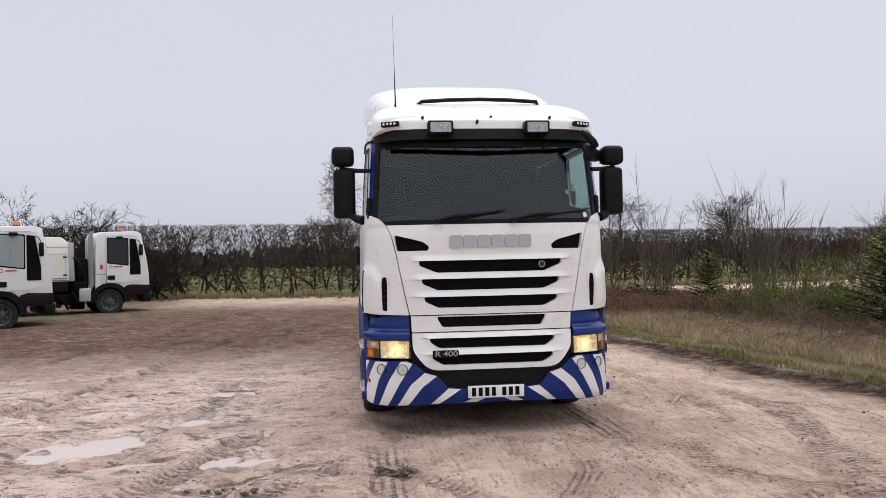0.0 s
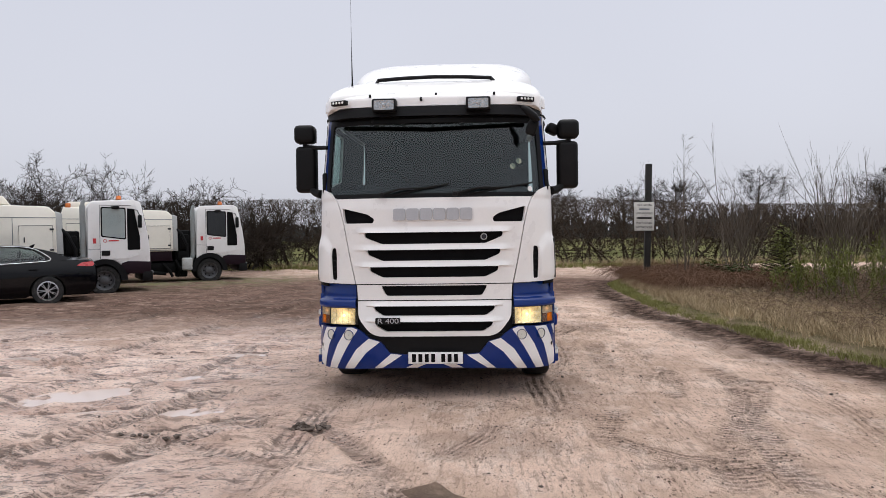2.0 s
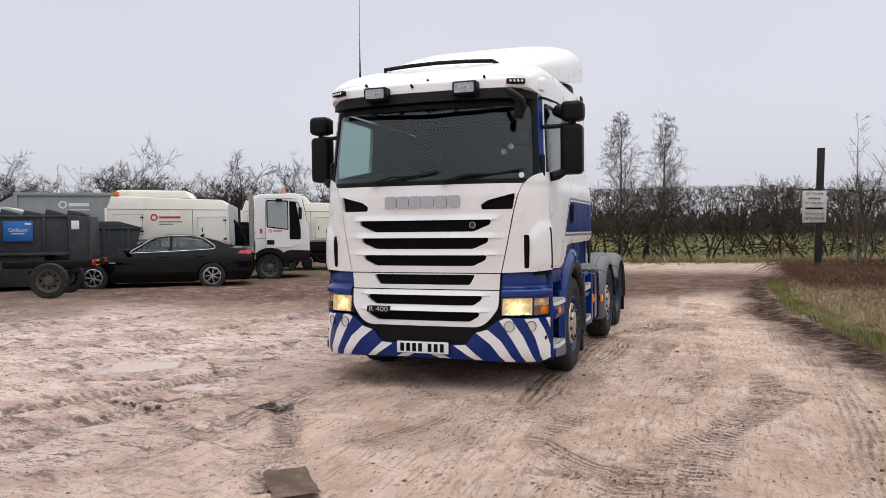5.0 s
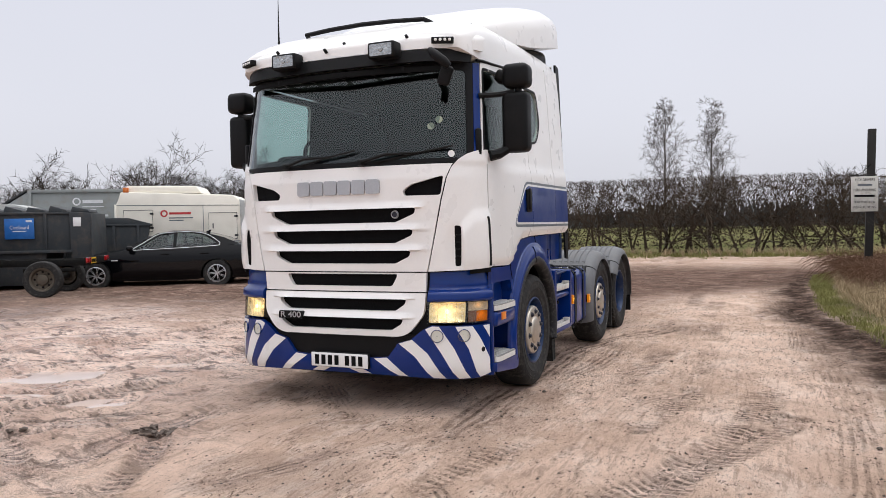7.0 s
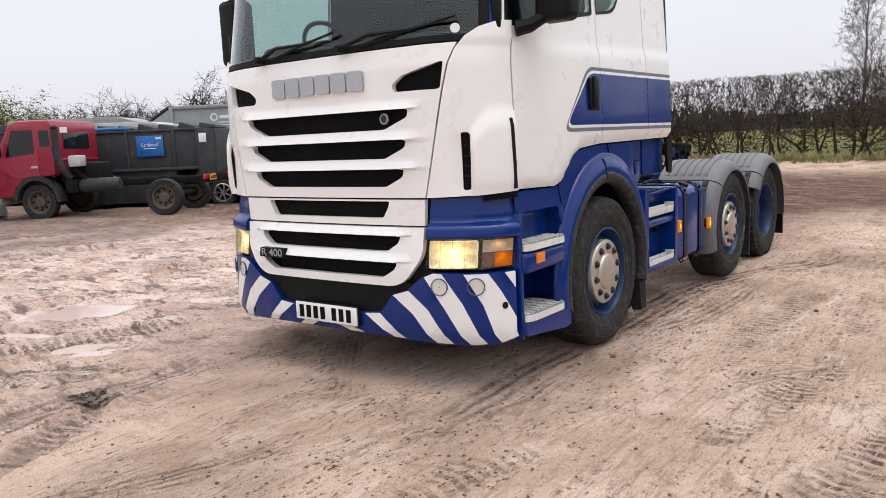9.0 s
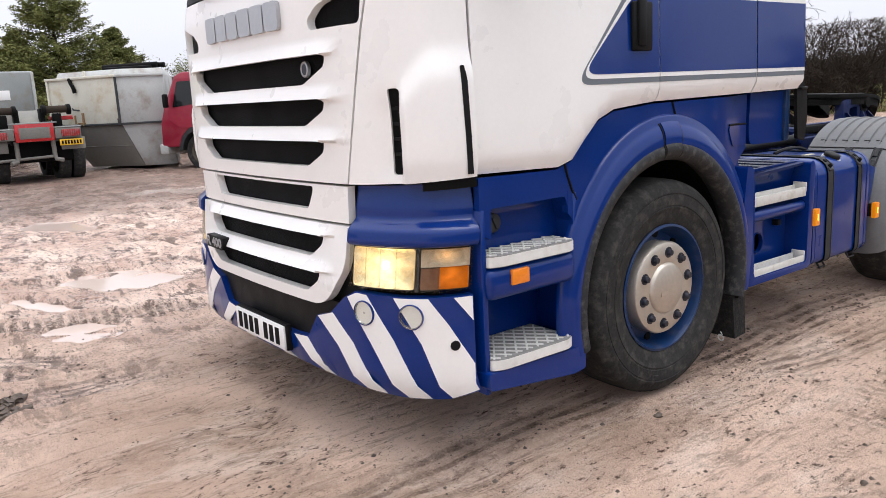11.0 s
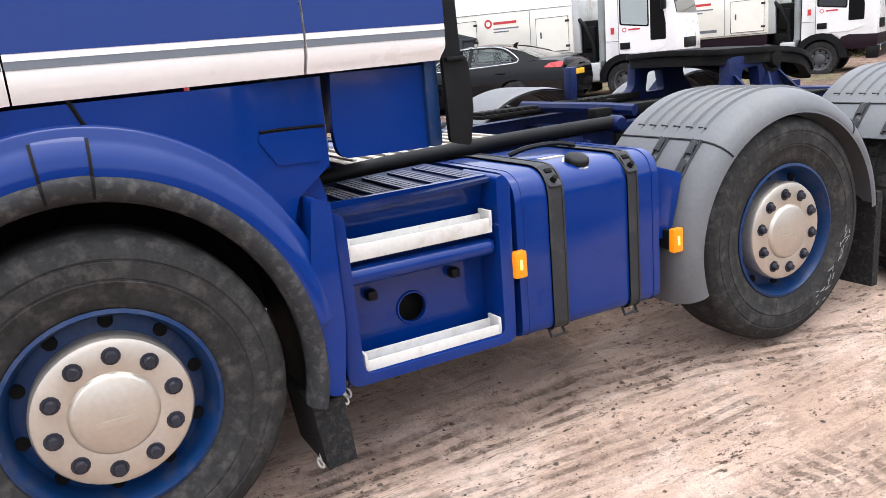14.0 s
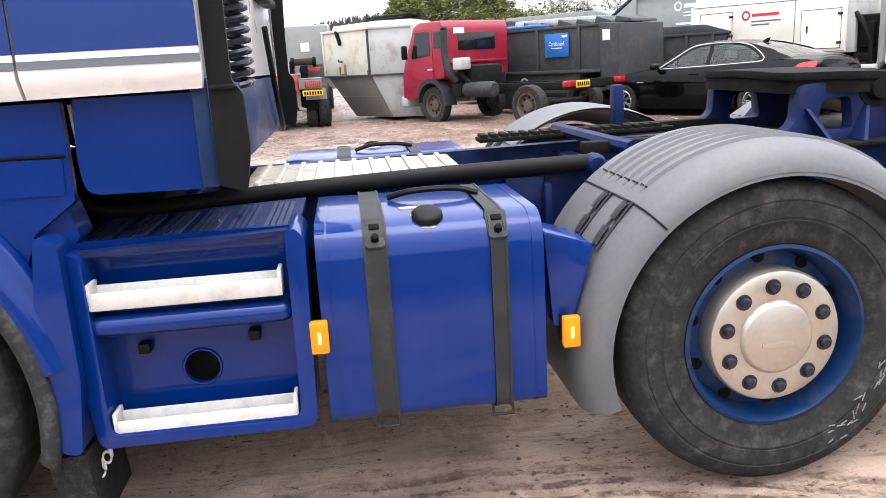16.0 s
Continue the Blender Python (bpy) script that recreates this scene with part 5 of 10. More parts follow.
for x0, x1 in ((-0.50, 0.12), (0.22, 0.93)):
    a, c = cab(XS(x0), 1.985, -0.035), cab(XS(x1), 2.075, -0.03)
    w = part("wiper", tube([a, a.lerp(c, 0.3) + Vector((0, -0.02, 0.028)), a.lerp(c, 0.65), c], [0.014, 0.012, 0.009, 0.006], 6), "black", lorry)
    c0, c1 = a.lerp(c, 0.18) + Vector((0, 0.006, -0.02)), c + Vector((0.04, 0.006, 0.012))
    part("blade", tube([c0, c0.lerp(c1, 0.5) + Vector((0, 0, 0.004)), c1], 0.008, 5), "black", w)
    part("pivot", lathe([(0, 0.03), (0.02, 0.028), (0.028, 0), (0.028, -0.03)], 12, Matrix.Translation(a) @ pose(0, 0, 0, 90, 0, 0)), "black", w)
vis = round_poly([(-YS(0.24), 2.738), (YS(0.24), 2.738), (YS(0.24), 2.83), (-YS(0.24), 2.83)], 0.03, 4)
part("sun_visor", plate([(u, v) for u, v in vis], lambda u, v, e: cab(u, 2.75, e) + Vector((0, -0.05 * max(0, 1 - (abs(u) / 1.3) ** 2) - 0.10 + 0.25 * (v - 2.70), v - 2.75)), 0.05, (), (0.05, 0.045)), "black", lorry, "black sun visor over the windscreen")
# near-black strip standing in for the shadow between visor and windscreen
part("visor_glass", plate([(XS(-1.0), 2.665), (XS(1.0), 2.665), (XS(1.0), 2.705), (XS(-1.0), 2.705)], lambda u, v, e: cab(u, v, e) + Vector((0, -0.13 * max(0, 1 - abs(u) / 1.5) - 0.02, 0)), 0.012, (), (0.06, 0)), "ink", lorry)
for k in (-0.6, -0.3, 0.0, 0.3, 0.6):
    a = cab(XS(k), 2.70, -0.10)
    part("visor_bracket", rbox((a.x, a.y + 0.07, 2.695), (0.022, 0.14, 0.03), 0.004), "black", lorry)
for sg in (1, -1):
    lamp = part("roof_lamp", rbox((sg * 0.448, -0.005, 2.835), (0.235, 0.13, 0.125), 0.018), "black", lorry, "black square roof lamp with clear glass")
    part("reflector", plate(round_poly([(-0.095, -0.045), (0.095, -0.045), (0.095, 0.045), (-0.095, 0.045)], 0.012), lambda u, v, e, sg=sg: (sg * 0.448 + u, -0.0715 + e, 2.835 + v), 0.004), "reflector", lamp)
    part("bulb", lathe([(0, 0.012), (0.018, 0.006), (0.02, 0)], 12, pose(sg * 0.448, -0.072, 2.835, 90, 0, 0)), "reflector", lamp)
    strip = part("marker_strip", rbox((sg * 0.90, 0.085, 2.885), (0.17, 0.05, 0.045), 0.006, rot=(0, 0, sg * 26)), "black", lorry, "strip of four small white marker lights")
    for k in range(4):
        q = pose(sg * 0.90, 0.085, 2.885, 0, 0, sg * 26) @ Vector((-0.055 + k * 0.036, -0.027, 0))
        part("diode", lathe([(0, 0.006), (0.009, 0.004), (0.012, 0)], 10, Matrix.Translation(q) @ pose(0, 0, 0, 90, 0, sg * 22)), "plate", strip)


# roof and the wind deflector on it
def arch_ring(y, w, zb, zt, e=0.5, n=22, xo=0.0):
    ring = []
    for k in range(n + 1):
        t = math.pi * k / n
        cx, sz = math.cos(t), math.sin(t)
        ring.append((xo + w * math.copysign(abs(cx) ** e, cx), y, zb + (zt - zb) * sz ** e))
    return ring


roof = [arch_ring(*r) for r in ((0.15, 0.99, 2.84, 2.965, 0.34), (0.19, 1.03, 2.82, 3.005, 0.34), (0.27, 1.06, 2.80, 3.06, 0.36),
                                (0.38, 1.075, 2.785, 3.12, 0.38), (0.5, 1.085, 2.77, 3.16, 0.4), (0.8, 1.09, 2.77, 3.20, 0.4), (1.5, 1.09, 2.77, 3.22, 0.38), (2.3, 1.09, 2.77, 3.22, 0.36), (2.6, 1.085, 2.77, 3.21, 0.36))]


def lip(u, v, e):
    """The upright front edge of the roof, leaning back and rolling over at its top."""
    t = soft((v - 2.90) / 0.09)
    p = cab(u, 2.75, e)
    return p + Vector((0, -0.10 + 0.12 * (v - 2.83) + 0.10 * t * t, v - 2.75))


part("roof_lip", plate(round_poly([(-YS(0.42), 2.838), (YS(0.42), 2.838), (YS(0.42), 2.955), (XS(0.95), 2.985), (-XS(0.95), 2.985), (-YS(0.42), 2.955)], [0.03, 0.03, 0.04, 0.08, 0.08, 0.04], 4), lip, 0.06, (), (0.05, 0.0178)), "white", lorry, "white front edge of the roof", smooth=50)
part("roof", loft(roof), "white", lorry, smooth=50)
defl = [arch_ring(*r) for r in ((0.95, 0.74, 3.14, 3.23, 0.5), (1.2, 0.90, 3.13, 3.37, 0.5), (1.5, 0.99, 3.14, 3.50, 0.5), (1.85, 1.05, 3.17, 3.61, 0.5),
                                (2.15, 1.085, 3.22, 3.69, 0.48), (2.42, 1.10, 3.28, 3.74, 0.46), (2.62, 1.10, 3.31, 3.745, 0.45), (2.72, 1.085, 3.33, 3.72, 0.44))]
part("wind_deflector", loft(defl), "white", lorry, "white roof wind deflector", smooth=50)
part("deflector_mount", loft([arch_ring(*r) for r in ((1.5, 0.9, 3.05, 3.2, 0.4), (2.55, 1.0, 3.05, 3.32, 0.3))]), "black", lorry)
part("roof_bar", tube([(-0.60, 0.56, 3.16), (-0.57, 0.47, 3.175), (-0.3, 0.44, 3.185), (0, 0.43, 3.19), (0.3, 0.44, 3.185), (0.57, 0.47, 3.175), (0.60, 0.56, 3.16)], 0.02, 8), "black", lorry, "black bar across the roof hatch")
for sg in (1, -1):
    part("roof_seam", tube([(sg * 0.93, 0.22, 2.965), (sg * 0.955, 0.32, 3.03), (sg * 0.96, 0.42, 3.075), (sg * 0.93, 0.62, 3.13)], 0.007, 5), "black", lorry)
for x, z in ((-0.60, 2.945), (0.60, 2.945), (0.04, 2.95), (-0.62, 3.02), (0.66, 3.02), (0.0, 3.005), (-0.1, 2.9)):
    part("roof_stud", lathe([(0, 0.02), (0.012, 0.016), (0.014, -0.02)], 8, pose(x, (0.075 if z < 2.96 else 0.16) + (z - 2.94) * 1.4, z, 60, 0, 0)), "black", lorry)
part("aerial", tube([(-0.83, 0.42, 3.08), (-0.83, 0.42, 3.16), (-0.835, 0.43, 3.55), (-0.84, 0.45, 4.02)], [0.014, 0.008, 0.0022, 0.0013], 6), "black", lorry, "thin whip aerial")

# doors, side panels, windows
w_bot = [(0.345, 1.152), (0.76, 1.142), (0.84, 1.165), (0.91, 1.235), (1.0, 1.315), (1.10, 1.352), (1.37, 1.372)]


def ys(poly):
    return [(YS(u), v) for u, v in poly]


door = ys(w_bot + [(1.365, 2.76), (0.28, 2.76), (0.28, 2.005), (0.345, 1.99)])
dwin = ys(round_poly([(0.315, 2.055), (1.30, 2.20), (1.30, 2.70), (0.315, 2.70)], [0.03, 0.04, 0.05, 0.03], 4))
mid = ys([(1.375, 1.372), (2.135, 1.38), (2.135, 2.98), (1.375, 2.94)])
swin = ys(round_poly([(1.40, 2.21), (1.66, 2.25), (1.80, 2.42), (1.74, 2.70), (1.40, 2.70)], [0.02, 0.08, 0.1, 0.07, 0.02], 5))
rear = ys([(2.145, 1.38), (2.59, 1.385), (2.60, 1.42), (2.60, 3.05), (2.145, 3.0)])
for sg in (1, -1):
    f = (lambda p: p) if sg > 0 else (lambda p: [(-u, v) for u, v in reversed(p)])
    dr = panel("door", f(door), "white", lorry, 0.0, 0.03, [f(dwin)], (0.08, 0.035), "white cab door with a blue band")
    panel("door_window", f(dwin), "window", lorry, 0.015, 0.006, (), (0.1, 0.2), sub=dr)
    frm = ys(round_poly([(0.295, 2.03), (1.33, 2.18), (1.33, 2.72), (0.295, 2.72)], 0.03, 3))
    panel("window_seal", f(frm), "black", lorry, -0.002, 0.012, [f(dwin)], (0.1, 0.2), sub=dr)
    md = panel("side_panel", f(mid), "white", lorry, 0.0, 0.03, [f(swin)], (0.08, 0.035))
    panel("side_window", f(swin), "window", lorry, 0.012, 0.006, (), (0.1, 0.2), sub=md)
    sfr = ys(round_poly([(1.385, 2.19), (1.67, 2.23), (1.82, 2.42), (1.76, 2.72), (1.385, 2.72)], [0.02, 0.08, 0.1, 0.07, 0.02], 5))
    panel("window_seal", f(sfr), "black", lorry, -0.002, 0.012, [f(swin)], None, sub=md)
    panel("inner_trim", f(ys([(0.34, 1.42), (1.37, 1.42), (1.37, 2.75), (0.29, 2.75), (0.29, 2.0)])), "cabin", lorry, 0.034, 0.008, [f(dwin)], (0.1, 0.3), sub=dr)
    panel("inner_trim", f(ys([(1.375, 1.42), (2.55, 1.42), (2.55, 2.75), (1.375, 2.75)])), "cabin", lorry, 0.034, 0.008, (), (0.1, 0.3), sub=md)
    rp = panel("rear_panel", f(rear), "white", lorry, 0.0, 0.03, (), (0.1, 0.035))
    # the painted band: grey outline, white line, blue field
    for (y0, y1, owner, left) in ((0.84, 1.368, dr, True), (1.374, 2.138, md, False), (2.146, 2.60, rp, False)):
        for mtl, o, dep in (("band", 0.0, 0.0018), ("white", 0.022, 0.0032), ("blue", 0.040, 0.0046)):
            if left:
                bd = round_poly([(y0 + o * 1.0, 1.455 + o), (y1, 1.455 + o), (y1, 1.855 - o), (1.19 + o * 0.5, 1.855 - o)], [0.09, 0, 0, 0.1], 6)
            else:
                bd = [(y0, 1.455 + o), (y1, 1.455 + o), (y1, 1.855 - o), (y0, 1.855 - o)]
            panel("band_" + mtl, f(ys(bd)), mtl, lorry, -dep, 0.006, (), (0.1, 0.0), sub=owner)
    part("drip_rail", tube([cab(sg * YS(y), 2.772 + 0.02 * (y > 0.5), -0.008) for y in (0.24, 0.3, 0.5, 0.8, 1.1, 1.36)], 0.011, 6), "black", dr)
    hd = part("handle_recess", rbox((sg * 1.203, 1.24, 1.685), (0.022, 0.13, 0.20), 0.01), "black", dr)
    part("door_handle", rbox((sg * 1.218, 1.225, 1.70), (0.02, 0.05, 0.19), 0.009), "black", dr, "black door handle")
    # mirrors on their arms
    ml = part("mirror", rbox((sg * 1.335, 0.53, 2.285), (0.21, 0.17, 0.475), 0.045, 4), "black", lorry, "large black door mirror")
    part("upper_mirror", rbox((sg * 1.345, 0.525, 2.645), (0.215, 0.18, 0.19), 0.05, 4), "black", ml, "small black wide-angle mirror")
    part("arm", tube([(sg * 1.08, 0.36, 2.49), (sg * 1.2, 0.44, 2.50), (sg * 1.33, 0.50, 2.52)], 0.021, 8), "black", ml)
    part("joint", rod((sg * 1.35, 0.52, 2.47), (sg * 1.35, 0.52, 2.60), 0.025, n=10), "black", ml)
    part("foot", tube([(sg * 1.16, 0.38, 2.02), (sg * 1.22, 0.43, 2.035), (sg * 1.30, 0.50, 2.09)], [0.045, 0.04, 0.03], 8), "black", ml)
    for k, (mz, mh) in enumerate(((2.285, 0.42), (2.645, 0.15))):
        part("mirror_glass", rbox((sg * 1.335, 0.617, mz), (0.17, 0.006, mh), 0.002), "reflector", ml)
    part("pillar_guard", rbox((sg * 1.085, 0.315, 2.12), (0.05, 0.1, 0.22), 0.02, rot=(0, 0, sg * 30)), "black", lorry)
    # rubber side flaps behind the cab, blue panel under it
    part("side_flap", plate(round_poly([(2.605, 1.12), (2.68, 1.10), (2.70, 1.22), (2.695, 1.37), (2.668, 1.40), (2.668, 1.6), (2.73, 3.12), (2.605, 3.14)], 0.015, 3), lambda u, v, e, sg=sg: (sg * (1.172 * float(np.interp(v, [1.3, 3.1], [1.0, 0.925])) - e), u, v), 0.02), "black", lorry, "black rubber side flap")
    part("flap_joint", rbox((sg * 1.168, 2.645, 1.385), (0.028, 0.07, 0.014), 0.004), "black", lorry)
    side_plate("lower_rear_panel", round_poly([(2.236, 1.375), (2.224, 1.20), (2.236, 1.112), (2.56, 1.108), (2.580, 1.14), (2.590, 1.375)], [0.005, 0.05, 0.05, 0.02, 0.02, 0.005], 5), 1.112, 0.03, "blue", lorry, sg=sg)
hang = part("front_mirror", tube([(0.86, -0.06, 2.79), (0.90, -0.09, 2.755), (0.97, -0.07, 2.69), (1.01, -0.05, 2.655)], [0.022, 0.034, 0.040, 0.024], 10), "black", lorry, "black kerb-view mirror on the visor")
part("kerb_mirror", rbox((0.955, 0.0, 2.60), (0.10, 0.05, 0.15), 0.03, 3, rot=(0, 20, 0)), "black", hang)
part("door_mirror", rbox((1.20, 0.62, 2.66), (0.13, 0.16, 0.10), 0.03, 3, rot=(0, 25, 10)), "black", lorry, "black kerb mirror over the door")
for x, z in ((0.80, 2.25), (0.865, 2.30)):
    a = cab(XS(x), z, 0.02)
    part("sticker", lathe([(0, 0.001), (0.028, 0.001), (0.028, -0.001)], 16, pose(a.x, a.y, a.z, 80, 0, 15)), "cream", lorry)
a = cab(XS(0.955), 2.03, 0.006)
part("sticker", lathe([(0, 0.001), (0.026, 0.001), (0.026, -0.001)], 16, pose(a.x, a.y, a.z, 85, 0, 30)), "plate", lorry)

# cab back and inside
part("back_wall", rbox((0, 2.585, 2.25), (2.1, 0.03, 1.74), 0.008), "white", lorry)
part("lower_back", rbox((0, 2.575, 1.26), (2.26, 0.05, 0.30), 0.01), "rim", lorry)
part("back_cable", tube(smooth_path([(-0.5, 2.62, 1.62), (-0.62, 2.63, 1.35), (-0.85, 2.63, 1.16), (-0.95, 2.62, 1.11)], 5), 0.014, 6), "black", lorry)
part("back_bracket", rbox((-0.55, 2.63, 1.74), (0.5, 0.06, 0.035), 0.008), "black", lorry)
part("cab_floor", rbox((0, 1.4, 1.40), (2.2, 2.3, 0.04), 0.0), "cabin", lorry)
part("lining", rbox((0, 2.545, 2.25), (2.1, 0.02, 1.70), 0.0), "cabin", lorry)
part("headlining", rbox((0, 1.4, 2.755), (2.0, 2.3, 0.02), 0.0), "cabin", lorry)
part("bunk_curtain", rbox((0, 1.75, 2.10), (1.2, 0.06, 1.28), 0.02), "seat", lorry)
part("dashboard", rbox((0, 0.36, 1.90), (1.95, 0.42, 0.30), 0.09, 3), "cabin", lorry)
part("dash_cowl", rbox((-0.5, 0.44, 2.05), (0.62, 0.3, 0.12), 0.05, 3), "cabin", lorry)
ring_pts = [(-0.52 + 0.225 * math.cos(t), 0.66 + 0.225 * math.sin(t) * 0.75, 2.13 + 0.225 * math.sin(t) * -0.35 + 0.06 * math.sin(t)) for t in np.linspace(0, 2 * math.pi, 25)]
ring_pts = [(-0.52 + 0.225 * math.cos(t), 0.68 - 0.13 * math.sin(t), 2.09 + 0.18 * math.sin(t)) for t in np.linspace(0, 2 * math.pi, 25)]
sw = part("steering_wheel", tube(ring_pts, 0.016, 8), "black", lorry)
part("steering_column", rod((-0.52, 0.45, 1.92), (-0.52, 0.68, 2.09), 0.04), "cabin", sw)
for x in (-0.55, 0.55):
    st = part("seat", rbox((x, 1.10, 1.78), (0.52, 0.5, 0.14), 0.05, 3), "seat", lorry)
    part("backrest", rbox((x, 1.38, 2.12), (0.50, 0.14, 0.66), 0.06, 3, rot=(-10, 0, 0)), "seat", st)
    part("headrest", rbox((x, 1.45, 2.52), (0.30, 0.11, 0.16), 0.05, 3), "seat", st)
    part("seat_base", rbox((x, 1.10, 1.56), (0.4, 0.4, 0.32), 0.03), "cabin", st)

# blue lower side: step recess, arch, steps
WY, WZ, WR = 1.46, 0.51, 0.51


def ell(a, b, t):
    t = radians(t)
    return (WY - a * math.cos(t), WZ + b * math.sin(t))


for sg in (1, -1):
    body = [(0.345, 1.14), (0.755, 1.132), (0.835, 1.155), (0.905, 1.225), (1.0, 1.305), (1.10, 1.342), (1.37, 1.362), (2.203, 1.37), (2.201, 1.10), (2.085, 1.015)]
    body += [ell(0.665, 0.735, t) for t in range(150, 28, -8)] + [(0.815, 0.95), (0.815, 1.045), (0.345, 1.045)]

    def tucked(u):
        """The side panel's tail bends in under the cab."""
        return 1.166 - 0.055 * soft((u - 1.86) / 0.34)
    part("lower_side_panel", plate(body, lambda u, v, e, sg=sg: (sg * (tucked(u) - e), u, v), 0.03, (), (0.05, 0.0)), "blue", lorry, smooth=30)
    def band(prof, t0, t1, sg=sg, steps=0, swell=0.0):
        b = bmesh.new()
        turns = np.linspace(t0, t1, steps + 1) if steps else np.arange(t0, t1 + 1, 4.0)
        rows = [[b.verts.new((sg * (x + swell), *ell(a + swell, c + swell, t))) for a, c, x in prof] for t in turns]
        for r0, r1 in zip(rows[:-1], rows[1:]):
            for k in range(len(prof)):
                b.faces.new((r0[k], r0[(k + 1) % len(prof)], r1[(k + 1) % len(prof)], r1[k]))
        b.faces.new(rows[0])
        b.faces.new(rows[-1][::-1])
        bmesh.ops.recalc_face_normals(b, faces=b.faces)
        return b
    arch = [(0.712, 0.805, 1.150), (0.708, 0.800, 1.174), (0.700, 0.790, 1.181), (0.682, 0.766, 1.180), (0.672, 0.752, 1.190), (0.655, 0.722, 1.203), (0.634, 0.686, 1.208), (0.622, 0.668, 1.206), (0.615, 0.66, 1.12)]
    lip = [(0.626, 0.672, 1.190), (0.622, 0.668, 1.206), (0.610, 0.652, 1.214), (0.590, 0.628, 1.212), (0.570, 0.605, 1.196), (0.562, 0.595, 1.16), (0.580, 0.615, 1.10)]
    part("fender", band(arch, -14, 172), "blue", lorry, "blue front mudguard", smooth=60)
    part("arch_trim", band(lip, -14, 194), "archtrim", lorry, "scuffed dark grey wheel arch trim", smooth=60)
    part("arch_clip", band(arch[3:], 84.5, 95.0, steps=4, swell=0.005), "blue", lorry, smooth=60)
    part("trim_clip", band(lip, 84.5, 95.0, steps=4, swell=0.005), "archtrim", lorry, smooth=60)
    for t in (84.0, 95.5):
        part("arch_joint", band(arch[3:], t - 0.35, t + 0.35, steps=1, swell=0.002), "black", lorry)
        part("trim_joint", band(lip, t - 0.4, t + 0.4, steps=1, swell=0.002), "black", lorry)
    well = plate([(x, t) for x, t in ((0.62, -14), (1.19, -14), (1.19, 195), (0.62, 195))], lambda u, v, e, sg=sg: (sg * u, *ell(0.60 + e, 0.64 + e, v)), 0.015, (), (0, 8))
    part("wheel_arch_liner", well, "black", lorry)
    part("rear_fender_leg", plate(round_poly([(2.075, 0.38), (2.13, 0.37), (2.16, 0.60), (2.16, 1.0), (2.10, 1.02), (2.06, 0.72)], 0.02), lambda u, v, e, sg=sg: (sg * (1.19 - e), u, v), 0.12), "blue", lorry)
    part("arch_filler", plate(round_poly([(1.96, 1.10), (2.15, 1.15), (2.19, 0.99), (2.11, 0.91), (2.06, 0.94)], 0.01), lambda u, v, e, sg=sg: (sg * (1.085 - e), u, v), 0.12), "blue", lorry)
    part("mud_flap", plate([(2.02, 0.36), (2.13, 0.36), (2.15, 0.13), (2.05, 0.12)], lambda u, v, e, sg=sg: (sg * (1.17 - e), u, v), 0.3), "flap", lorry, "worn rubber mud flap")
    gap = round_poly([(YS(0.301), 1.162), (YS(0.318), 1.162), (YS(0.313), 1.50), (YS(0.304), 1.545), (YS(0.294), 1.545)], [0.002, 0.002, 0.02, 0.004, 0.004], 4)
    panel("wind_gap", [(u * sg, v) for u, v in gap] if sg > 0 else [(-u, v) for u, v in reversed(gap)], "black", lorry, -0.033, 0.012, (), (0.0, 0.1))
    panel("panel_underside", [(u * sg, v) for u, v in ((XS(1.06), 1.105), (YS(0.34), 1.112), (YS(0.34), 1.152), (XS(1.06), 1.136))], "ink", lorry, -0.004, 0.02, (), (0.04, 0.0))
    for nm, line in (("seam", [(0.80, 1.15), (0.815, 1.10), (0.84, 1.04), (0.865, 1.0)]), ("seam", [(1.50, 1.372), (1.525, 1.31), (1.57, 1.252)])):
        part(nm, tube([(sg * 1.1665, u, v) for u, v in line], 0.006, 5), "ink", lorry)
    part("fuel_flap", plate(round_poly([(1.984, 1.224), (2.188, 1.219), (2.180, 1.117), (2.03, 1.124), (1.978, 1.203)], 0.012), lambda u, v, e, sg=sg: (sg * (tucked(u) + 0.006 - e), u, v), 0.010, (), (0.04, 0.0)), "blue", lorry)
    part("flap_gap", tube([(sg * (tucked(u) + 0.003), u, v) for u, v in ((1.985, 1.229), (2.05, 1.2285), (2.12, 1.226), (2.195, 1.2235))], 0.005, 5), "ink", lorry)
    # recess behind the front steps
    part("step_recess", rbox((sg * 0.93, 0.60, 0.68), (0.03, 0.54, 0.78), 0.0), "blue", lorry)
    part("recess_top", plate(round_poly([(0.345, 1.05), (0.345, 0.93), (0.40, 0.90), (0.40, 1.02), (0.80, 1.02), (0.86, 0.86), (0.865, 1.05)], 0.01), lambda u, v, e, sg=sg: (sg * (1.165 - e), u, v), 0.22), "blue", lorry)
    part("recess_side", rbox((sg * 1.05, 0.35, 0.66), (0.25, 0.025, 0.72), 0.005), "blue", lorry)
    part("recess_side", rbox((sg * 1.05, 0.852, 0.70), (0.24, 0.025, 0.66), 0.005), "blue", lorry)
    part("step_beam", rbox((sg * 1.08, 0.585, 0.735), (0.25, 0.47, 0.125), 0.03, 3), "blue", lorry)
    part("sill", plate(round_poly([(0.335, 0.325), (0.80, 0.275), (0.865, 0.285), (0.87, 0.385), (0.335, 0.395)], 0.012), lambda u, v, e, sg=sg: (sg * (1.205 - e), u, v), 0.28), "blue", lorry)
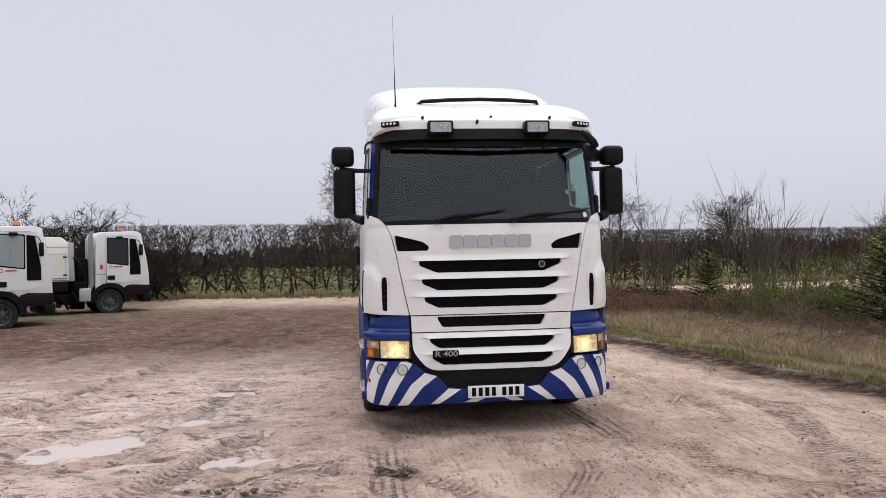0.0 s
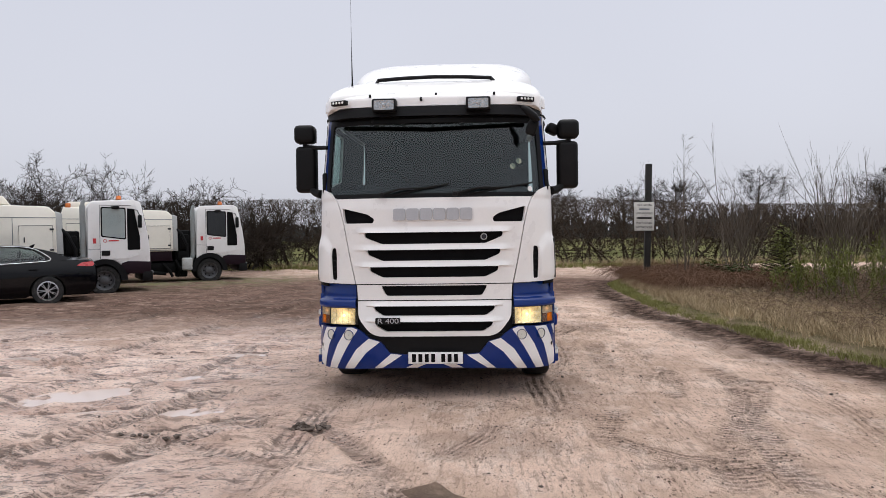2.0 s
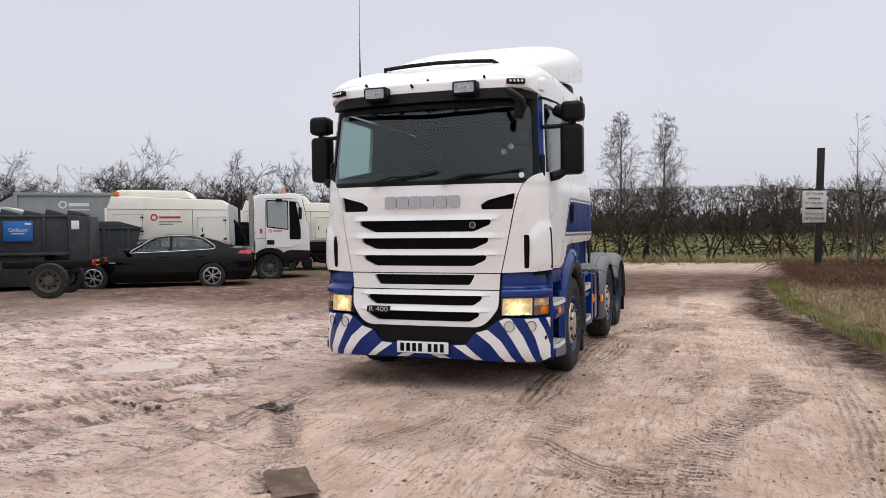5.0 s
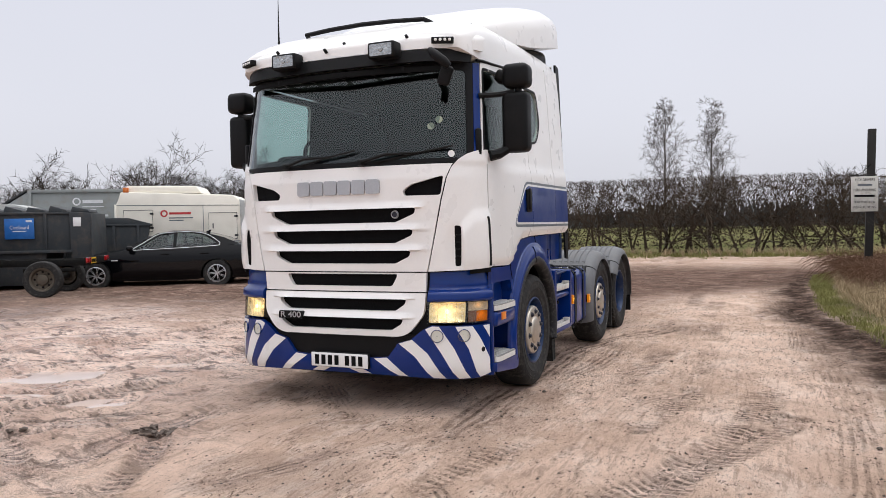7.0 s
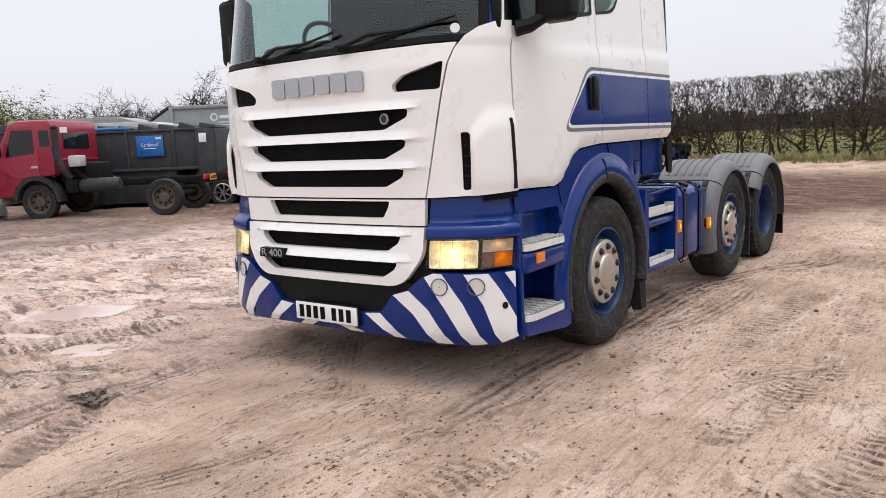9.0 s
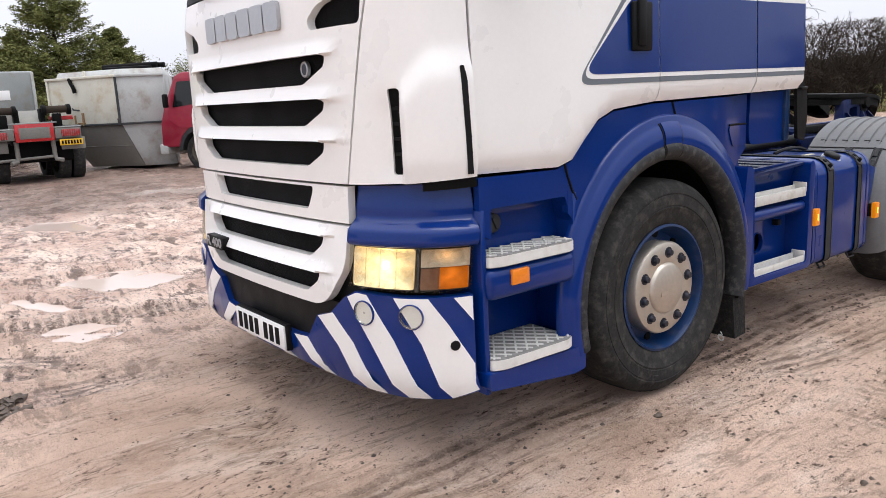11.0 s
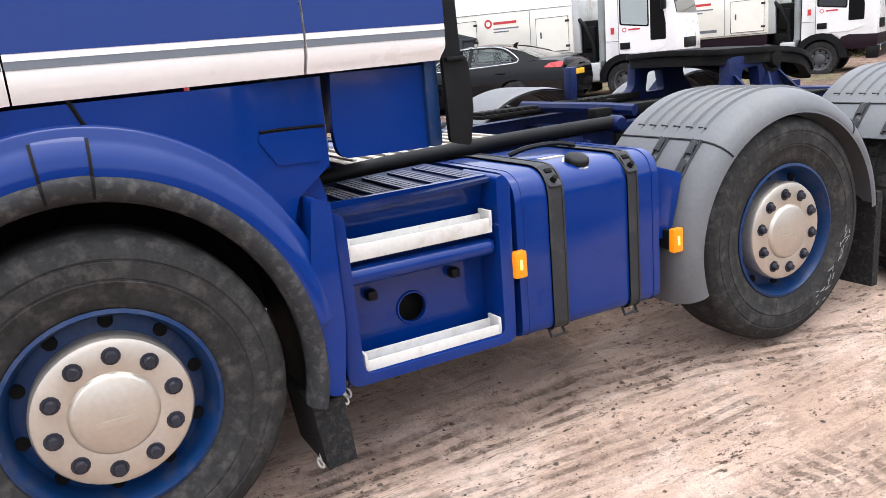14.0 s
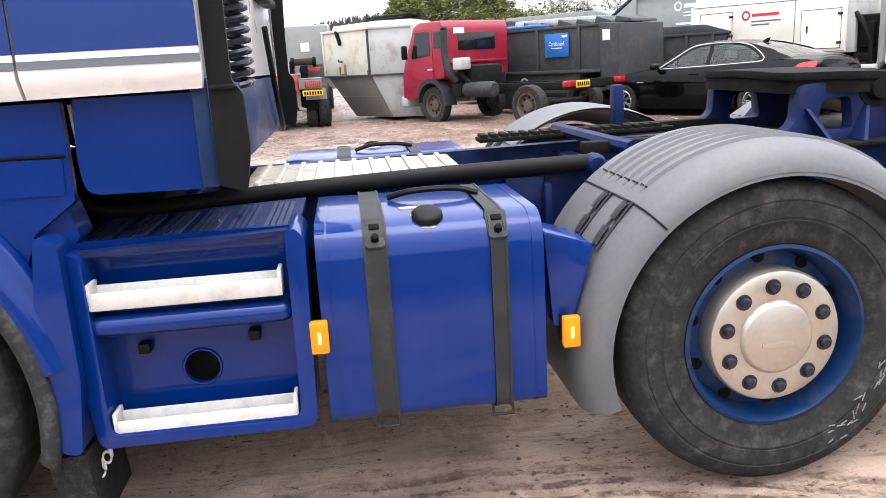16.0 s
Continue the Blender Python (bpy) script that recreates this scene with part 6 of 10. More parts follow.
    part("cap", lathe([(0, 0.03), (0.03, 0.03), (0.038, 0.024), (0.04, 0.0), (0.052, 0.0), (0.052, -0.02)], 20, pose(sg * 1.075, 0.47, 0.95, 0, 90 * sg, 0)), "trimgrey", lorry, "round dark filler cap")
    part("cap_grip", rbox((sg * 1.108, 0.47, 0.95), (0.012, 0.012, 0.05), 0.003, rot=(25, 0, 0)), "trimgrey", lorry)
    part("cap_housing", soften(plate(round_poly([(0.36, 1.04), (0.86, 1.04), (0.85, 0.845), (0.36, 0.845)], 0.03, 4), lambda u, v, e, sg=sg: (sg * (1.075 + 0.05 * max(0.0, (v - 0.99) / 0.05) ** 2 - e), u, v), 0.05, (), (0.0, 0.02)), 0.006, 2), "blue", lorry)
    part("recess_slot", rbox((sg * 0.948, 0.42, 0.53), (0.012, 0.02, 0.1), 0.004), "black", lorry)
    for zz, y0, y1 in ((0.825, 0.358, 0.815), (0.42, 0.358, 0.795)):
        tread = round_poly([(1.192, y0), (1.212, y0 + 0.05), (1.216, y1 - 0.045), (1.196, y1), (0.95, y1), (0.95, y0)], [0.015, 0.04, 0.04, 0.02, 0.01, 0.01], 4)
        stp = part("step", plate(tread, lambda u, v, e, sg=sg, zz=zz: (sg * u, v, zz + 0.022 - e), 0.045), "alu", lorry, "aluminium step with diamond tread")
        part("step_lip", plate(tread, lambda u, v, e, sg=sg, zz=zz: (sg * (u + 0.003), v, zz + 0.018 - e), 0.038), "lattice", stp)
        # crossing ribs of the diamond tread, kept inside the step's edge
        xa, xb, ya, yb = 0.962, 1.196, y0 + 0.012, y1 - 0.012
        for dd in (1, -1):
            for k in range(-4, 12):
                c = ya + k * 0.058 if dd > 0 else ya + (k + 3.5) * 0.058 - 0.01
                ends = []
                for x in (xa, xb):
                    ends.append((x, c + dd * (x - xa) * 0.85))
                (p0, q0), (p1, q1) = ends
                lo, hi = sorted((max(0.0, min(1.0, (ya - q0) / (q1 - q0))), max(0.0, min(1.0, (yb - q0) / (q1 - q0)))))
                if hi - lo < 0.06:
                    continue
                a0, b0, a1, b1 = p0 + (p1 - p0) * lo, q0 + (q1 - q0) * lo, p0 + (p1 - p0) * hi, q0 + (q1 - q0) * hi
                part("tread_bar", rbox((sg * (a0 + a1) / 2, (b0 + b1) / 2, zz + 0.0235), (math.hypot(a1 - a0, b1 - b0), 0.0075, 0.005), 0.0, rot=(0, 0, sg * math.degrees(math.atan2(b1 - b0, a1 - a0)))), "lattice", stp)
    mk = part("side_marker", rbox((sg * 1.206, 0.50, 0.752), (0.02, 0.09, 0.06), 0.005), "amberdull", lorry, "amber side marker lamp")
    dot = cab(YS(0.26) * sg, 0.52, -0.003)
    part("bumper_plug", lathe([(0, 0.003), (0.018, 0.003), (0.02, 0)], 12, pose(dot.x, dot.y, dot.z, 0, sg * 90, sg * -25)), "black", lorry)


# wheels
wrng = np.random.default_rng(21)


def wheel(x, y, sg, kind, turn=0.0):
    m = pose(sg * x, y, WZ, 0, 90 * sg, 0)
    tyre_p = [(0.295, -0.125), (0.34, -0.14), (0.43, -0.152), (0.475, -0.143), (0.498, -0.122), (0.507, -0.09), (0.51, 0.0), (0.507, 0.09), (0.498, 0.122), (0.475, 0.143),
              (0.462, 0.146), (0.458, 0.150), (0.445, 0.152), (0.443, 0.149), (0.437, 0.149), (0.435, 0.152), (0.43, 0.152), (0.39, 0.1515), (0.388, 0.1485), (0.382, 0.1485), (0.38, 0.151), (0.375, 0.150), (0.37, 0.146), (0.34, 0.14), (0.305, 0.132), (0.295, 0.12), (0.28, 0.0)]
    w = part("wheel", lathe(tyre_p, 72, m, close=True), "rubber", lorry, "large black tyre on a blue steel rim")
    w.name = "wheel"
    scuffs = []
    for k in range(9):
        a, r = float(wrng.uniform(0, 2 * math.pi)), float(wrng.choice([0.492, 0.478, 0.46, 0.42, 0.41, 0.35]) + wrng.normal() * 0.004)
        zz = float(np.interp(r, [0.34, 0.375, 0.43, 0.462, 0.475, 0.498], [0.1405, 0.1515, 0.1525, 0.1465, 0.1435, 0.1225]))
        arc = float(wrng.uniform(0.02, 0.22))
        scuffs.append(tube([m @ Vector((r * math.cos(a + arc * f), r * math.sin(a + arc * f), zz)) for f in (0, 0.5, 1)], 0.0011, 3))
    tagged(part("scuff_marks", join(*scuffs), "strapblack", w), "faint pale scuffs on the tyre wall", kind="stuff")
    if kind == "drive":
        part("rim", lathe([(0.297, 0.12), (0.300, 0.135), (0.288, 0.137), (0.278, 0.115), (0.268, 0.03), (0.262, -0.06), (0.235, -0.075), (0.155, -0.075), (0.15, -0.02), (0.125, 0.02), (0.115, 0.045), (0, 0.05)], 48, m), "rim", w, "deep dished blue rim")
        for k in range(10):
            t = 2 * math.pi * k / 10
            part("wheel_nut", lathe([(0, 0.03), (0.013, 0.03), (0.016, 0.0)], 6, m @ pose(0.19 * math.cos(t), 0.19 * math.sin(t), -0.075)), "rim", w)
        inner = lathe(tyre_p, 40, pose(sg * (x - 0.34), y, WZ, 0, 90 * sg, 0), close=True)
        part("inner_tyre", inner, "rubber", w)
        blocks = []
        for k in range(44):
            t = 2 * math.pi * k / 44
            for hx in (-0.11, -0.04, 0.04, 0.11):
                blocks.append(rbox((0.51 * math.cos(t), 0.51 * math.sin(t), hx), (0.016, 0.05, 0.055), 0.0, rot=(0, 0, math.degrees(t) + (6 if abs(hx) > 0.1 else 0))))
        tr = join(*blocks)
        tr.transform(m)
        part("tread", tr, "rubber", w)
        return w
    part("rim", lathe([(0.297, 0.12), (0.302, 0.135), (0.290, 0.139), (0.280, 0.12), (0.272, 0.07), (0.262, 0.045), (0.225, 0.055), (0.0, 0.055)], 48, m), "rim", w, "blue steel rim")
    part("hub_cap", lathe([(0.218, 0.05), (0.220, 0.118), (0.214, 0.130), (0.200, 0.136), (0.130, 0.138), (0.122, 0.136), (0.117, 0.146), (0.108, 0.152), (0.0, 0.154)], 48, m), "silver", w, "dull silver hub cap")
    for k in range(10):
        t = 2 * math.pi * (k + turn) / 10
        q = m @ pose(0.168 * math.cos(t), 0.168 * math.sin(t), 0.136)
        nt = part("wheel_nut", lathe([(0, 0.022), (0.013, 0.021), (0.017, 0.012), (0.017, 0.003), (0.026, 0.003), (0.028, -0.004)], 12, q), "nut", w)
        q = m @ pose(0.247 * math.cos(t), 0.247 * math.sin(t), 0.050)
        part("hand_hole", lathe([(0, 0.006), (0.02, 0.006), (0.022, -0.002)], 10, q), "ink", w)
    raised = rbox((0.02, 0, 0.1545), (0.018, 0.11, 0.002), 0.0)
    raised.transform(m)
    part("cap_mark", raised, "silver", w)
    return w


def chalk(w, x, y, sg):
    """Faint chalk strokes on the tyre wall."""
    crng = np.random.default_rng(3)
    for k in range(26):
        a = radians(-62 + 1.9 * k + (6 if k > 13 else 0))
        r = 0.405 + 0.012 * crng.normal()
        p = Vector((sg * (x + 0.1525), y + r * math.cos(a), WZ + r * math.sin(a)))
        part("chalk_bar", rbox(tuple(p), (0.0015, 0.004, 0.018 + 0.02 * crng.random()), 0.0, rot=(math.degrees(a) + crng.normal() * 30, 0, 0)), "chalk", w)


for sg in (1, -1):
    wheel(1.034, 1.46, sg, "steer", 0.83)
    mid = wheel(1.034, 4.26, sg, "steer", 0.17)
    if sg > 0:
        chalk(mid, 1.034, 4.26, sg)
    wheel(1.005, 5.645, sg, "drive")
axles = [rod((-1.0, y, WZ), (1.0, y, WZ), 0.07) for y in (1.46, 4.26, 5.645)] + [lathe([(0, -0.2), (0.14, -0.15), (0.2, 0), (0.14, 0.15), (0, 0.2)], 20, pose(0, 5.645, WZ, 0, 90, 0))]
for ax in axles:
    part("axle", ax, "grease", lorry)


# grey plastic rear mudguards with raised ribs
RIBS = [0.64 + 0.072 * k for k in range(7)]


def guard_point(u, t, e, y, sg):
    """A ribbed sheet round the wheel: each rib ends in a small drop facing outwards."""
    edge = float(np.interp(u, [0.6, 1.06, 1.10, 1.14, 1.17, 1.19, 1.203, 1.206], [0.0, 0.0, -0.004, -0.014, -0.030, -0.052, -0.078, -0.095]))
    lift = max(0.0, min(1.0, (t - 49) / 5, (131 - t) / 5))
    k = (u - RIBS[0]) / 0.072
    saw = (k - math.floor(k)) if RIBS[0] <= u <= RIBS[-1] else 0.0
    r = (0.646 - 0.02 * max(0.0, math.sin(radians(t)))) + edge + 0.011 * lift * saw - e
    tt = radians(t)
    return (sg * u, y - (r + 0.01) * math.cos(tt), WZ + r * math.sin(tt))


def mudguard(y, sg, t0, t1):
    b = bmesh.new()
    us = [0.62] + [u for q in RIBS[1:] for u in (q - 0.004, q + 0.001)] + [1.10, 1.13, 1.155, 1.173, 1.187, 1.197, 1.203, 1.206]
    ts = sorted(set([float(t) for t in np.linspace(t0, t1, 44)] + [t for t in (49.0, 54.0, 126.0, 131.0) if t0 < t < t1]))
    for e in (0.0, 0.012):
        rows = [[b.verts.new(guard_point(u, t, e, y, sg)) for u in us] for t in ts]
        for a, c in zip(rows[:-1], rows[1:]):
            for k in range(len(us) - 1):
                b.faces.new((a[k], a[k + 1], c[k + 1], c[k]))
    bmesh.ops.recalc_face_normals(b, faces=b.faces)
    g = part("mudguard", b, "grey", lorry, "ribbed grey plastic mudguard", smooth=24)
    for tt, hx in ((38, 0.90), (38, 1.08), (150, 0.90), (150, 1.08)):
        if t0 < tt < t1:
            for dt in (-7, 7):
                p0, p1 = guard_point(hx, tt + dt, -0.012, y, sg), guard_point(hx, tt + dt * 0.2, -0.012, y, sg)
                part("clip", tube([p0, Vector(p0).lerp(Vector(p1), 0.5) + Vector((0, 0, 0.004)), p1], 0.016, 6, 0.6), "trimgrey", g)
            p0, p1 = guard_point(hx - 0.02, tt - 8, -0.008, y, sg), guard_point(hx - 0.02, tt + 8, -0.008, y, sg)
            part("clip_frame", tube([p0, p1], 0.006, 5), "trimgrey", g)
            p0, p1 = guard_point(hx + 0.02, tt - 8, -0.008, y, sg), guard_point(hx + 0.02, tt + 8, -0.008, y, sg)
            part("clip_frame", tube([p0, p1], 0.006, 5), "trimgrey", g)
    for tt in (46, 134):
        if t0 < tt < t1:
            seam = [guard_point(u, tt, -0.002, y, sg) for u in us]
            part("joint", tube(seam, 0.004, 4), "black", g)
            for u in [q - 0.012 for q in RIBS[1:]]:
                q0, q1 = guard_point(u - 0.02, tt + (6 if tt < 90 else -6), -0.002, y, sg), guard_point(u + 0.016, tt + (6 if tt < 90 else -6), -0.002, y, sg)
                part("slit", tube([q0, q1], 0.004, 4), "black", g)
    return g


for sg in (1, -1):
    mudguard(4.26, sg, -19, 178)
    mudguard(5.645, sg, 28, 190)
    part("rear_flap", plate([(4.90, 0.58), (4.945, 0.58), (4.935, 0.11), (4.89, 0.11)], lambda u, v, e, sg=sg: (sg * (1.17 - e), u, v), 0.36), "flap", lorry, "black rubber mud flap")
    part("rear_flap", plate([(6.28, 0.55), (6.315, 0.55), (6.335, 0.17), (6.30, 0.17)], lambda u, v, e, sg=sg: (sg * (1.17 - e), u, v), 0.55), "black", lorry, "black rubber mud flap")

# chassis
for sg in (1, -1):
    part("chassis_rail", plate([(0.9, 0.74), (6.35, 0.78), (6.35, 1.0), (4.2, 1.0), (2.4, 0.98), (0.9, 0.98)], lambda u, v, e, sg=sg: (sg * (0.44 - e), u, v), 0.08), "frame", lorry)
    part("bolt_row", join(*[lathe([(0, 0.012), (0.014, 0.01), (0.016, 0)], 6, pose(sg * 0.44, y, 0.90 - 0.09 * (k % 2), 0, 90 * sg, 0)) for k, y in enumerate(np.arange(2.6, 6.2, 0.16))]), "frame", lorry)
for y in (2.3, 3.3, 4.0, 4.9, 6.25):
    part("cross_member", rbox((0, y, 0.88), (0.8, 0.10, 0.16), 0.01), "frame", lorry)
part("engine", rbox((0, 1.3, 0.80), (0.9, 2.0, 0.66), 0.05), "grease", lorry)
part("front_beam", rbox((0, 0.32, 0.60), (1.8, 0.3, 0.4), 0.04), "grease", lorry)
part("under_tray", rbox((0, 2.6, 0.62), (0.8, 0.7, 0.4), 0.05), "grease", lorry)
# catwalk between cab and fifth wheel
cw = part("catwalk", rbox((0.02, 2.98, 0.982), (0.62, 0.88, 0.02), 0.004), "cat", lorry, "dirty ribbed aluminium catwalk plate")
for k in range(11):
    part("rib", rbox((0.02, 2.60 + k * 0.077, 0.996), (0.60, 0.022, 0.014), 0.005), "cat", cw)
# long black hose along the rail
part("air_pipe", tube(smooth_path([(0.62, 1.95, 1.12), (0.56, 2.06, 0.99), (0.50, 2.25, 0.965), (0.48, 2.7, 0.985), (0.48, 3.3, 1.005), (0.485, 3.87, 1.012)], 6), 0.034, 10), "black", lorry, "thick black air pipe along the rail")
part("pipe_bracket", rbox((0.50, 3.90, 0.89), (0.03, 0.06, 0.24), 0.015), "grease", lorry)
part("pipe_end", lathe([(0, 0.02), (0.03, 0.018), (0.042, 0.0), (0.042, -0.05)], 14, pose(0.515, 3.89, 1.005, 0, 90, 0)), "frame", lorry)
part("cross_tube", tube([(-0.45, 4.0, 1.06), (0.3, 4.02, 1.06), (0.44, 4.06, 1.05)], 0.03, 8), "frame", lorry)
for x in (-0.36, 0.30):
    part("rail_angle", rbox((x, 4.35, 1.045), (0.07, 0.9, 0.05), 0.008), "grease", lorry)
part("post_bracket", rbox((-0.35, 4.28, 1.16), (0.07, 0.05, 0.2), 0.01), "frame", lorry)
strip_ob = part("rail_strip", rbox((-0.30, 4.05, 1.045), (0.13, 0.95, 0.02), 0.004), "grease", lorry)
for k in range(18):
    part("strip_tooth", rbox((-0.30, 3.6 + k * 0.05, 1.06), (0.12, 0.03, 0.025), 0.004), "grease", strip_ob)
# fifth wheel
fw_poly = round_poly([(-0.38, -0.42), (0.38, -0.42), (0.44, -0.1), (0.43, 0.22), (0.26, 0.54), (0.13, 0.54), (0.05, 0.12), (-0.05, 0.12), (-0.13, 0.54), (-0.26, 0.54), (-0.43, 0.22), (-0.44, -0.1)], [0.10, 0.10, 0.1, 0.1, 0.05, 0.05, 0.04, 0.04, 0.05, 0.05, 0.1, 0.1], 4)


def coupling(u, v, e):
    """The coupling plate: nearly level in front, its tail drooping."""
    return (u, 5.12 + v, 1.297 - 0.015 * (u / 0.44) ** 2 - 0.06 * v - (0.42 * v * v if v > 0 else 0.10 * v * v) - e)


fw = part("fifth_wheel", soften(plate(fw_poly, coupling, 0.03, (), (0.2, 0.07)), 0.008, 2, 60), "grease", lorry, "black greasy fifth-wheel coupling")
part("skirt", plate(fw_poly, lambda u, v, e: coupling(u * 0.97, v * 0.97, 0.03 + e), 0.055, [[(u * 0.9, v * 0.9 if v < 0.1 else v * 0.86) for u, v in fw_poly]]), "grease", fw)
part("jaw", lathe([(0.03, 0), (0.05, 0.0), (0.13, -0.01), (0.14, -0.05), (0.03, -0.06)], 20, pose(0, 5.22, 1.285)), "grease", fw)
foot_hole = round_poly([(4.85, 1.06), (4.87, 1.18), (4.99, 1.19), (5.01, 1.06)], 0.025, 3)
for sg in (1, -1):
    br = part("pedestal", soften(plate(round_poly([(4.70, 1.0), (5.26, 1.0), (5.25, 1.06), (5.18, 1.13), (5.16, 1.24), (5.05, 1.25), (4.82, 1.25), (4.77, 1.24), (4.76, 1.10), (4.70, 1.05)], 0.025, 3), lambda u, v, e, sg=sg: (sg * (0.40 - e), u, v), 0.07, [foot_hole]), 0.006, 2), "frame", lorry, "blue pedestal of the coupling")
    part("pivot", lathe([(0, 0.03), (0.04, 0.028), (0.05, 0), (0.05, -0.06)], 18, pose(sg * 0.41, 5.10, 1.215, 0, 90 * sg, 0)), "grease", br)
    part("pivot_cup", lathe([(0.05, 0.0), (0.075, 0.0), (0.08, -0.05), (0.05, -0.05)], 18, pose(sg * 0.405, 5.10, 1.215, 0, 90 * sg, 0)), "grease", br)
    for gy0, gy1 in ((5.06, 5.0), (5.15, 5.24), (4.80, 4.86)):
        part("gusset", loft([[(sg * 0.40, gy0 - 0.008, 1.15), (sg * 0.40, gy0 + 0.008, 1.15), (sg * 0.415, gy0 + 0.008, 1.15), (sg * 0.415, gy0 - 0.008, 1.15)],
                             [(sg * 0.40, gy1 - 0.008, 1.02), (sg * 0.40, gy1 + 0.008, 1.02), (sg * 0.50, gy1 + 0.008, 1.02), (sg * 0.50, gy1 - 0.008, 1.02)]]), "frame", br)
part("mounting_plate", rbox((0, 5.02, 1.008), (1.02, 0.86, 0.018), 0.004), "grease", lorry)
part("tail_beam", rbox((0, 6.36, 0.86), (2.2, 0.06, 0.14), 0.01), "frame", lorry)
for sg in (1, -1):
    part("tail_lamp", rbox((sg * 0.95, 6.40, 0.86), (0.3, 0.05, 0.13), 0.015), "redlens", lorry)

# side step box, fuel tank, markers
for sg in (1, -1):
    if sg > 0:
        outer = round_poly([(2.105, 0.915), (2.165, 0.962), (2.205, 0.94), (2.212, 0.41), (2.76, 0.405), (2.765, 0.972), (2.79, 0.988), (2.82, 0.955), (2.805, 0.375), (2.165, 0.37)], [0.03, 0.02, 0.02, 0.04, 0.04, 0.012, 0.02, 0.025, 0.04, 0.03], 5)
        sb = part("step_box", soften(plate(outer, lambda u, v, e: (1.172 - e - (0.05 * max(0, 2.21 - u) / 0.1), u, v), 0.25), 0.014, 4, 60), "blue", lorry, "blue side box with two white steps", smooth=45)
        disc = [(2.465 + 0.056 * math.cos(t), 0.55 + 0.056 * math.sin(t)) for t in np.linspace(0, 2 * math.pi, 24, endpoint=False)]
        part("inner_panel", plate([(2.15, 0.735), (2.79, 0.735), (2.79, 0.385), (2.18, 0.385)], lambda u, v, e: (1.035 - e, u, v), 0.02, [disc]), "blue", sb)
        part("sloped_panel", plate([(2.14, 0.975), (2.79, 0.98), (2.79, 0.735), (2.15, 0.735)], lambda u, v, e: (1.035 + 0.05 * max(0.0, (v - 0.80) / 0.17) - e, u, v), 0.02, (), (0.0, 0.06)), "blue", sb)
        part("hole_rim", lathe([(0.052, -0.012), (0.053, 0.006), (0.058, 0.007), (0.061, 0.003), (0.062, -0.004)], 28, pose(1.035, 2.465, 0.55, 0, 90, 0)), "blue", sb)
        part("mid_shelf", rbox((1.095, 2.475, 0.735), (0.13, 0.575, 0.062), 0.028, 4), "blue", sb)
        part("lower_shelf", rbox((1.095, 2.475, 0.408), (0.14, 0.575, 0.03), 0.012, 3), "blue", sb)
        # dark filler box added behind the panel, so its round hole looks shaded
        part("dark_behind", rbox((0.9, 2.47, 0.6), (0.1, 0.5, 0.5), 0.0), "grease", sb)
        for yy, zz in ((2.31, 0.635), (2.635, 0.645)):
            part("rubber_stop", rbox((1.05, yy, zz), (0.05, 0.036, 0.034), 0.007, 2), "black", sb)
        for zz, y0, y1 in ((0.832, 2.205, 2.742), (0.440, 2.22, 2.75)):
            trough = [(1.164, zz - 0.042), (1.164, zz + 0.010), (1.152, zz + 0.010), (1.152, zz - 0.028), (1.106, zz - 0.028), (1.106, zz + 0.019), (1.094, zz + 0.019), (1.094, zz - 0.042)]
            part("step", soften(loft([[(x, y, z) for x, z in trough] for y in (y0, y1)]), 0.003, 2), "step", sb, "white plastic step")
            for ye in (y0 + 0.005, y1 - 0.005):
                part("step_end", rbox((1.128, ye, zz + 0.008), (0.076, 0.013, 0.056), 0.004), "step", sb)
        top = side_plate("box_top", [(2.11, 0.935), (2.80, 0.962), (2.80, 0.975), (2.11, 0.95)], 1.13, 0.55, "frame", lorry)
        for g in range(6):
            for k in range(4):
                part("grating_bar", rbox((0.87, 2.165 + g * 0.108 + k * 0.019, 0.958 + 0.003 * g), (0.42, 0.013, 0.012), 0.0), "bars", top)
    yc, ly = (3.18, 0.672) if sg > 0 else (3.1, 0.9)
    def tank_loop(o):
        return round_poly([(-0.33 - o, -0.305 - o), (0.33 + o, -0.305 - o), (0.33 + o, 0.305 + o), (-0.33 - o, 0.305 + o)], [0.05 + o, 0.05 + o, 0.115 + o, 0.115 + o], 7)

    tank = part("fuel_tank", soften(plate(tank_loop(0), lambda u, v, e, sg=sg, yc=yc, ly=ly: (sg * (0.83 + u), yc - ly / 2 + e, 0.67 + v), ly), 0.022, 4, 60), "blue", lorry, "blue painted fuel tank")
    for ye in (yc - ly / 2 + 0.03, yc + ly / 2 - 0.036):
        part("weld_seam", plate(tank_loop(0.002), lambda u, v, e, sg=sg, ye=ye: (sg * (0.83 + u), ye + e, 0.67 + v), 0.006), "blue", tank)
    for yy, wide in ((yc - 0.162, 0.070), (yc + 0.20, 0.052)):
        loop_o = tank_loop(0.006)
        loop_i = tank_loop(-0.005)
        sr = part("strap", plate(loop_o, lambda u, v, e, sg=sg, yy=yy, w=wide: (sg * (0.83 + u), yy - w / 2 + e, 0.67 + v), wide, [loop_i]), "strapblack" if wide > 0.05 else "blue", tank, "flat black tank strap" if wide > 0.05 else "blue painted tank strap with dark edges", smooth=30)
        for side in (-1, 1):
            part("strap_edge", plate([(u * 1.008, v * 1.008) for u, v in loop_o], lambda u, v, e, sg=sg, yy=yy, w=wide, side=side: (sg * (0.83 + u), yy + side * (w / 2 - 0.004) - 0.004 + e, 0.67 + v), 0.008, [loop_i]), "strapblack", sr)
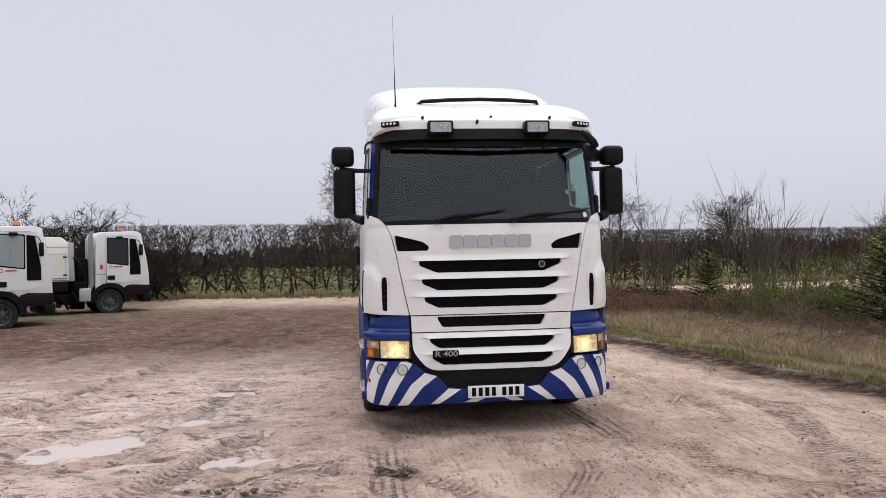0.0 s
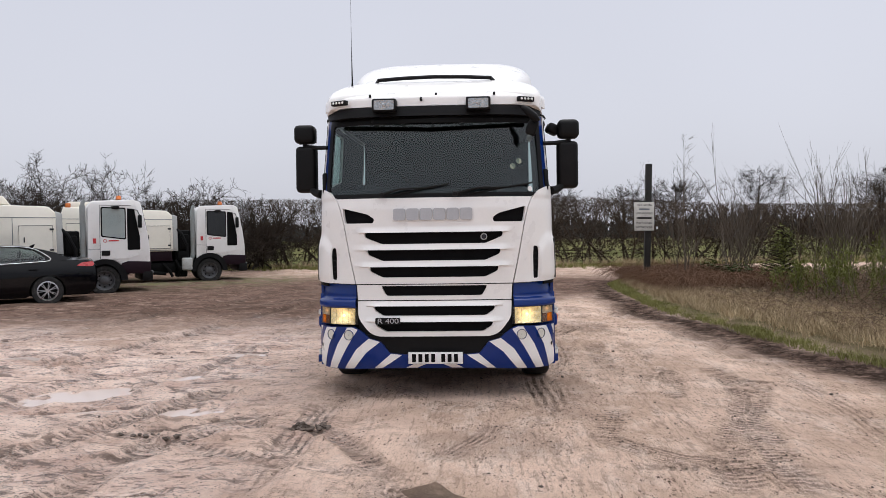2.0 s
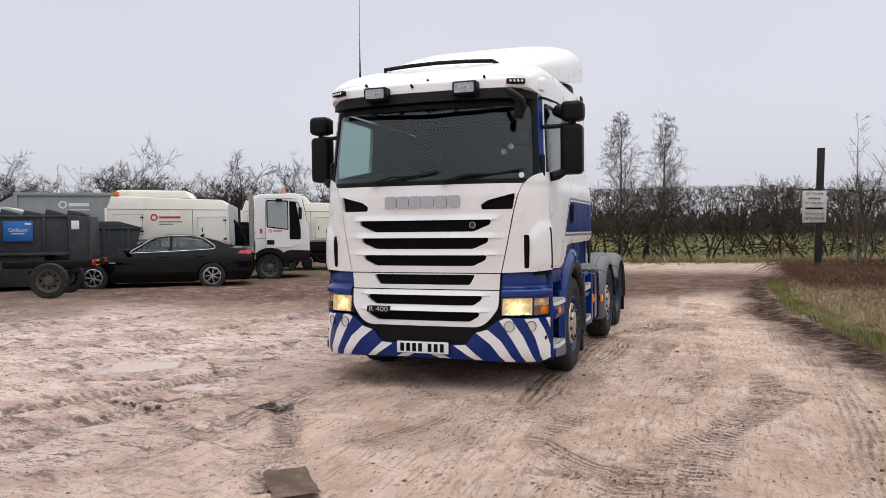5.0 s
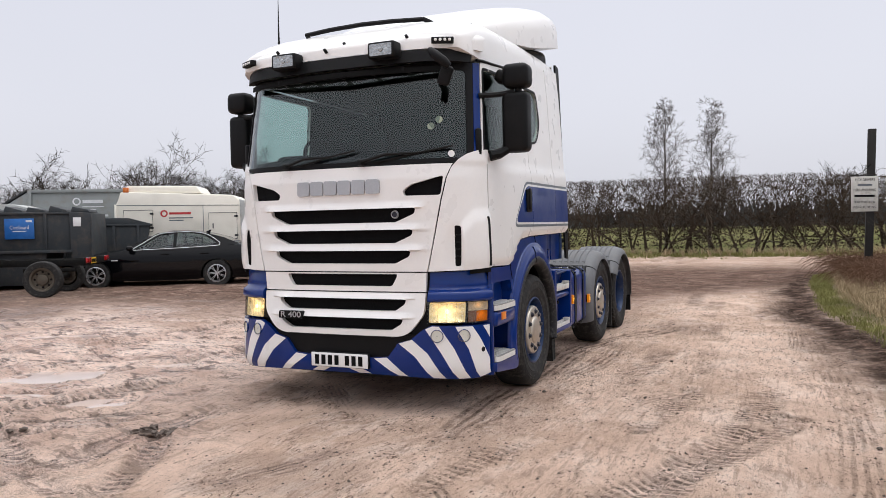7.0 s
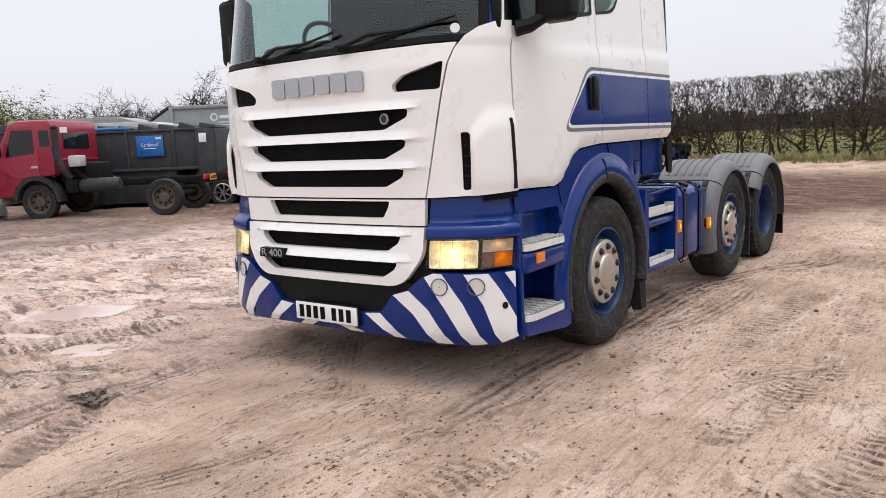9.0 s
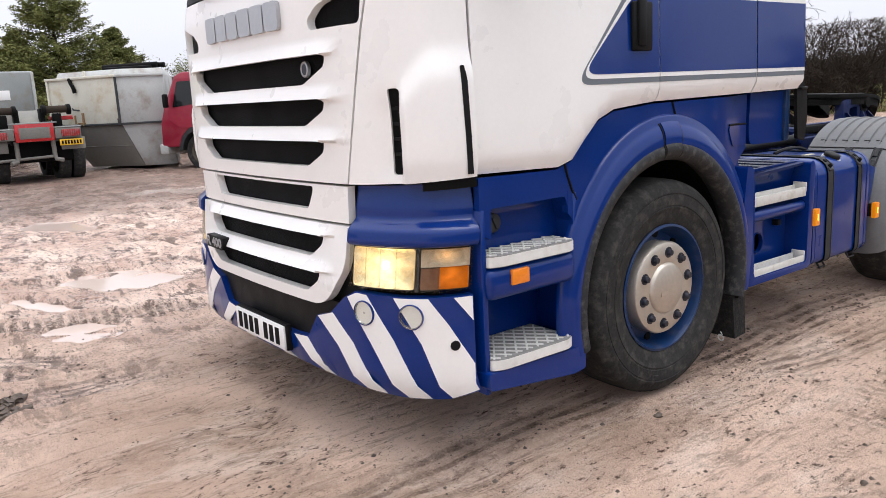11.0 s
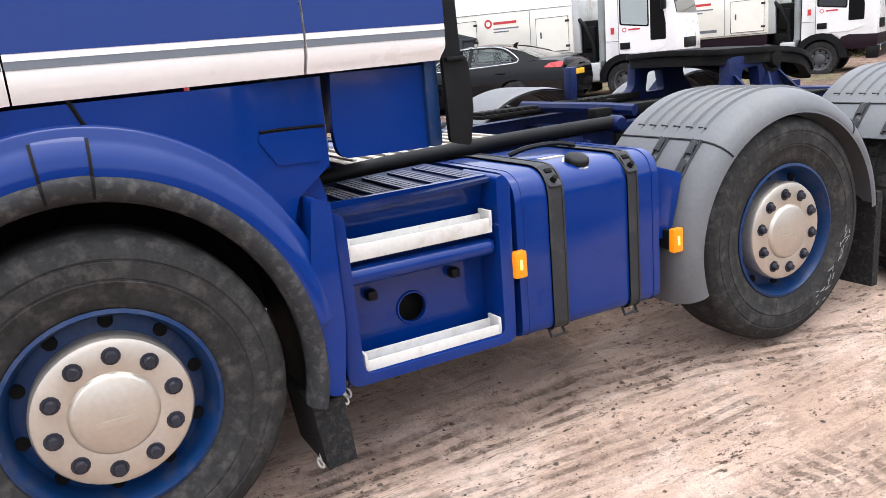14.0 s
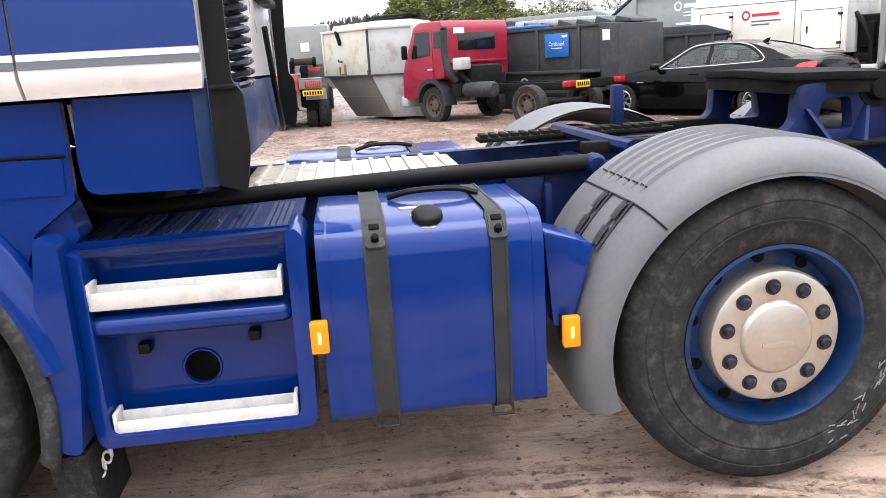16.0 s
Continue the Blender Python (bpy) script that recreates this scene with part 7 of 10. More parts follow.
        part("buckle", soften(plate(round_poly([(-0.05, -0.034), (0.05, -0.028), (0.05, 0.028), (-0.05, 0.034)], 0.012, 3), lambda u, v, e, sg=sg, yy=yy: pose(sg * 1.128, yy, 0.937, 0, sg * 45, 0) @ Vector((sg * u, v, 0.012 - e)), 0.03), 0.005, 2), "trimgrey", sr)
        part("buckle_slot", rbox((sg * 1.124, yy, 0.960), (0.018, 0.03, 0.012), 0.002, rot=(0, sg * 45, 0)), "ink", sr)
        part("buckle_bolt", lathe([(0, 0.02), (0.010, 0.02), (0.013, 0.0)], 6, pose(sg * 1.152, yy, 0.929, 0, sg * 45, 0)), "ink", sr)
        part("hook", tube([(sg * 1.11, yy - 0.03, 0.372), (sg * 1.135, yy - 0.032, 0.332), (sg * 1.135, yy + 0.032, 0.332), (sg * 1.11, yy + 0.03, 0.372)], 0.006, 6), "strapblack", sr)
    cp = part("filler_cap", lathe([(0, 0.036), (0.034, 0.036), (0.044, 0.032), (0.048, 0.026), (0.048, 0.010), (0.043, 0.010), (0.043, 0.0)], 10, pose(sg * 1.08, yc, 0.957, 0, sg * 22, 0)), "black", tank, "black tank filler cap")
    part("cap_collar", lathe([(0.043, 0.012), (0.054, 0.010), (0.056, 0.0), (0.056, -0.02)], 24, pose(sg * 1.08, yc, 0.957, 0, sg * 22, 0)), "chrome", cp)
    part("tank_label", rbox((sg * 0.95, yc - 0.02, 0.9765), (0.03, 0.11, 0.004), 0.0), "cream", tank)
    part("tank_hose", tube(smooth_path([(sg * 0.78, yc - 0.1, 0.985), (sg * 0.80, yc - 0.02, 1.005), (sg * 0.80, yc + 0.12, 1.005), (sg * 0.82, yc + 0.2, 0.987)], 5), 0.011, 6), "black", tank)
    bb = part("lamp_bracket", soften(plate(round_poly([(3.525, 0.905), (3.68, 0.855), (3.65, 0.74), (3.61, 0.61), (3.55, 0.60)], 0.014, 3), lambda u, v, e, sg=sg: (sg * (1.125 - e), u, v), 0.20), 0.006, 2), "blue", lorry, "blue steel lamp bracket")
    for mk_y, mk_z in ((2.835, 0.657), (3.59, 0.60)):
        part("side_marker", rbox((sg * 1.176, mk_y, mk_z), (0.03, 0.052, 0.098), 0.006), "amberlit", lorry, "lit amber side marker lamp")
        part("filament", rbox((sg * 1.1905, mk_y, mk_z), (0.004, 0.010, 0.036), 0.001), "ambercore", lorry)
        part("marker_base", rbox((sg * 1.145, mk_y - 0.01, mk_z), (0.04, 0.03, 0.08), 0.004), "black", lorry)
    part("bracket_arm", rbox((sg * 1.1, 3.585, 0.66), (0.03, 0.03, 0.2), 0.004), "black", lorry)
part("valve_block", join(rbox((0.46, 3.62, 0.90), (0.06, 0.16, 0.16), 0.02), rbox((0.50, 3.70, 0.85), (0.05, 0.03, 0.2), 0.01), rbox((0.50, 3.58, 0.83), (0.05, 0.02, 0.18), 0.01)), "frame", lorry)
# a short chain that hangs behind the front mud flap
ch = part("chain_hook", tube([(1.08, 2.19, 0.40), (1.09, 2.19, 0.36), (1.09, 2.175, 0.345)], 0.006, 6), "bars", lorry)
for k in range(11):
    link = lathe([(0.017 + 0.0045 * math.cos(a), 0.0045 * math.sin(a)) for a in np.linspace(0, 2 * math.pi, 7)[:-1]], 14, pose(1.09, 2.172 - 0.0125 * k, 0.33 - 0.022 * k, 0, 90, 0) @ pose(0, 0, 0, 60, 0, 0) @ pose(0, 0, 0, 90 * (k % 2), 0, 30) @ Matrix.Diagonal((1.0, 0.7, 1, 1)), close=True)
    part("chain_link", link, "lattice", ch)
# coiled hoses behind the cab
for cx, tone in ((0.80, "nut"), (0.70, "nut")):
    coil = [(cx + 0.030 * math.cos(t * 2 * math.pi), 2.645 + 0.030 * math.sin(t * 2 * math.pi), 1.38 + t * 0.033) for t in np.arange(0, 34, 0.09)]
    part("coiled_hose", tube(coil, 0.010, 5), tone, lorry, "black coiled air hose")
part("wiring", tube(smooth_path([(1.06, 2.21, 1.36), (1.06, 2.215, 1.28), (1.05, 2.22, 1.19), (1.0, 2.24, 1.13)], 5), 0.006, 6), "cream", lorry)


# ---- parked vehicles and skips along the west side of the yard ----
def prism(poly, w0, w1, r=0.0, seg=2):
    """A solid with side outline poly in (x, z), from y = w0 to y = w1, edges rounded by r."""
    b = bmesh.new()
    a = [b.verts.new((u, w0, v)) for u, v in poly]
    c = [b.verts.new((u, w1, v)) for u, v in poly]
    b.faces.new(a)
    b.faces.new(c[::-1])
    n = len(a)
    for k in range(n):
        b.faces.new((a[k], c[k], c[(k + 1) % n], a[(k + 1) % n]))
    bmesh.ops.recalc_face_normals(b, faces=b.faces)
    if r:
        bmesh.ops.bevel(b, geom=list(b.edges), offset=r, segments=seg, profile=0.5, affect="EDGES")
    return b


def sheet(poly, y, thick, holes=()):
    """A flat sheet in the plane y, outline in (x, z); thickness goes to larger y."""
    return plate(poly, lambda u, v, e: (u, y + e, v), thick, holes)


def small_wheel(parent, x, y, z, r, w, sg, rim="alloy", spokes=0, name="wheel"):
    """A road wheel whose outer face looks to sg * y."""
    m = pose(x, y, z, -90 * sg, 0, 0)
    hw = w / 2
    ty = part(name, lathe([(r * 0.66, -hw * 0.85), (r * 0.8, -hw), (r * 0.95, -hw * 0.92), (r, -hw * 0.6), (r, hw * 0.6), (r * 0.95, hw * 0.92), (r * 0.8, hw), (r * 0.66, hw * 0.85), (r * 0.62, 0)], 36, m, close=True), "rubber", parent)
    if spokes:
        part("rim_ring", lathe([(r * 0.64, -0.02), (r * 0.67, hw * 0.9), (r * 0.62, hw * 0.95), (r * 0.58, hw * 0.6), (r * 0.57, -0.02)], 32, m), rim, ty)
        part("disc", lathe([(0, 0), (r * 0.6, 0), (r * 0.6, -0.02)], 24, m), "ink", ty)
        for k in range(spokes):
            t = 2 * math.pi * k / spokes
            for dd in (-0.11, 0.11):
                s = rbox((r * 0.34, 0, hw * 0.62), (r * 0.54, r * 0.042, 0.02), 0.004)
                s.transform(m @ pose(0, 0, 0, 0, 0, math.degrees(t + dd)))
                part("spoke", s, rim, ty)
        part("hub", lathe([(0, hw * 0.75), (r * 0.12, hw * 0.72), (r * 0.14, 0)], 16, m), rim, ty)
    else:
        part("rim", lathe([(r * 0.66, hw * 0.7), (r * 0.64, hw * 0.85), (r * 0.56, hw * 0.75), (r * 0.50, hw * 0.2), (r * 0.32, hw * 0.15), (r * 0.28, hw * 0.5), (r * 0.16, hw * 0.6), (0, hw * 0.62)], 32, m), rim, ty)
        for k in range(8):
            t = 2 * math.pi * k / 8
            q = m @ pose(r * 0.42 * math.cos(t), r * 0.42 * math.sin(t), hw * 0.18)
            part("rim_hole", lathe([(0, 0.006), (r * 0.06, 0.006), (r * 0.065, -0.004)], 10, q), "ink", ty)
    return ty


# everything below is built nose to +x, near side at y = 0 looking to -y
def sweeper(m, label, pane="cardark"):
    v = thing("road_sweeper", label, "road sweeper", m, "parked sweepers")
    W = 2.05
    cabp = [(-0.42, 0.62), (-0.40, 2.45), (-0.30, 2.62), (0.78, 2.66), (0.96, 2.59), (1.13, 1.75), (1.19, 1.25), (1.20, 0.60), (0.62, 0.60), (0.52, 0.78), (0.25, 0.98), (-0.2, 0.98), (-0.38, 0.80)]
    part("cab", prism(cabp, 0.0, W, 0.03), "white", v, "white cab")
    for y0, sgn in ((-0.004, 1),):
        d = part("door", sheet(round_poly([(-0.10, 1.02), (0.62, 1.02), (0.92, 1.12), (0.98, 1.60), (0.84, 2.50), (-0.10, 2.50)], 0.04), -0.012, 0.012), "white", v)
        part("door_window", sheet(round_poly([(-0.04, 1.66), (0.54, 1.58), (0.54, 2.40), (-0.04, 2.42)], 0.04), -0.016, 0.006), pane, d)
        part("window_seal", sheet(round_poly([(-0.075, 1.63), (0.57, 1.545), (0.57, 2.435), (-0.075, 2.455)], 0.05), -0.0135, 0.006, [round_poly([(-0.04, 1.66), (0.54, 1.58), (0.54, 2.40), (-0.04, 2.42)], 0.04)]), "ink", d)
        part("quarter_window", sheet(round_poly([(0.60, 1.26), (0.93, 1.26), (0.93, 1.60), (0.79, 2.40), (0.60, 2.42)], 0.03), -0.018, 0.008), "ink", d)
        part("door_handle", rbox((0.04, -0.02, 1.18), (0.22, 0.02, 0.14), 0.02), "black", d)
        part("door_gap", tube([(-0.10, -0.010, 1.02), (-0.10, -0.010, 2.50), (0.70, -0.010, 2.50)], 0.007, 4), "ink", d)
        lg = part("logo_disc", lathe([(0.032, 0.0), (0.033, 0.004), (0.048, 0.004), (0.049, 0.0)], 20, pose(0.03, -0.0135, 1.52, 90, 0, 0)), "logo_red", d)
        part("logo_bar", rbox((0.25, -0.0145, 1.52), (0.26, 0.004, 0.035), 0.0), "logo_red", d)
        part("badge", rbox((-0.24, -0.004, 1.52), (0.08, 0.006, 0.14), 0.0), "logo_red", d)
    part("wing_line", tube([(-0.40, -0.004, 1.30), (-0.10, -0.004, 1.29)], 0.006, 4), "band", v)
    ws = prism([(0.978, 2.50), (1.122, 1.79), (1.142, 1.79), (0.998, 2.50)], 0.12, W - 0.12)
    part("windscreen", ws, "darkpane", v)
    part("skirt", prism([(0.36, 0.62), (1.20, 0.58), (1.215, 0.92), (0.62, 0.95), (0.45, 0.90)], -0.006, W + 0.006, 0.012), "purple", v, "dark maroon lower skirt")
    part("bumper", rbox((1.12, W / 2, 0.52), (0.28, W + 0.02, 0.30), 0.04), "black", v)
    for y in (0.22, W - 0.22):
        part("headlamp", rbox((1.265, y, 0.60), (0.03, 0.26, 0.14), 0.02), "reflector", v)
    part("front_grille", rbox((1.195, W / 2, 1.15), (0.02, 1.1, 0.22), 0.01), "black", v)
    arch = [(0.0 + 0.60 * math.cos(t), 0.42 + 0.60 * math.sin(t)) for t in np.linspace(math.pi, 0, 14)] + [(0.43 * math.cos(t), 0.42 + 0.46 * math.sin(t)) for t in np.linspace(0, math.pi, 14)]
    part("wheel_arch", sheet(arch, -0.02, 0.3), "black", v)
    part("inner_arch", rbox((0.0, 0.6, 0.75), (0.9, 0.9, 0.45), 0.05), "ink", v)
    mi = part("mirror", rbox((0.92, -0.14, 2.05), (0.10, 0.16, 0.36), 0.03), "black", v)
    part("mirror_arm", tube([(0.78, 0.0, 2.38), (0.86, -0.1, 2.36), (0.92, -0.13, 2.22)], 0.012, 6), "black", mi)
    part("visor_mirror", rbox((0.30, -0.06, 2.44), (0.2, 0.1, 0.09), 0.03), "black", v)
    for y in (0.35,):
        bc = part("beacon", lathe([(0, 0.13), (0.05, 0.125), (0.07, 0.10), (0.075, 0.0)], 16, pose(0.42, y, 2.66)), "beacon", v, "orange warning beacon")
        part("beacon_base", lathe([(0, 0.02), (0.09, 0.02), (0.09, -0.02)], 16, pose(0.42, y, 2.655)), "ink", bc)
    part("exhaust_pipe", join(rod((-0.52, 0.12, 0.9), (-0.52, 0.12, 2.50), 0.075, n=14), tube([(-0.52, 0.12, 2.48), (-0.51, 0.12, 2.58), (-0.46, 0.12, 2.64)], 0.055, 10), tube([(-0.52, 0.12, 0.95), (-0.6, 0.15, 0.7), (-0.8, 0.3, 0.6)], 0.07, 10)), "skipgrey", v, "grey upright exhaust pipe")
    part("engine_pack", join(rbox((-0.85, 0.9, 1.2), (0.5, 1.5, 1.2), 0.06), rbox((-0.80, 0.16, 1.42), (0.28, 0.2, 0.5), 0.05), rbox((-0.85, 0.14, 0.95), (0.36, 0.2, 0.3), 0.06)), "ink", v)
    part("pipework", join(tube([(-1.05, 0.10, 1.85), (-0.9, 0.06, 1.7), (-0.72, 0.08, 1.3), (-0.7, 0.1, 0.8)], 0.05, 8), tube([(-1.0, 0.2, 1.0), (-0.8, 0.06, 0.85), (-0.6, 0.08, 0.55)], 0.06, 8)), "black", v)
    part("tank_cage", rbox((-0.72, 0.06, 0.66), (0.34, 0.2, 0.42), 0.05, 3), "skippale", v, "pale caged tank")
    body = [(-4.60, 1.10), (-4.60, 2.20), (-4.52, 2.38), (-4.46, 2.58), (-1.35, 2.46), (-1.18, 2.30), (-1.16, 1.10)]
    bo = part("hopper_body", prism(body, 0.0, W, 0.04), "cream_body", v, "cream-white steel hopper body")
    part("roof_cowl", prism([(-4.40, 2.56), (-4.32, 2.76), (-2.40, 2.74), (-2.25, 2.52)], 0.15, W - 0.15, 0.04), "cream_body", bo)
    part("body_end", prism([(-1.20, 1.1), (-1.20, 2.34), (-1.02, 2.28), (-1.0, 1.1)], 0.05, W - 0.05, 0.03), "skippale", bo)
    for x0, x1, z0, z1 in ((-4.38, -3.60, 1.45, 2.05), (-2.05, -1.26, 1.20, 1.95)):
        dd = part("hatch", sheet(round_poly([(x0, z0), (x1, z0), (x1, z1), (x0, z1)], 0.03), -0.016, 0.016), "cream_body", bo)
        part("hatch_seal", tube([(x0, -0.012, z0), (x1, -0.012, z0), (x1, -0.012, z1), (x0, -0.012, z1), (x0, -0.012, z0)], 0.010, 4), "trimgrey", dd)
        for zz in (z0 + 0.1, z1 - 0.1):
            part("hinge", rbox((x1 - 0.02, -0.02, zz), (0.10, 0.02, 0.05), 0.006), "trimgrey", dd)
        part("latch", rbox((x0 + 0.12, -0.02, (z0 + z1) / 2), (0.03, 0.02, 0.14), 0.006), "trimgrey", dd)
    for line in ([(-4.58, 2.20), (-1.18, 2.16)], [(-4.58, 1.14), (-1.18, 1.14)], [(-2.2, 1.14), (-2.2, 2.17)]):
        part("body_seam", tube([(u, -0.003, w) for u, w in line], 0.008, 4), "band", bo)
    part("rear_post", rbox((-4.60, 0.0, 1.65), (0.06, 0.05, 1.15), 0.01), "cream_body", bo)
    part("logo_disc", lathe([(0.06, 0.0), (0.062, 0.004), (0.10, 0.004), (0.102, 0.0)], 24, pose(-3.28, -0.003, 1.95, 90, 0, 0)), "logo_red", bo)
    part("logo_bar", rbox((-2.84, -0.003, 1.95), (0.60, 0.004, 0.06), 0.0), "logo_red", bo)
    for zz, ww in ((1.82, 0.66), (1.75, 0.40)):
        part("text_bar", rbox((-3.15 + ww / 2, -0.003, zz), (ww, 0.004, 0.03), 0.0), "band", bo)
    part("text_bar", rbox((-3.2, -0.003, 1.28), (1.6, 0.004, 0.07), 0.0), "band", bo)
    part("amber_lamp", rbox((-4.32, 0.06, 2.63), (0.16, 0.12, 0.15), 0.03), "beacon", bo)
    part("body_skirt", prism([(-4.5, 0.72), (-4.55, 1.12), (-1.2, 1.12), (-1.2, 0.78)], 0.06, W - 0.06, 0.02), "purple", v)
    part("chassis", rbox((-1.8, W / 2, 0.66), (5.0, 0.8, 0.24), 0.01), "ink", v)
    for sg, y in ((-1, 0.16), (1, W - 0.16)):
        small_wheel(v, 0.0, y, 0.42, 0.42, 0.26, sg, "truckrim")
        small_wheel(v, -3.15, y, 0.42, 0.42, 0.26, sg, "truckrim")
    part("brush_arm", join(tube([(-1.5, 0.1, 0.7), (-1.3, -0.05, 0.45), (-1.2, 0.0, 0.25)], 0.05, 8), rbox((-1.6, 0.3, 0.55), (1.1, 0.4, 0.35), 0.06), rbox((-0.9, 0.4, 0.42), (0.4, 0.4, 0.4), 0.05), tube([(-2.3, 0.1, 0.75), (-1.9, 0.02, 0.4), (-1.4, 0.05, 0.35)], 0.06, 8), tube([(-1.1, 0.05, 0.8), (-0.95, 0.0, 0.5), (-1.0, 0.1, 0.25)], 0.05, 8)), "ink", v)
    return v


def saloon(m):
    v = thing("saloon_car", "black four-door saloon car parked on the mud", "car", m)
    L, hw = 4.96, 0.93

    def half(u, z):
        t = abs(u / L - 0.52) / 0.52
        w = hw * (1 - 0.14 * t ** 3.2)
        if z < 0.45:
            w -= 0.06 * ((0.45 - z) / 0.3) ** 2
        if z > 0.72:
            w -= 0.10 * ((z - 0.72) / 0.3) ** 1.6
        return w

    belt = [(0.05, 0.56), (0.12, 0.66), (0.5, 0.77), (1.0, 0.88), (1.5, 0.945), (2.2, 0.975), (3.0, 1.0), (3.8, 1.04), (4.3, 1.06), (4.75, 1.045), (4.90, 0.98)]
    sill = [(4.94, 0.62), (4.90, 0.36), (4.75, 0.25), (4.24, 0.23)]
    aw = [(3.87 + 0.385 * math.cos(t), 0.335 + 0.385 * math.sin(t)) for t in np.linspace(-0.25, math.pi + 0.25, 18)]
    af = [(0.96 + 0.385 * math.cos(t), 0.335 + 0.385 * math.sin(t)) for t in np.linspace(-0.25, math.pi + 0.25, 18)]
    poly = belt + sill + aw + [(3.4, 0.20), (1.45, 0.20)] + af + [(0.52, 0.22), (0.2, 0.24), (0.04, 0.36)]
    poly = [(L - u, z) for u, z in poly]
    for sg in (-1, 1):
        part("body_side", plate(poly, lambda u, z, e, sg=sg: (u - 1.0 * 0, 0.93 + sg * (half(L - u, z) - e), z), 0.03, (), (0.12, 0.08)), "carpaint", v)
    # bonnet, roof and boot in one skin
    top = [(0.02, 0.50), (0.06, 0.60), (0.14, 0.68), (0.5, 0.79), (1.0, 0.905), (1.45, 0.975), (1.62, 1.0)]
    boot = [(4.25, 1.12), (4.42, 1.125), (4.72, 1.10), (4.88, 1.05), (4.94, 0.9), (4.96, 0.62), (4.92, 0.36)]
    for name, line in (("bonnet", top), ("boot_lid", boot)):
        b = bmesh.new()
        rows = []
        for u, z in line:
            side_z = min(z, float(np.interp(u, [p[0] for p in belt], [p[1] for p in belt])) + 0.005)
            w = half(u, min(side_z, 1.1))
            rows.append([b.verts.new((L - u, 0.93 + w * t, side_z + (z - side_z + 0.02) * (1 - t * t) ** 0.7)) for t in np.linspace(-1, 1, 15)])
        for a, c in zip(rows[:-1], rows[1:]):
            for k in range(14):
                b.faces.new((a[k], a[k + 1], c[k + 1], c[k]))
        part(name, b, "carpaint", v, smooth=60)
    roofl = [(2.42, 1.405), (2.7, 1.45), (3.0, 1.455), (3.3, 1.43), (3.55, 1.385)]
    b = bmesh.new()
    rows = []
    for u, z in roofl:
        w = 0.60
        rows.append([b.verts.new((L - u, 0.93 + w * t, z - 0.05 * abs(t) ** 3)) for t in np.linspace(-1, 1, 13)])
    for a, c in zip(rows[:-1], rows[1:]):
        for k in range(12):
            b.faces.new((a[k], a[k + 1], c[k + 1], c[k]))
    part("roof", b, "carpaint", v, smooth=60)
    for name, (u0, z0, w0), (u1, z1, w1) in (("windscreen", (1.60, 0.985, 0.80), (2.43, 1.40, 0.60)), ("rear_window", (3.54, 1.385, 0.60), (4.42, 1.125, 0.72))):
        b = bmesh.new()
        rows = []
        for s in np.linspace(0, 1, 6):
            u, z, w = u0 + (u1 - u0) * s, z0 + (z1 - z0) * s + 0.03 * math.sin(math.pi * s), w0 + (w1 - w0) * s
            rows.append([b.verts.new((L - u, 0.93 + w * t, z - 0.03 * t * t)) for t in np.linspace(-1, 1, 11)])
        for a, c in zip(rows[:-1], rows[1:]):
            for k in range(10):
                b.faces.new((a[k], a[k + 1], c[k + 1], c[k]))
        part(name, b, "cardark", v, smooth=60)

    def glasshouse(u, z, e, sg):
        w = 0.835 - 0.235 * max(0.0, (z - 0.97)) / 0.43
        return (L - u, 0.93 + sg * (w - e), z)

    for sg in (-1, 1):
        outer = [(1.58, 0.95), (2.40, 1.385), (2.9, 1.43), (3.3, 1.415), (3.62, 1.365), (4.05, 1.25), (4.40, 1.085), (3.9, 1.02), (2.5, 0.965)]
        win1 = round_poly([(1.92, 1.0), (2.48, 1.335), (2.80, 1.375), (2.80, 1.015)], 0.03)
        win2 = round_poly([(2.88, 1.02), (2.88, 1.38), (3.25, 1.37), (3.58, 1.31), (3.86, 1.12), (3.78, 1.05)], 0.04)
        part("window_frame", plate(outer, lambda u, z, e, sg=sg: glasshouse(u, z, e, sg), 0.03, [win1, win2]), "carpaint", v)
        for w in (win1, win2):
            part("side_window", plate(w, lambda u, z, e, sg=sg: glasshouse(u, z, e + 0.006, sg), 0.006), "cardark", v)
        trim = [glasshouse(u, z, -0.006, sg) for u, z in ((1.78, 0.965), (2.1, 1.16), (2.45, 1.365), (2.9, 1.405), (3.3, 1.397), (3.63, 1.335), (3.90, 1.16), (3.94, 1.09), (3.80, 1.04), (2.8, 0.995), (1.85, 0.965))]
        part("window_trim", tube(smooth_path(trim, 3), 0.010, 5), "alloy", v, "bright window trim")
        for u in (2.62, 3.58):
            z = 0.86
            p = (L - u, 0.93 + sg * (half(u, z) + 0.012), z)
            part("door_handle", rbox(p, (0.20, 0.02, 0.03), 0.008), "carpaint", v)
        for line in ([(1.62, 0.93), (1.55, 0.6), (1.62, 0.28)], [(2.80, 0.98), (2.80, 0.6), (2.72, 0.28)], [(3.66, 1.02), (3.62, 0.8), (3.40, 0.62)]):
            part("door_seam", tube([(L - u, 0.93 + sg * (half(u, z) + 0.0005), z) for u, z in line], 0.004, 4), "ink", v)
        part("side_vent", rbox((L - 1.42, 0.93 + sg * (half(1.42, 0.72) + 0.004), 0.72), (0.16, 0.012, 0.025), 0.004), "alloy", v)
        part("door_mirror", rbox((L - 1.80, 0.93 + sg * 0.97, 1.02), (0.14, 0.18, 0.12), 0.04, 3), "carpaint", v)
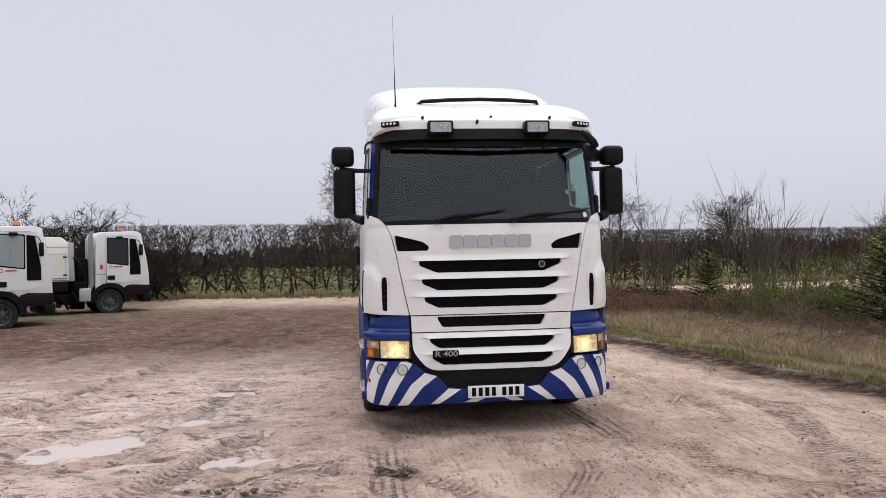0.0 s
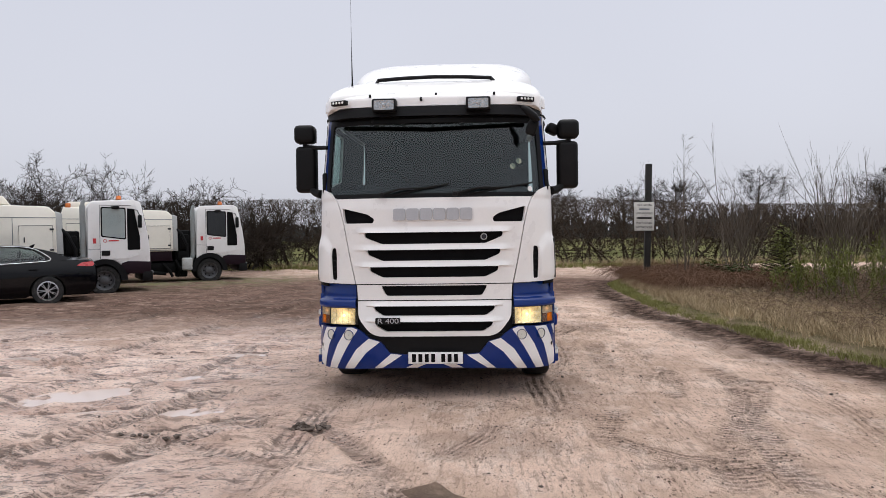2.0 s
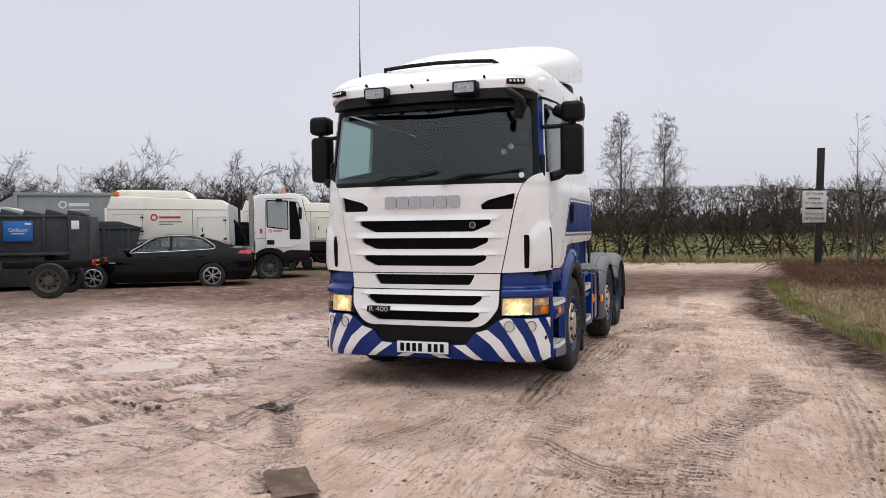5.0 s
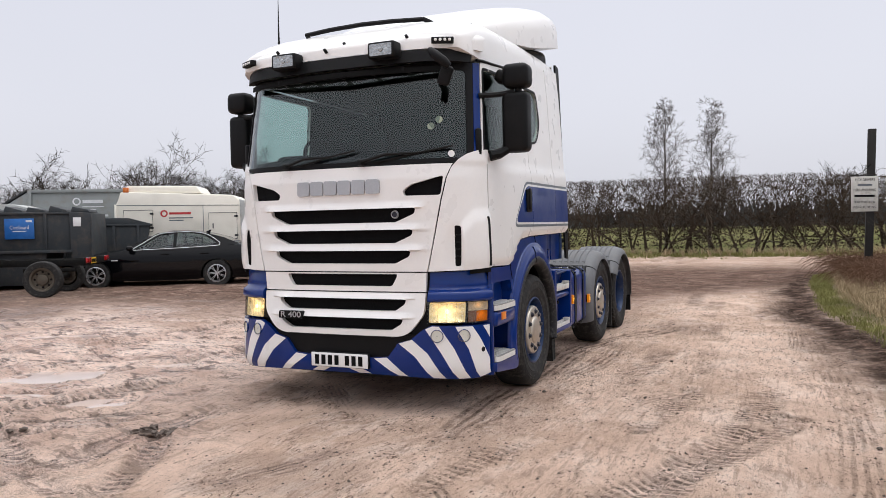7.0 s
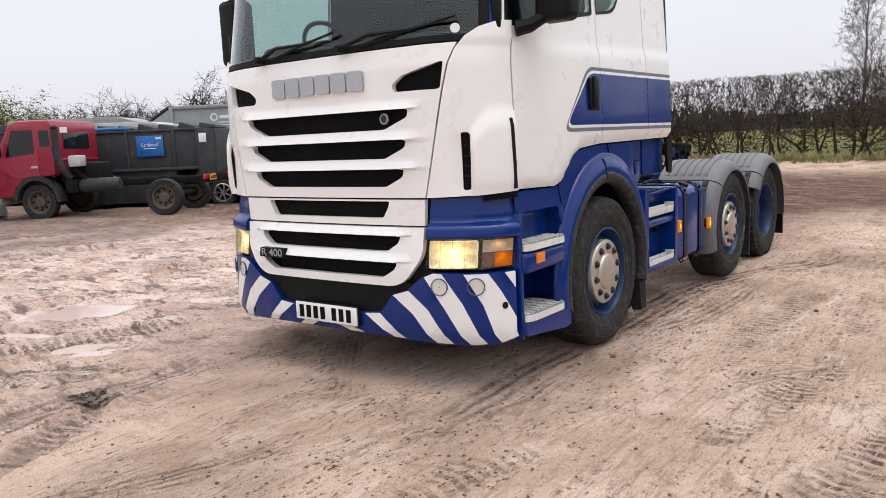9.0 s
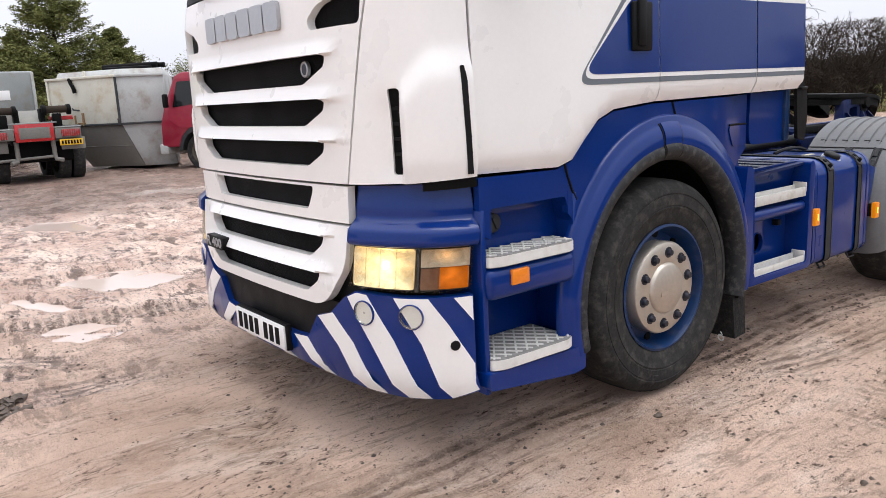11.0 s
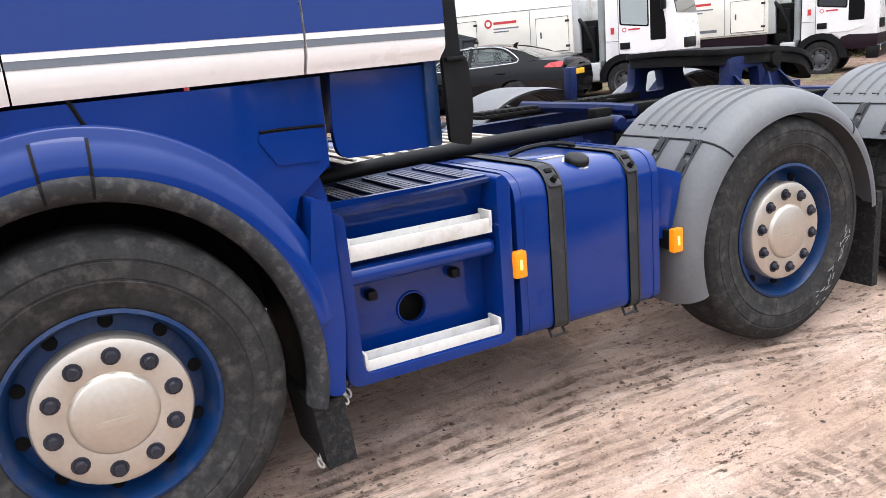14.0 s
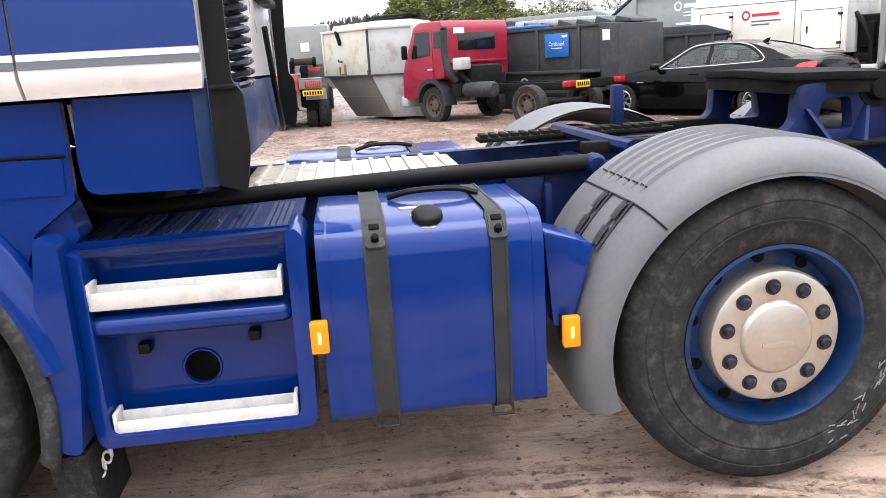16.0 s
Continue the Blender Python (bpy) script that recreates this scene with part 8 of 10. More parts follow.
        part("tail_lamp", plate(round_poly([(4.50, 0.92), (4.86, 0.90), (4.90, 0.97), (4.86, 1.02), (4.62, 1.0)], 0.03), lambda u, z, e, sg=sg: (L - u, 0.93 + sg * (half(u, z) + 0.012 - e), z), 0.03, (), (0.06, 0.05)), "redlens", v, "red tail lamp")
        part("headlamp", plate(round_poly([(0.10, 0.64), (0.25, 0.70), (0.52, 0.74), (0.50, 0.66), (0.2, 0.58)], 0.02), lambda u, z, e, sg=sg: (L - u, 0.93 + sg * (half(u, z) + 0.008 - e), z), 0.02, (), (0.06, 0.05)), "reflector", v)
        part("sill_trim", rbox((L - 2.42, 0.93 + sg * 0.885, 0.27), (1.9, 0.02, 0.03), 0.006), "alloy", v)
        for u in (0.96, 3.87):
            small_wheel(v, L - u, 0.93 + sg * 0.80, 0.345, 0.345, 0.24, sg, "alloy", 7)
            part("arch_liner", rbox((L - u, 0.93 + sg * 0.6, 0.45), (0.72, 0.3, 0.5), 0.1), "ink", v)
    part("number_plate", rbox((-0.0, 0.93, 0.78), (0.012, 0.52, 0.11), 0.002), "plateyellow", v)
    part("under_body", rbox((L / 2, 0.93, 0.36), (4.6, 1.5, 0.28), 0.05), "ink", v)
    part("interior", rbox((L - 2.8, 0.93, 0.85), (2.2, 1.3, 0.3), 0.1), "cabin", v)
    for x in (2.2, 3.1):
        for y in (0.55, 1.31):
            part("headrest", rbox((L - x - 0.2, y, 1.15), (0.1, 0.26, 0.3), 0.05), "seat", v)
    part("roof_fin", prism([(L - 3.60, 1.37), (L - 3.50, 1.40), (L - 3.60, 1.45), (L - 3.64, 1.45)], 0.915, 0.945), "carpaint", v)
    return v


def chassis_cab(m):
    """Red cab on a bare ladder frame, nose to +x."""
    v = thing("chassis_cab_lorry", "faded red cab on a bare rusty chassis", "lorry", m)
    W = 1.95
    cabp = [(-0.46, 0.98), (-0.48, 2.02), (-0.42, 2.16), (0.30, 2.16), (0.50, 2.08), (0.86, 1.38), (0.98, 1.05), (1.0, 0.52), (0.52, 0.52), (0.46, 0.72), (0.24, 0.92), (-0.24, 0.95)]
    part("cab", prism(cabp, 0.0, W, 0.04), "red", v, "faded red cab")
    d = part("door", sheet(round_poly([(-0.12, 0.95), (0.46, 0.95), (0.72, 1.12), (0.74, 1.36), (0.48, 2.02), (-0.12, 2.02)], 0.04), -0.012, 0.012), "red", v)
    part("door_window", sheet(round_poly([(-0.05, 1.46), (0.60, 1.40), (0.42, 1.96), (-0.05, 1.96)], 0.04), -0.018, 0.008), "darkpane", d)
    part("door_handle", rbox((-0.02, -0.02, 1.16), (0.16, 0.02, 0.05), 0.01), "chrome", d)
    part("rear_quarter_window", sheet(round_poly([(-0.40, 1.60), (-0.18, 1.60), (-0.18, 1.94), (-0.40, 1.94)], 0.03), -0.01, 0.01), "darkpane", v)
    part("windscreen", prism([(0.54, 2.00), (0.855, 1.40), (0.875, 1.40), (0.56, 2.00)], 0.1, W - 0.1), "darkpane", v)
    part("back_window", rbox((-0.478, W / 2, 1.72), (0.02, 1.1, 0.36), 0.006), "darkpane", v)
    part("back_rail", rbox((-0.50, W / 2, 1.30), (0.04, W - 0.2, 0.05), 0.01), "red", v)
    part("engine", join(rbox((-0.55, W / 2, 0.80), (0.9, 0.8, 0.5), 0.1), rbox((-0.62, 0.35, 0.95), (0.35, 0.3, 0.3), 0.06)), "grease", v)
    part("bumper", rbox((0.97, W / 2, 0.48), (0.24, W, 0.24), 0.04), "skippale", v)
    part("headlamp", rbox((1.0, 0.25, 0.82), (0.04, 0.3, 0.16), 0.02), "reflector", v)
    part("snorkel", tube(smooth_path([(-0.54, -0.02, 2.0), (-0.56, -0.04, 1.9), (-0.56, -0.04, 1.4), (-0.66, -0.02, 1.1), (-0.74, 0.1, 0.9)], 5), 0.075, 10), "trimgrey", v, "grey air intake pipe")
    arch = [(0.52 * math.cos(t), 0.40 + 0.58 * math.sin(t)) for t in np.linspace(math.pi, 0.1, 14)] + [(0.44 * math.cos(t), 0.40 + 0.48 * math.sin(t)) for t in np.linspace(0.1, math.pi, 14)]
    part("wheel_arch", sheet(arch, -0.03, 0.3), "trimgrey", v)
    part("battery_box", rbox((-0.92, 0.1, 1.26), (0.26, 0.3, 0.24), 0.03), "skippale", v, "white plastic box behind the cab")
    part("gearbox", join(rbox((-0.95, 0.6, 0.95), (0.7, 0.7, 0.55), 0.08), tube([(-0.7, 0.2, 1.2), (-0.9, 0.15, 1.0), (-1.1, 0.2, 0.8)], 0.05, 8), rbox((-0.75, 0.18, 0.72), (0.3, 0.24, 0.3), 0.05)), "grease", v)
    part("air_tank", lathe([(0, -0.45), (0.13, -0.43), (0.16, -0.38), (0.16, 0.38), (0.13, 0.43), (0, 0.45)], 20, pose(-1.35, 0.2, 0.72, 0, 90, 0)), "trimgrey", v, "round grey air tank")
    for sg, y in ((-1, 0.62), (1, 1.33)):
        part("frame_rail", rbox((-1.95, y, 0.74), (3.4, 0.07, 0.15), 0.008), "grease", v, "dirty chassis rail")
    for x in (-1.7, -2.4, -3.1, -3.6):
        part("cross_member", rbox((x, W / 2, 0.74), (0.09, 0.72, 0.12), 0.008), "grease", v)
    part("spring", rbox((-2.78, 0.58, 0.58), (1.1, 0.07, 0.09), 0.02), "grease", v)
    part("tail_bar", rbox((-3.66, W / 2, 0.78), (0.06, 1.7, 0.16), 0.01), "grease", v)
    for y in (0.22, W - 0.22):
        part("tail_lamp", rbox((-3.70, y, 0.80), (0.04, 0.34, 0.11), 0.012), "redlens", v, "red tail lamp")
    part("number_plate", rbox((-3.70, 0.62, 0.78), (0.012, 0.40, 0.13), 0.002), "plateyellow", v, "yellow plate with dark bars")
    for k in range(6):
        part("plate_bar", rbox((-3.709, 0.47 + k * 0.06, 0.78), (0.004, 0.038, 0.075), 0.0), "ink", v)
    for sg, y in ((-1, 0.14), (1, W - 0.14)):
        small_wheel(v, 0.0, y, 0.40, 0.40, 0.22, sg, "rust")
        small_wheel(v, -2.78, y, 0.40, 0.40, 0.24, sg, "rust")
    part("axle", rod((-2.78, 0.1, 0.40), (-2.78, W - 0.1, 0.40), 0.07), "grease", v)
    part("mirror", rbox((0.66, -0.16, 1.55), (0.08, 0.14, 0.3), 0.03), "black", v)
    part("worn_sign", rbox((-0.492, 0.45, 1.95), (0.01, 0.3, 0.12), 0.0), "plate", v)
    return v


def ribbed_box(name, parent, x0, x1, z0, z1, w0, w1, mtl, ribs=4, slope=(0, 0), rim=0.06):
    """A steel container with ribs and a top rim; slope shifts the two lower ends inward."""
    poly = [(x0 + slope[0], z0), (x0, z1), (x1, z1), (x1 - slope[1], z0)]
    b = part(name, prism(poly, w0, w1, 0.012), mtl, parent)
    for k in range(ribs):
        x = x0 + (k + 0.5) * (x1 - x0) / ribs
        part("rib", rbox((x, w0 - 0.02, (z0 + z1) / 2), (0.07, 0.06, z1 - z0 - 0.04), 0.008), mtl, b)
    part("rim", rbox(((x0 + x1) / 2, (w0 + w1) / 2, z1), (x1 - x0 + 0.08, w1 - w0 + 0.08, rim), 0.012), mtl, b)
    return b


def cardboard_skip(m):
    v = thing("front_loader_skip", "dark grey steel waste container with a blue sign", "skip", m, "skips in the yard")
    ribbed_box("upper_body", v, -2.3, 1.15, 0.98, 1.92, 0.0, 1.7, "skipdark", 3)
    part("lower_body", prism([(-2.1, 0.16), (-2.3, 0.98), (0.6, 0.98), (0.35, 0.16)], 0.02, 1.6, 0.012), "skipdark", v)
    part("ledge", rbox((-0.58, -0.04, 0.98), (3.5, 0.10, 0.07), 0.01), "skipdark", v)
    part("end_block", prism([(1.15, 0.55), (1.12, 1.95), (1.62, 1.92), (1.66, 0.62)], -0.05, 1.6, 0.015), "skipdark", v)
    sg = part("sign", rbox((0.0, -0.062, 1.55), (0.66, 0.012, 0.50), 0.004), "signblue", v, "blue printed sign")
    words("Cardboard", 0.13, pose(0.0, -0.071, 1.58, 90, 0, 0), "logo_white", sg, width=0.42)
    part("text_bar", rbox((0.0, -0.0695, 1.49), (0.3, 0.003, 0.02), 0.0), "logo_white", sg)
    part("logo_bar", rbox((0.22, -0.0695, 1.735), (0.14, 0.003, 0.05), 0.0), "logo_white", sg)
    part("notice", rbox((1.30, -0.056, 1.70), (0.18, 0.012, 0.22), 0.002), "plate", v, "small white notice")
    part("oval_sticker", lathe([(0, 0.003), (0.12, 0.003), (0.12, 0)], 20, pose(-1.75, -0.002, 1.62, 90, 0, 0) @ Matrix.Diagonal((1, 0.7, 1, 1))), "plate", v)
    part("logo_disc", lathe([(0.085, 0.0), (0.086, 0.004), (0.13, 0.004), (0.131, 0.0)], 24, pose(-1.02, 0.012, 0.74, 90, 0, 0)), "logo_white", v)
    part("logo_bar", rbox((-0.46, 0.014, 0.735), (0.72, 0.006, 0.12), 0.0), "logo_white", v)
    part("latch", rod((1.62, -0.06, 0.7), (1.62, -0.06, 1.8), 0.02), "skipdark", v)
    for k in range(7):
        x = -2.15 + k * 0.52
        part("lid_fold", prism([(x, 1.96), (x + 0.05, 2.10 + 0.03 * (k % 2)), (x + 0.42, 2.02), (x + 0.46, 1.96)], 0.7, 1.7, 0.012), "skipdark", v)
    part("tarp", rbox((-1.4, 0.35, 2.0), (1.4, 0.5, 0.07), 0.03), "signblue", v)
    return v


def compactor(m):
    v = thing("compactor_container", "grey steel compactor container with white lettering bars", "skip", m, "skips in the yard")
    part("body", prism([(-2.9, 1.75), (-1.35, 2.72), (1.55, 2.74), (1.55, 0.2), (-2.6, 0.2)], 0.0, 2.2, 0.015), "skipgrey", v)
    for x in (-1.30, 1.50):
        part("rib", rbox((x, -0.03, 1.5), (0.10, 0.08, 2.45), 0.01), "skipgrey", v)
    part("top_rail", rbox((0.1, 0.0, 2.72), (2.95, 0.12, 0.10), 0.015), "skipgrey", v)
    for k in range(5):
        part("lid_slat", prism([(-2.9 + k * 0.31, 1.78 + k * 0.195), (-2.62 + k * 0.31, 1.96 + k * 0.195), (-2.62 + k * 0.31, 2.02 + k * 0.195), (-2.9 + k * 0.31, 1.85 + k * 0.195)], -0.02, 2.2, 0.006), "skipdark", v)
    part("logo_disc", lathe([(0.075, 0.0), (0.076, 0.004), (0.12, 0.004), (0.121, 0.0)], 24, pose(0.0, -0.003, 2.40, 90, 0, 0)), "logo_white", v)
    part("logo_bar", rbox((0.46, -0.003, 2.40), (0.58, 0.005, 0.10), 0.0), "logo_white", v)
    for zz, ww in ((2.24, 0.62), (2.16, 0.4)):
        part("text_bar", rbox((0.15 + ww / 2, -0.003, zz), (ww, 0.005, 0.03), 0.0), "logo_white", v)
    part("text_bar", rbox((0.42, -0.003, 1.97), (0.95, 0.005, 0.06), 0.0), "logo_white", v)
    return v


def low_skip(m, label, mtl, L=2.6, h=1.45, w=1.6, slopes=(0.35, 0.35)):
    v = thing("waste_skip", label, "skip", m, "skips in the yard")
    ribbed_box("body", v, -L / 2, L / 2, 0.12, h, 0.0, w, mtl, 4, slopes)
    part("lid", prism([(-L / 2, h + 0.03), (-L / 2 + 0.1, h + 0.22), (L / 2 - 0.6, h + 0.20), (L / 2, h + 0.03)], 0.05, w - 0.05, 0.015), mtl, v)
    return v


def frustum(low, z0, high, z1, r=0.012):
    """A solid between the plan outlines low at z0 and high at z1, edges rounded by r."""
    b = bmesh.new()
    a = [b.verts.new((u, v, z0)) for u, v in low]
    c = [b.verts.new((u, v, z1)) for u, v in high]
    b.faces.new(a[::-1])
    b.faces.new(c)
    for k in range(len(a)):
        j = (k + 1) % len(a)
        b.faces.new((a[k], a[j], c[j], c[k]))
    bmesh.ops.recalc_face_normals(b, faces=b.faces)
    bmesh.ops.bevel(b, geom=list(b.edges), offset=r, segments=2, profile=0.5, affect="EDGES")
    return b


def pale_skip(m):
    """A bent-fronted container over a tapering hopper; the front corner stands at the origin."""
    v = thing("hooklift_container", "pale weathered steel container over a dark tapering hopper", "skip", m, "skips in the yard")
    A, B, C, D, E = (-2.06, 0.0), (0.0, 0.0), (0.74, 0.71), (-0.35, 2.3), (-2.06, 1.6)
    part("upper_side", frustum([A, B, (-0.3, 1.9), E], 1.12, [A, B, (-0.3, 1.9), E], 2.20), "skipcream", v, "cream-white upper side with rust runs")
    part("upper_end", frustum([(0.004, 0.006), C, D, (-0.29, 1.9)], 1.12, [(0.004, 0.006), C, D, (-0.29, 1.9)], 2.20), "skippale", v)
    part("hopper_side", frustum([(-1.42, 0.42), (0.14, 0.46), (-0.2, 1.7), (-1.5, 1.5)], 0.13, [(-1.98, 0.03), (-0.01, 0.03), (-0.3, 1.8), (-1.98, 1.55)], 1.11), "skipdirty", v, "dark stained hopper side")
    part("hopper_end", frustum([(0.15, 0.465), (0.68, 0.95), (-0.2, 2.1), (-0.19, 1.7)], 0.13, [(0.0, 0.036), (0.71, 0.73), (-0.34, 2.2), (-0.29, 1.8)], 1.11), "skippale", v)
    part("weld_seam", rod((-1.66, 0.215, 0.62), (0.06, 0.245, 0.62), 0.012), "skipdirty", v)
    part("mid_rail", rbox((-1.03, -0.012, 1.125), (2.06, 0.05, 0.045), 0.008), "skipdark", v)
    part("mid_rail", rbox((0.37, 0.345, 1.125), (1.03, 0.05, 0.045), 0.008, rot=(0, 0, 43.8)), "skipdark", v)
    part("top_rail", rbox((-1.03, -0.012, 2.19), (2.1, 0.06, 0.06), 0.01), "skipcream", v)
    part("top_rail", rbox((0.37, 0.345, 2.19), (1.03, 0.06, 0.06), 0.01, rot=(0, 0, 43.8)), "skippale", v)
    part("corner_post", rod((0.0, -0.01, 1.13), (0.0, -0.01, 2.19), 0.028, n=10), "skipdark", v)
    part("end_post", rbox((-2.03, -0.012, 1.66), (0.06, 0.05, 1.03), 0.008), "skipcream", v)
    part("door_hinge", rbox((0.0, -0.035, 1.17), (0.06, 0.05, 0.16), 0.01), "skipdark", v)
    part("lid", frustum([(-2.0, 0.22), (-0.1, 0.22), (0.6, 0.9), (-0.3, 2.2), (-2.0, 1.55)], 2.20, [(-1.98, 0.3), (-0.12, 0.3), (0.5, 0.9), (-0.35, 2.1), (-1.98, 1.5)], 2.35), "skippale", v)
    part("lid_post", rbox((-1.12, 0.235, 2.27), (0.05, 0.05, 0.17), 0.006), "skipcream", v)
    part("hose", tube(smooth_path([(-1.32, -0.03, 2.18), (-1.27, -0.05, 2.09), (-1.20, -0.05, 1.96), (-1.19, -0.04, 1.86)], 4), 0.045, 8), "ink", v)
    part("tarp_roll", join(rod((-0.9, 0.62, 2.41), (0.35, 1.0, 2.43), 0.07, n=10), rod((-0.85, 0.78, 2.44), (0.4, 1.2, 2.43), 0.06, n=10), rod((-0.8, 0.5, 2.37), (0.3, 0.86, 2.38), 0.045, n=8)), "ink", v, "black rolled tarpaulin")
    part("handle", tube([(-1.36, -0.01, 1.52), (-1.28, -0.05, 1.48), (-1.12, -0.05, 1.47)], 0.018, 6), "skipdark", v)
    part("rust_latch", join(rbox((-1.06, -0.02, 1.26), (0.05, 0.04, 0.30), 0.008), rbox((-1.12, -0.022, 1.17), (0.2, 0.035, 0.035), 0.006), rbox((-1.3, -0.022, 1.26), (0.03, 0.03, 0.2), 0.006)), "ochrerust", v, "yellowed rusty latch")
    return v


def hooklift(m):
    """The tail of a parked hook-lift lorry, its back at x = 0 looking to +x."""
    v = thing("hooklift_lorry", "dirty hook-lift lorry with a red and grey tail board", "lorry", m)
    part("tail_board", rbox((0.0, 0.0, 1.06), (0.06, 0.72, 0.36), 0.01), "redlens", v, "red-framed grey tail board")
    part("board_panel", rbox((0.034, 0.0, 1.05), (0.01, 0.56, 0.22), 0.004), "skipdirty", v)
    part("board_top", rbox((-0.12, 0.0, 1.245), (0.30, 0.86, 0.025), 0.006), "skipgrey", v)
    for sg in (1, -1):
        part("rear_light_bar", rbox((-0.03, sg * 0.62, 1.02), (0.10, 0.50, 0.20), 0.012), "skipdirty", v)
        part("tail_lamp", rbox((0.03, sg * 0.67, 1.02), (0.04, 0.36, 0.14), 0.01), "redlens", v, "ribbed red tail lamp")
        for k in range(9):
            part("lamp_guard", rbox((0.06, sg * 0.67 - 0.17 + k * 0.0425, 1.02), (0.012, 0.007, 0.16), 0.0), "skipdirty", v)
        part("lamp_shelf", rbox((-0.16, sg * 0.62, 1.14), (0.36, 0.54, 0.025), 0.006), "skipgrey", v)
        part("roller", rod((-0.25, sg * 0.30, 1.50), (-0.25, sg * 0.72, 1.50), 0.075, n=18), "bark", v, "rusty roller")
        for dy in (0.27, 0.74):
            part("roller_end", lathe([(0, -0.04), (0.10, -0.04), (0.11, -0.02), (0.11, 0.02), (0.10, 0.04), (0, 0.04)], 18, pose(-0.25, sg * dy, 1.49, 90, 0, 0)), "ink", v)
        part("roller_arm", join(rbox((-0.35, sg * 0.24, 1.36), (0.22, 0.10, 0.34), 0.03), rbox((-0.25, sg * 0.5, 1.29), (0.16, 0.16, 0.26), 0.02)), "ink", v)
        part("red_bar", rbox((-0.45, sg * 0.62, 1.32), (0.06, 0.46, 0.085), 0.01), "redlens", v)
        part("rail", rbox((-4.4, sg * 0.36, 0.95), (8.4, 0.1, 0.26), 0.01), "grease", v)
        part("stabiliser", tube([(-0.1, sg * 0.34, 0.9), (-0.1, sg * 0.34, 0.58), (-0.08, sg * 0.36, 0.50), (-0.03, sg * 0.48, 0.47)], 0.045, 8), "skipdirty", v)
        part("hanger", rbox((-0.12, sg * 0.72, 0.80), (0.05, 0.46, 0.24), 0.008), "skipdirty", v)
        for dx in (-0.85, -2.15, -7.6):
            for dy in (0.58, 0.86):
                small_wheel(v, dx, sg * dy, 0.50, 0.50, 0.25, sg, "skipdark")
    part("cross_tube", rod((-0.1, -0.85, 0.52), (-0.1, 0.3, 0.56), 0.03), "skipdirty", v)
    part("number_plate", rbox((0.02, 0.66, 0.83), (0.012, 0.44, 0.12), 0.002), "plateyellow", v, "yellow plate with dark bars")
    for k in range(7):
        part("plate_bar", rbox((0.03, 0.49 + k * 0.057, 0.83), (0.004, 0.035, 0.075), 0.0), "ink", v)
    part("hook_frame", prism([(-7.6, 1.09), (-7.6, 1.40), (-0.7, 1.50), (-0.3, 1.24), (-0.3, 1.09)], -0.24, 0.24, 0.01), "skipdirty", v)
    part("under_gear", rbox((-1.5, 0, 0.66), (2.4, 1.5, 0.42), 0.04), "ink", v)
    tank = part("steel_tank", prism([(-6.9, 1.42), (-6.9, 2.5), (-5.05, 2.52), (-5.05, 1.42)], -0.14, 1.08, 0.05, 3), "skipgrey", v, "grey steel box with a white notice")
    part("notice", rbox((-5.045, 0.36, 1.93), (0.012, 0.24, 0.24), 0.002), "plate", tank, "small white notice")
    part("corner_post", rbox((-5.03, 1.04, 1.97), (0.05, 0.07, 1.06), 0.008), "skippale", tank)
    part("cab", prism([(-9.0, 0.7), (-9.1, 1.6), (-8.8, 2.42), (-7.2, 2.42), (-7.2, 0.7)], -1.2, 1.2, 0.05), "skipgrey", v)
    return v


def yard_pose(x, y, deg, z=None):
    return pose(x, y, ground_z(x, y) if z is None else z, 0, 0, deg)


D = 31.0
sweeper(yard_pose(-10.03 - 0.02, 13.24 + 0.05, D, 0.03), "white road sweeper lorry with orange beacon beside a black car")
sweeper(yard_pose(-8.97 - 0.02, 18.38 + 0.05, 27.0, 0.06), "white road sweeper lorry parked in front of the bare hedge", "darkpane")
# the car faces the other way: its right side is seen
_cd = math.degrees(math.atan2(8.657 - 10.233, -12.345 + 9.854))
car = saloon(Matrix.Identity(4))
_h = Vector((math.cos(radians(_cd)), math.sin(radians(_cd)), 0))
_n = Vector((_h.y, -_h.x, 0))
_mid = Vector((-11.10, 9.445, 0.045))
# the car's local middle between the axles is x = 4.96 - 2.415; its left flank (y = 1.86) is the seen one
_left = Vector((-_h.y, _h.x, 0))
car.matrix_world = Matrix.Translation(_mid - _h * (4.96 - 2.415) - _left * 1.83) @ pose(0, 0, 0, 0, 0, _cd)
_rd = math.degrees(math.atan2(4.852 - 6.388, -13.719 + 11.41))
redl = chassis_cab(Matrix.Identity(4))


def flip_side(root):
    """Mirror a vehicle's parts so that the detailed flank is its left one."""
    for o in root.children_recursive:
        o.data.transform(Matrix.Diagonal((1, -1, 1, 1)))
        o.data.flip_normals()


flip_side(redl)
redl.matrix_world = Matrix.Translation((-13.72, 4.85, 0.075)) @ pose(0, 0, 0, 0, 0, _rd)
cardboard_skip(yard_pose(-13.73, 7.72, 36, 0.05))
compactor(yard_pose(-16.25, 11.57, 33, 0.02))
low_skip(yard_pose(-14.2, 10.6, 34), "low dark grey waste skip with a sloping lid", "skipdark", 2.6, 1.55)
low_skip(yard_pose(-16.3, 8.4, 36), "pale grey open-topped waste skip", "skippale", 3.0, 1.95, 1.6)
low_skip(yard_pose(-18.4, 6.9, 36), "dark grey waste skip with folded lids", "skipdark", 3.2, 2.0, 1.8)
low_skip(yard_pose(-21.0, 9.6, 36), "grey waste skip standing behind others", "skipgrey", 4.2, 2.25, 1.8)
pale_skip(yard_pose(-15.1, 3.6, 31, 0.05))
hooklift(yard_pose(-14.05, 1.63, 0, 0.06))


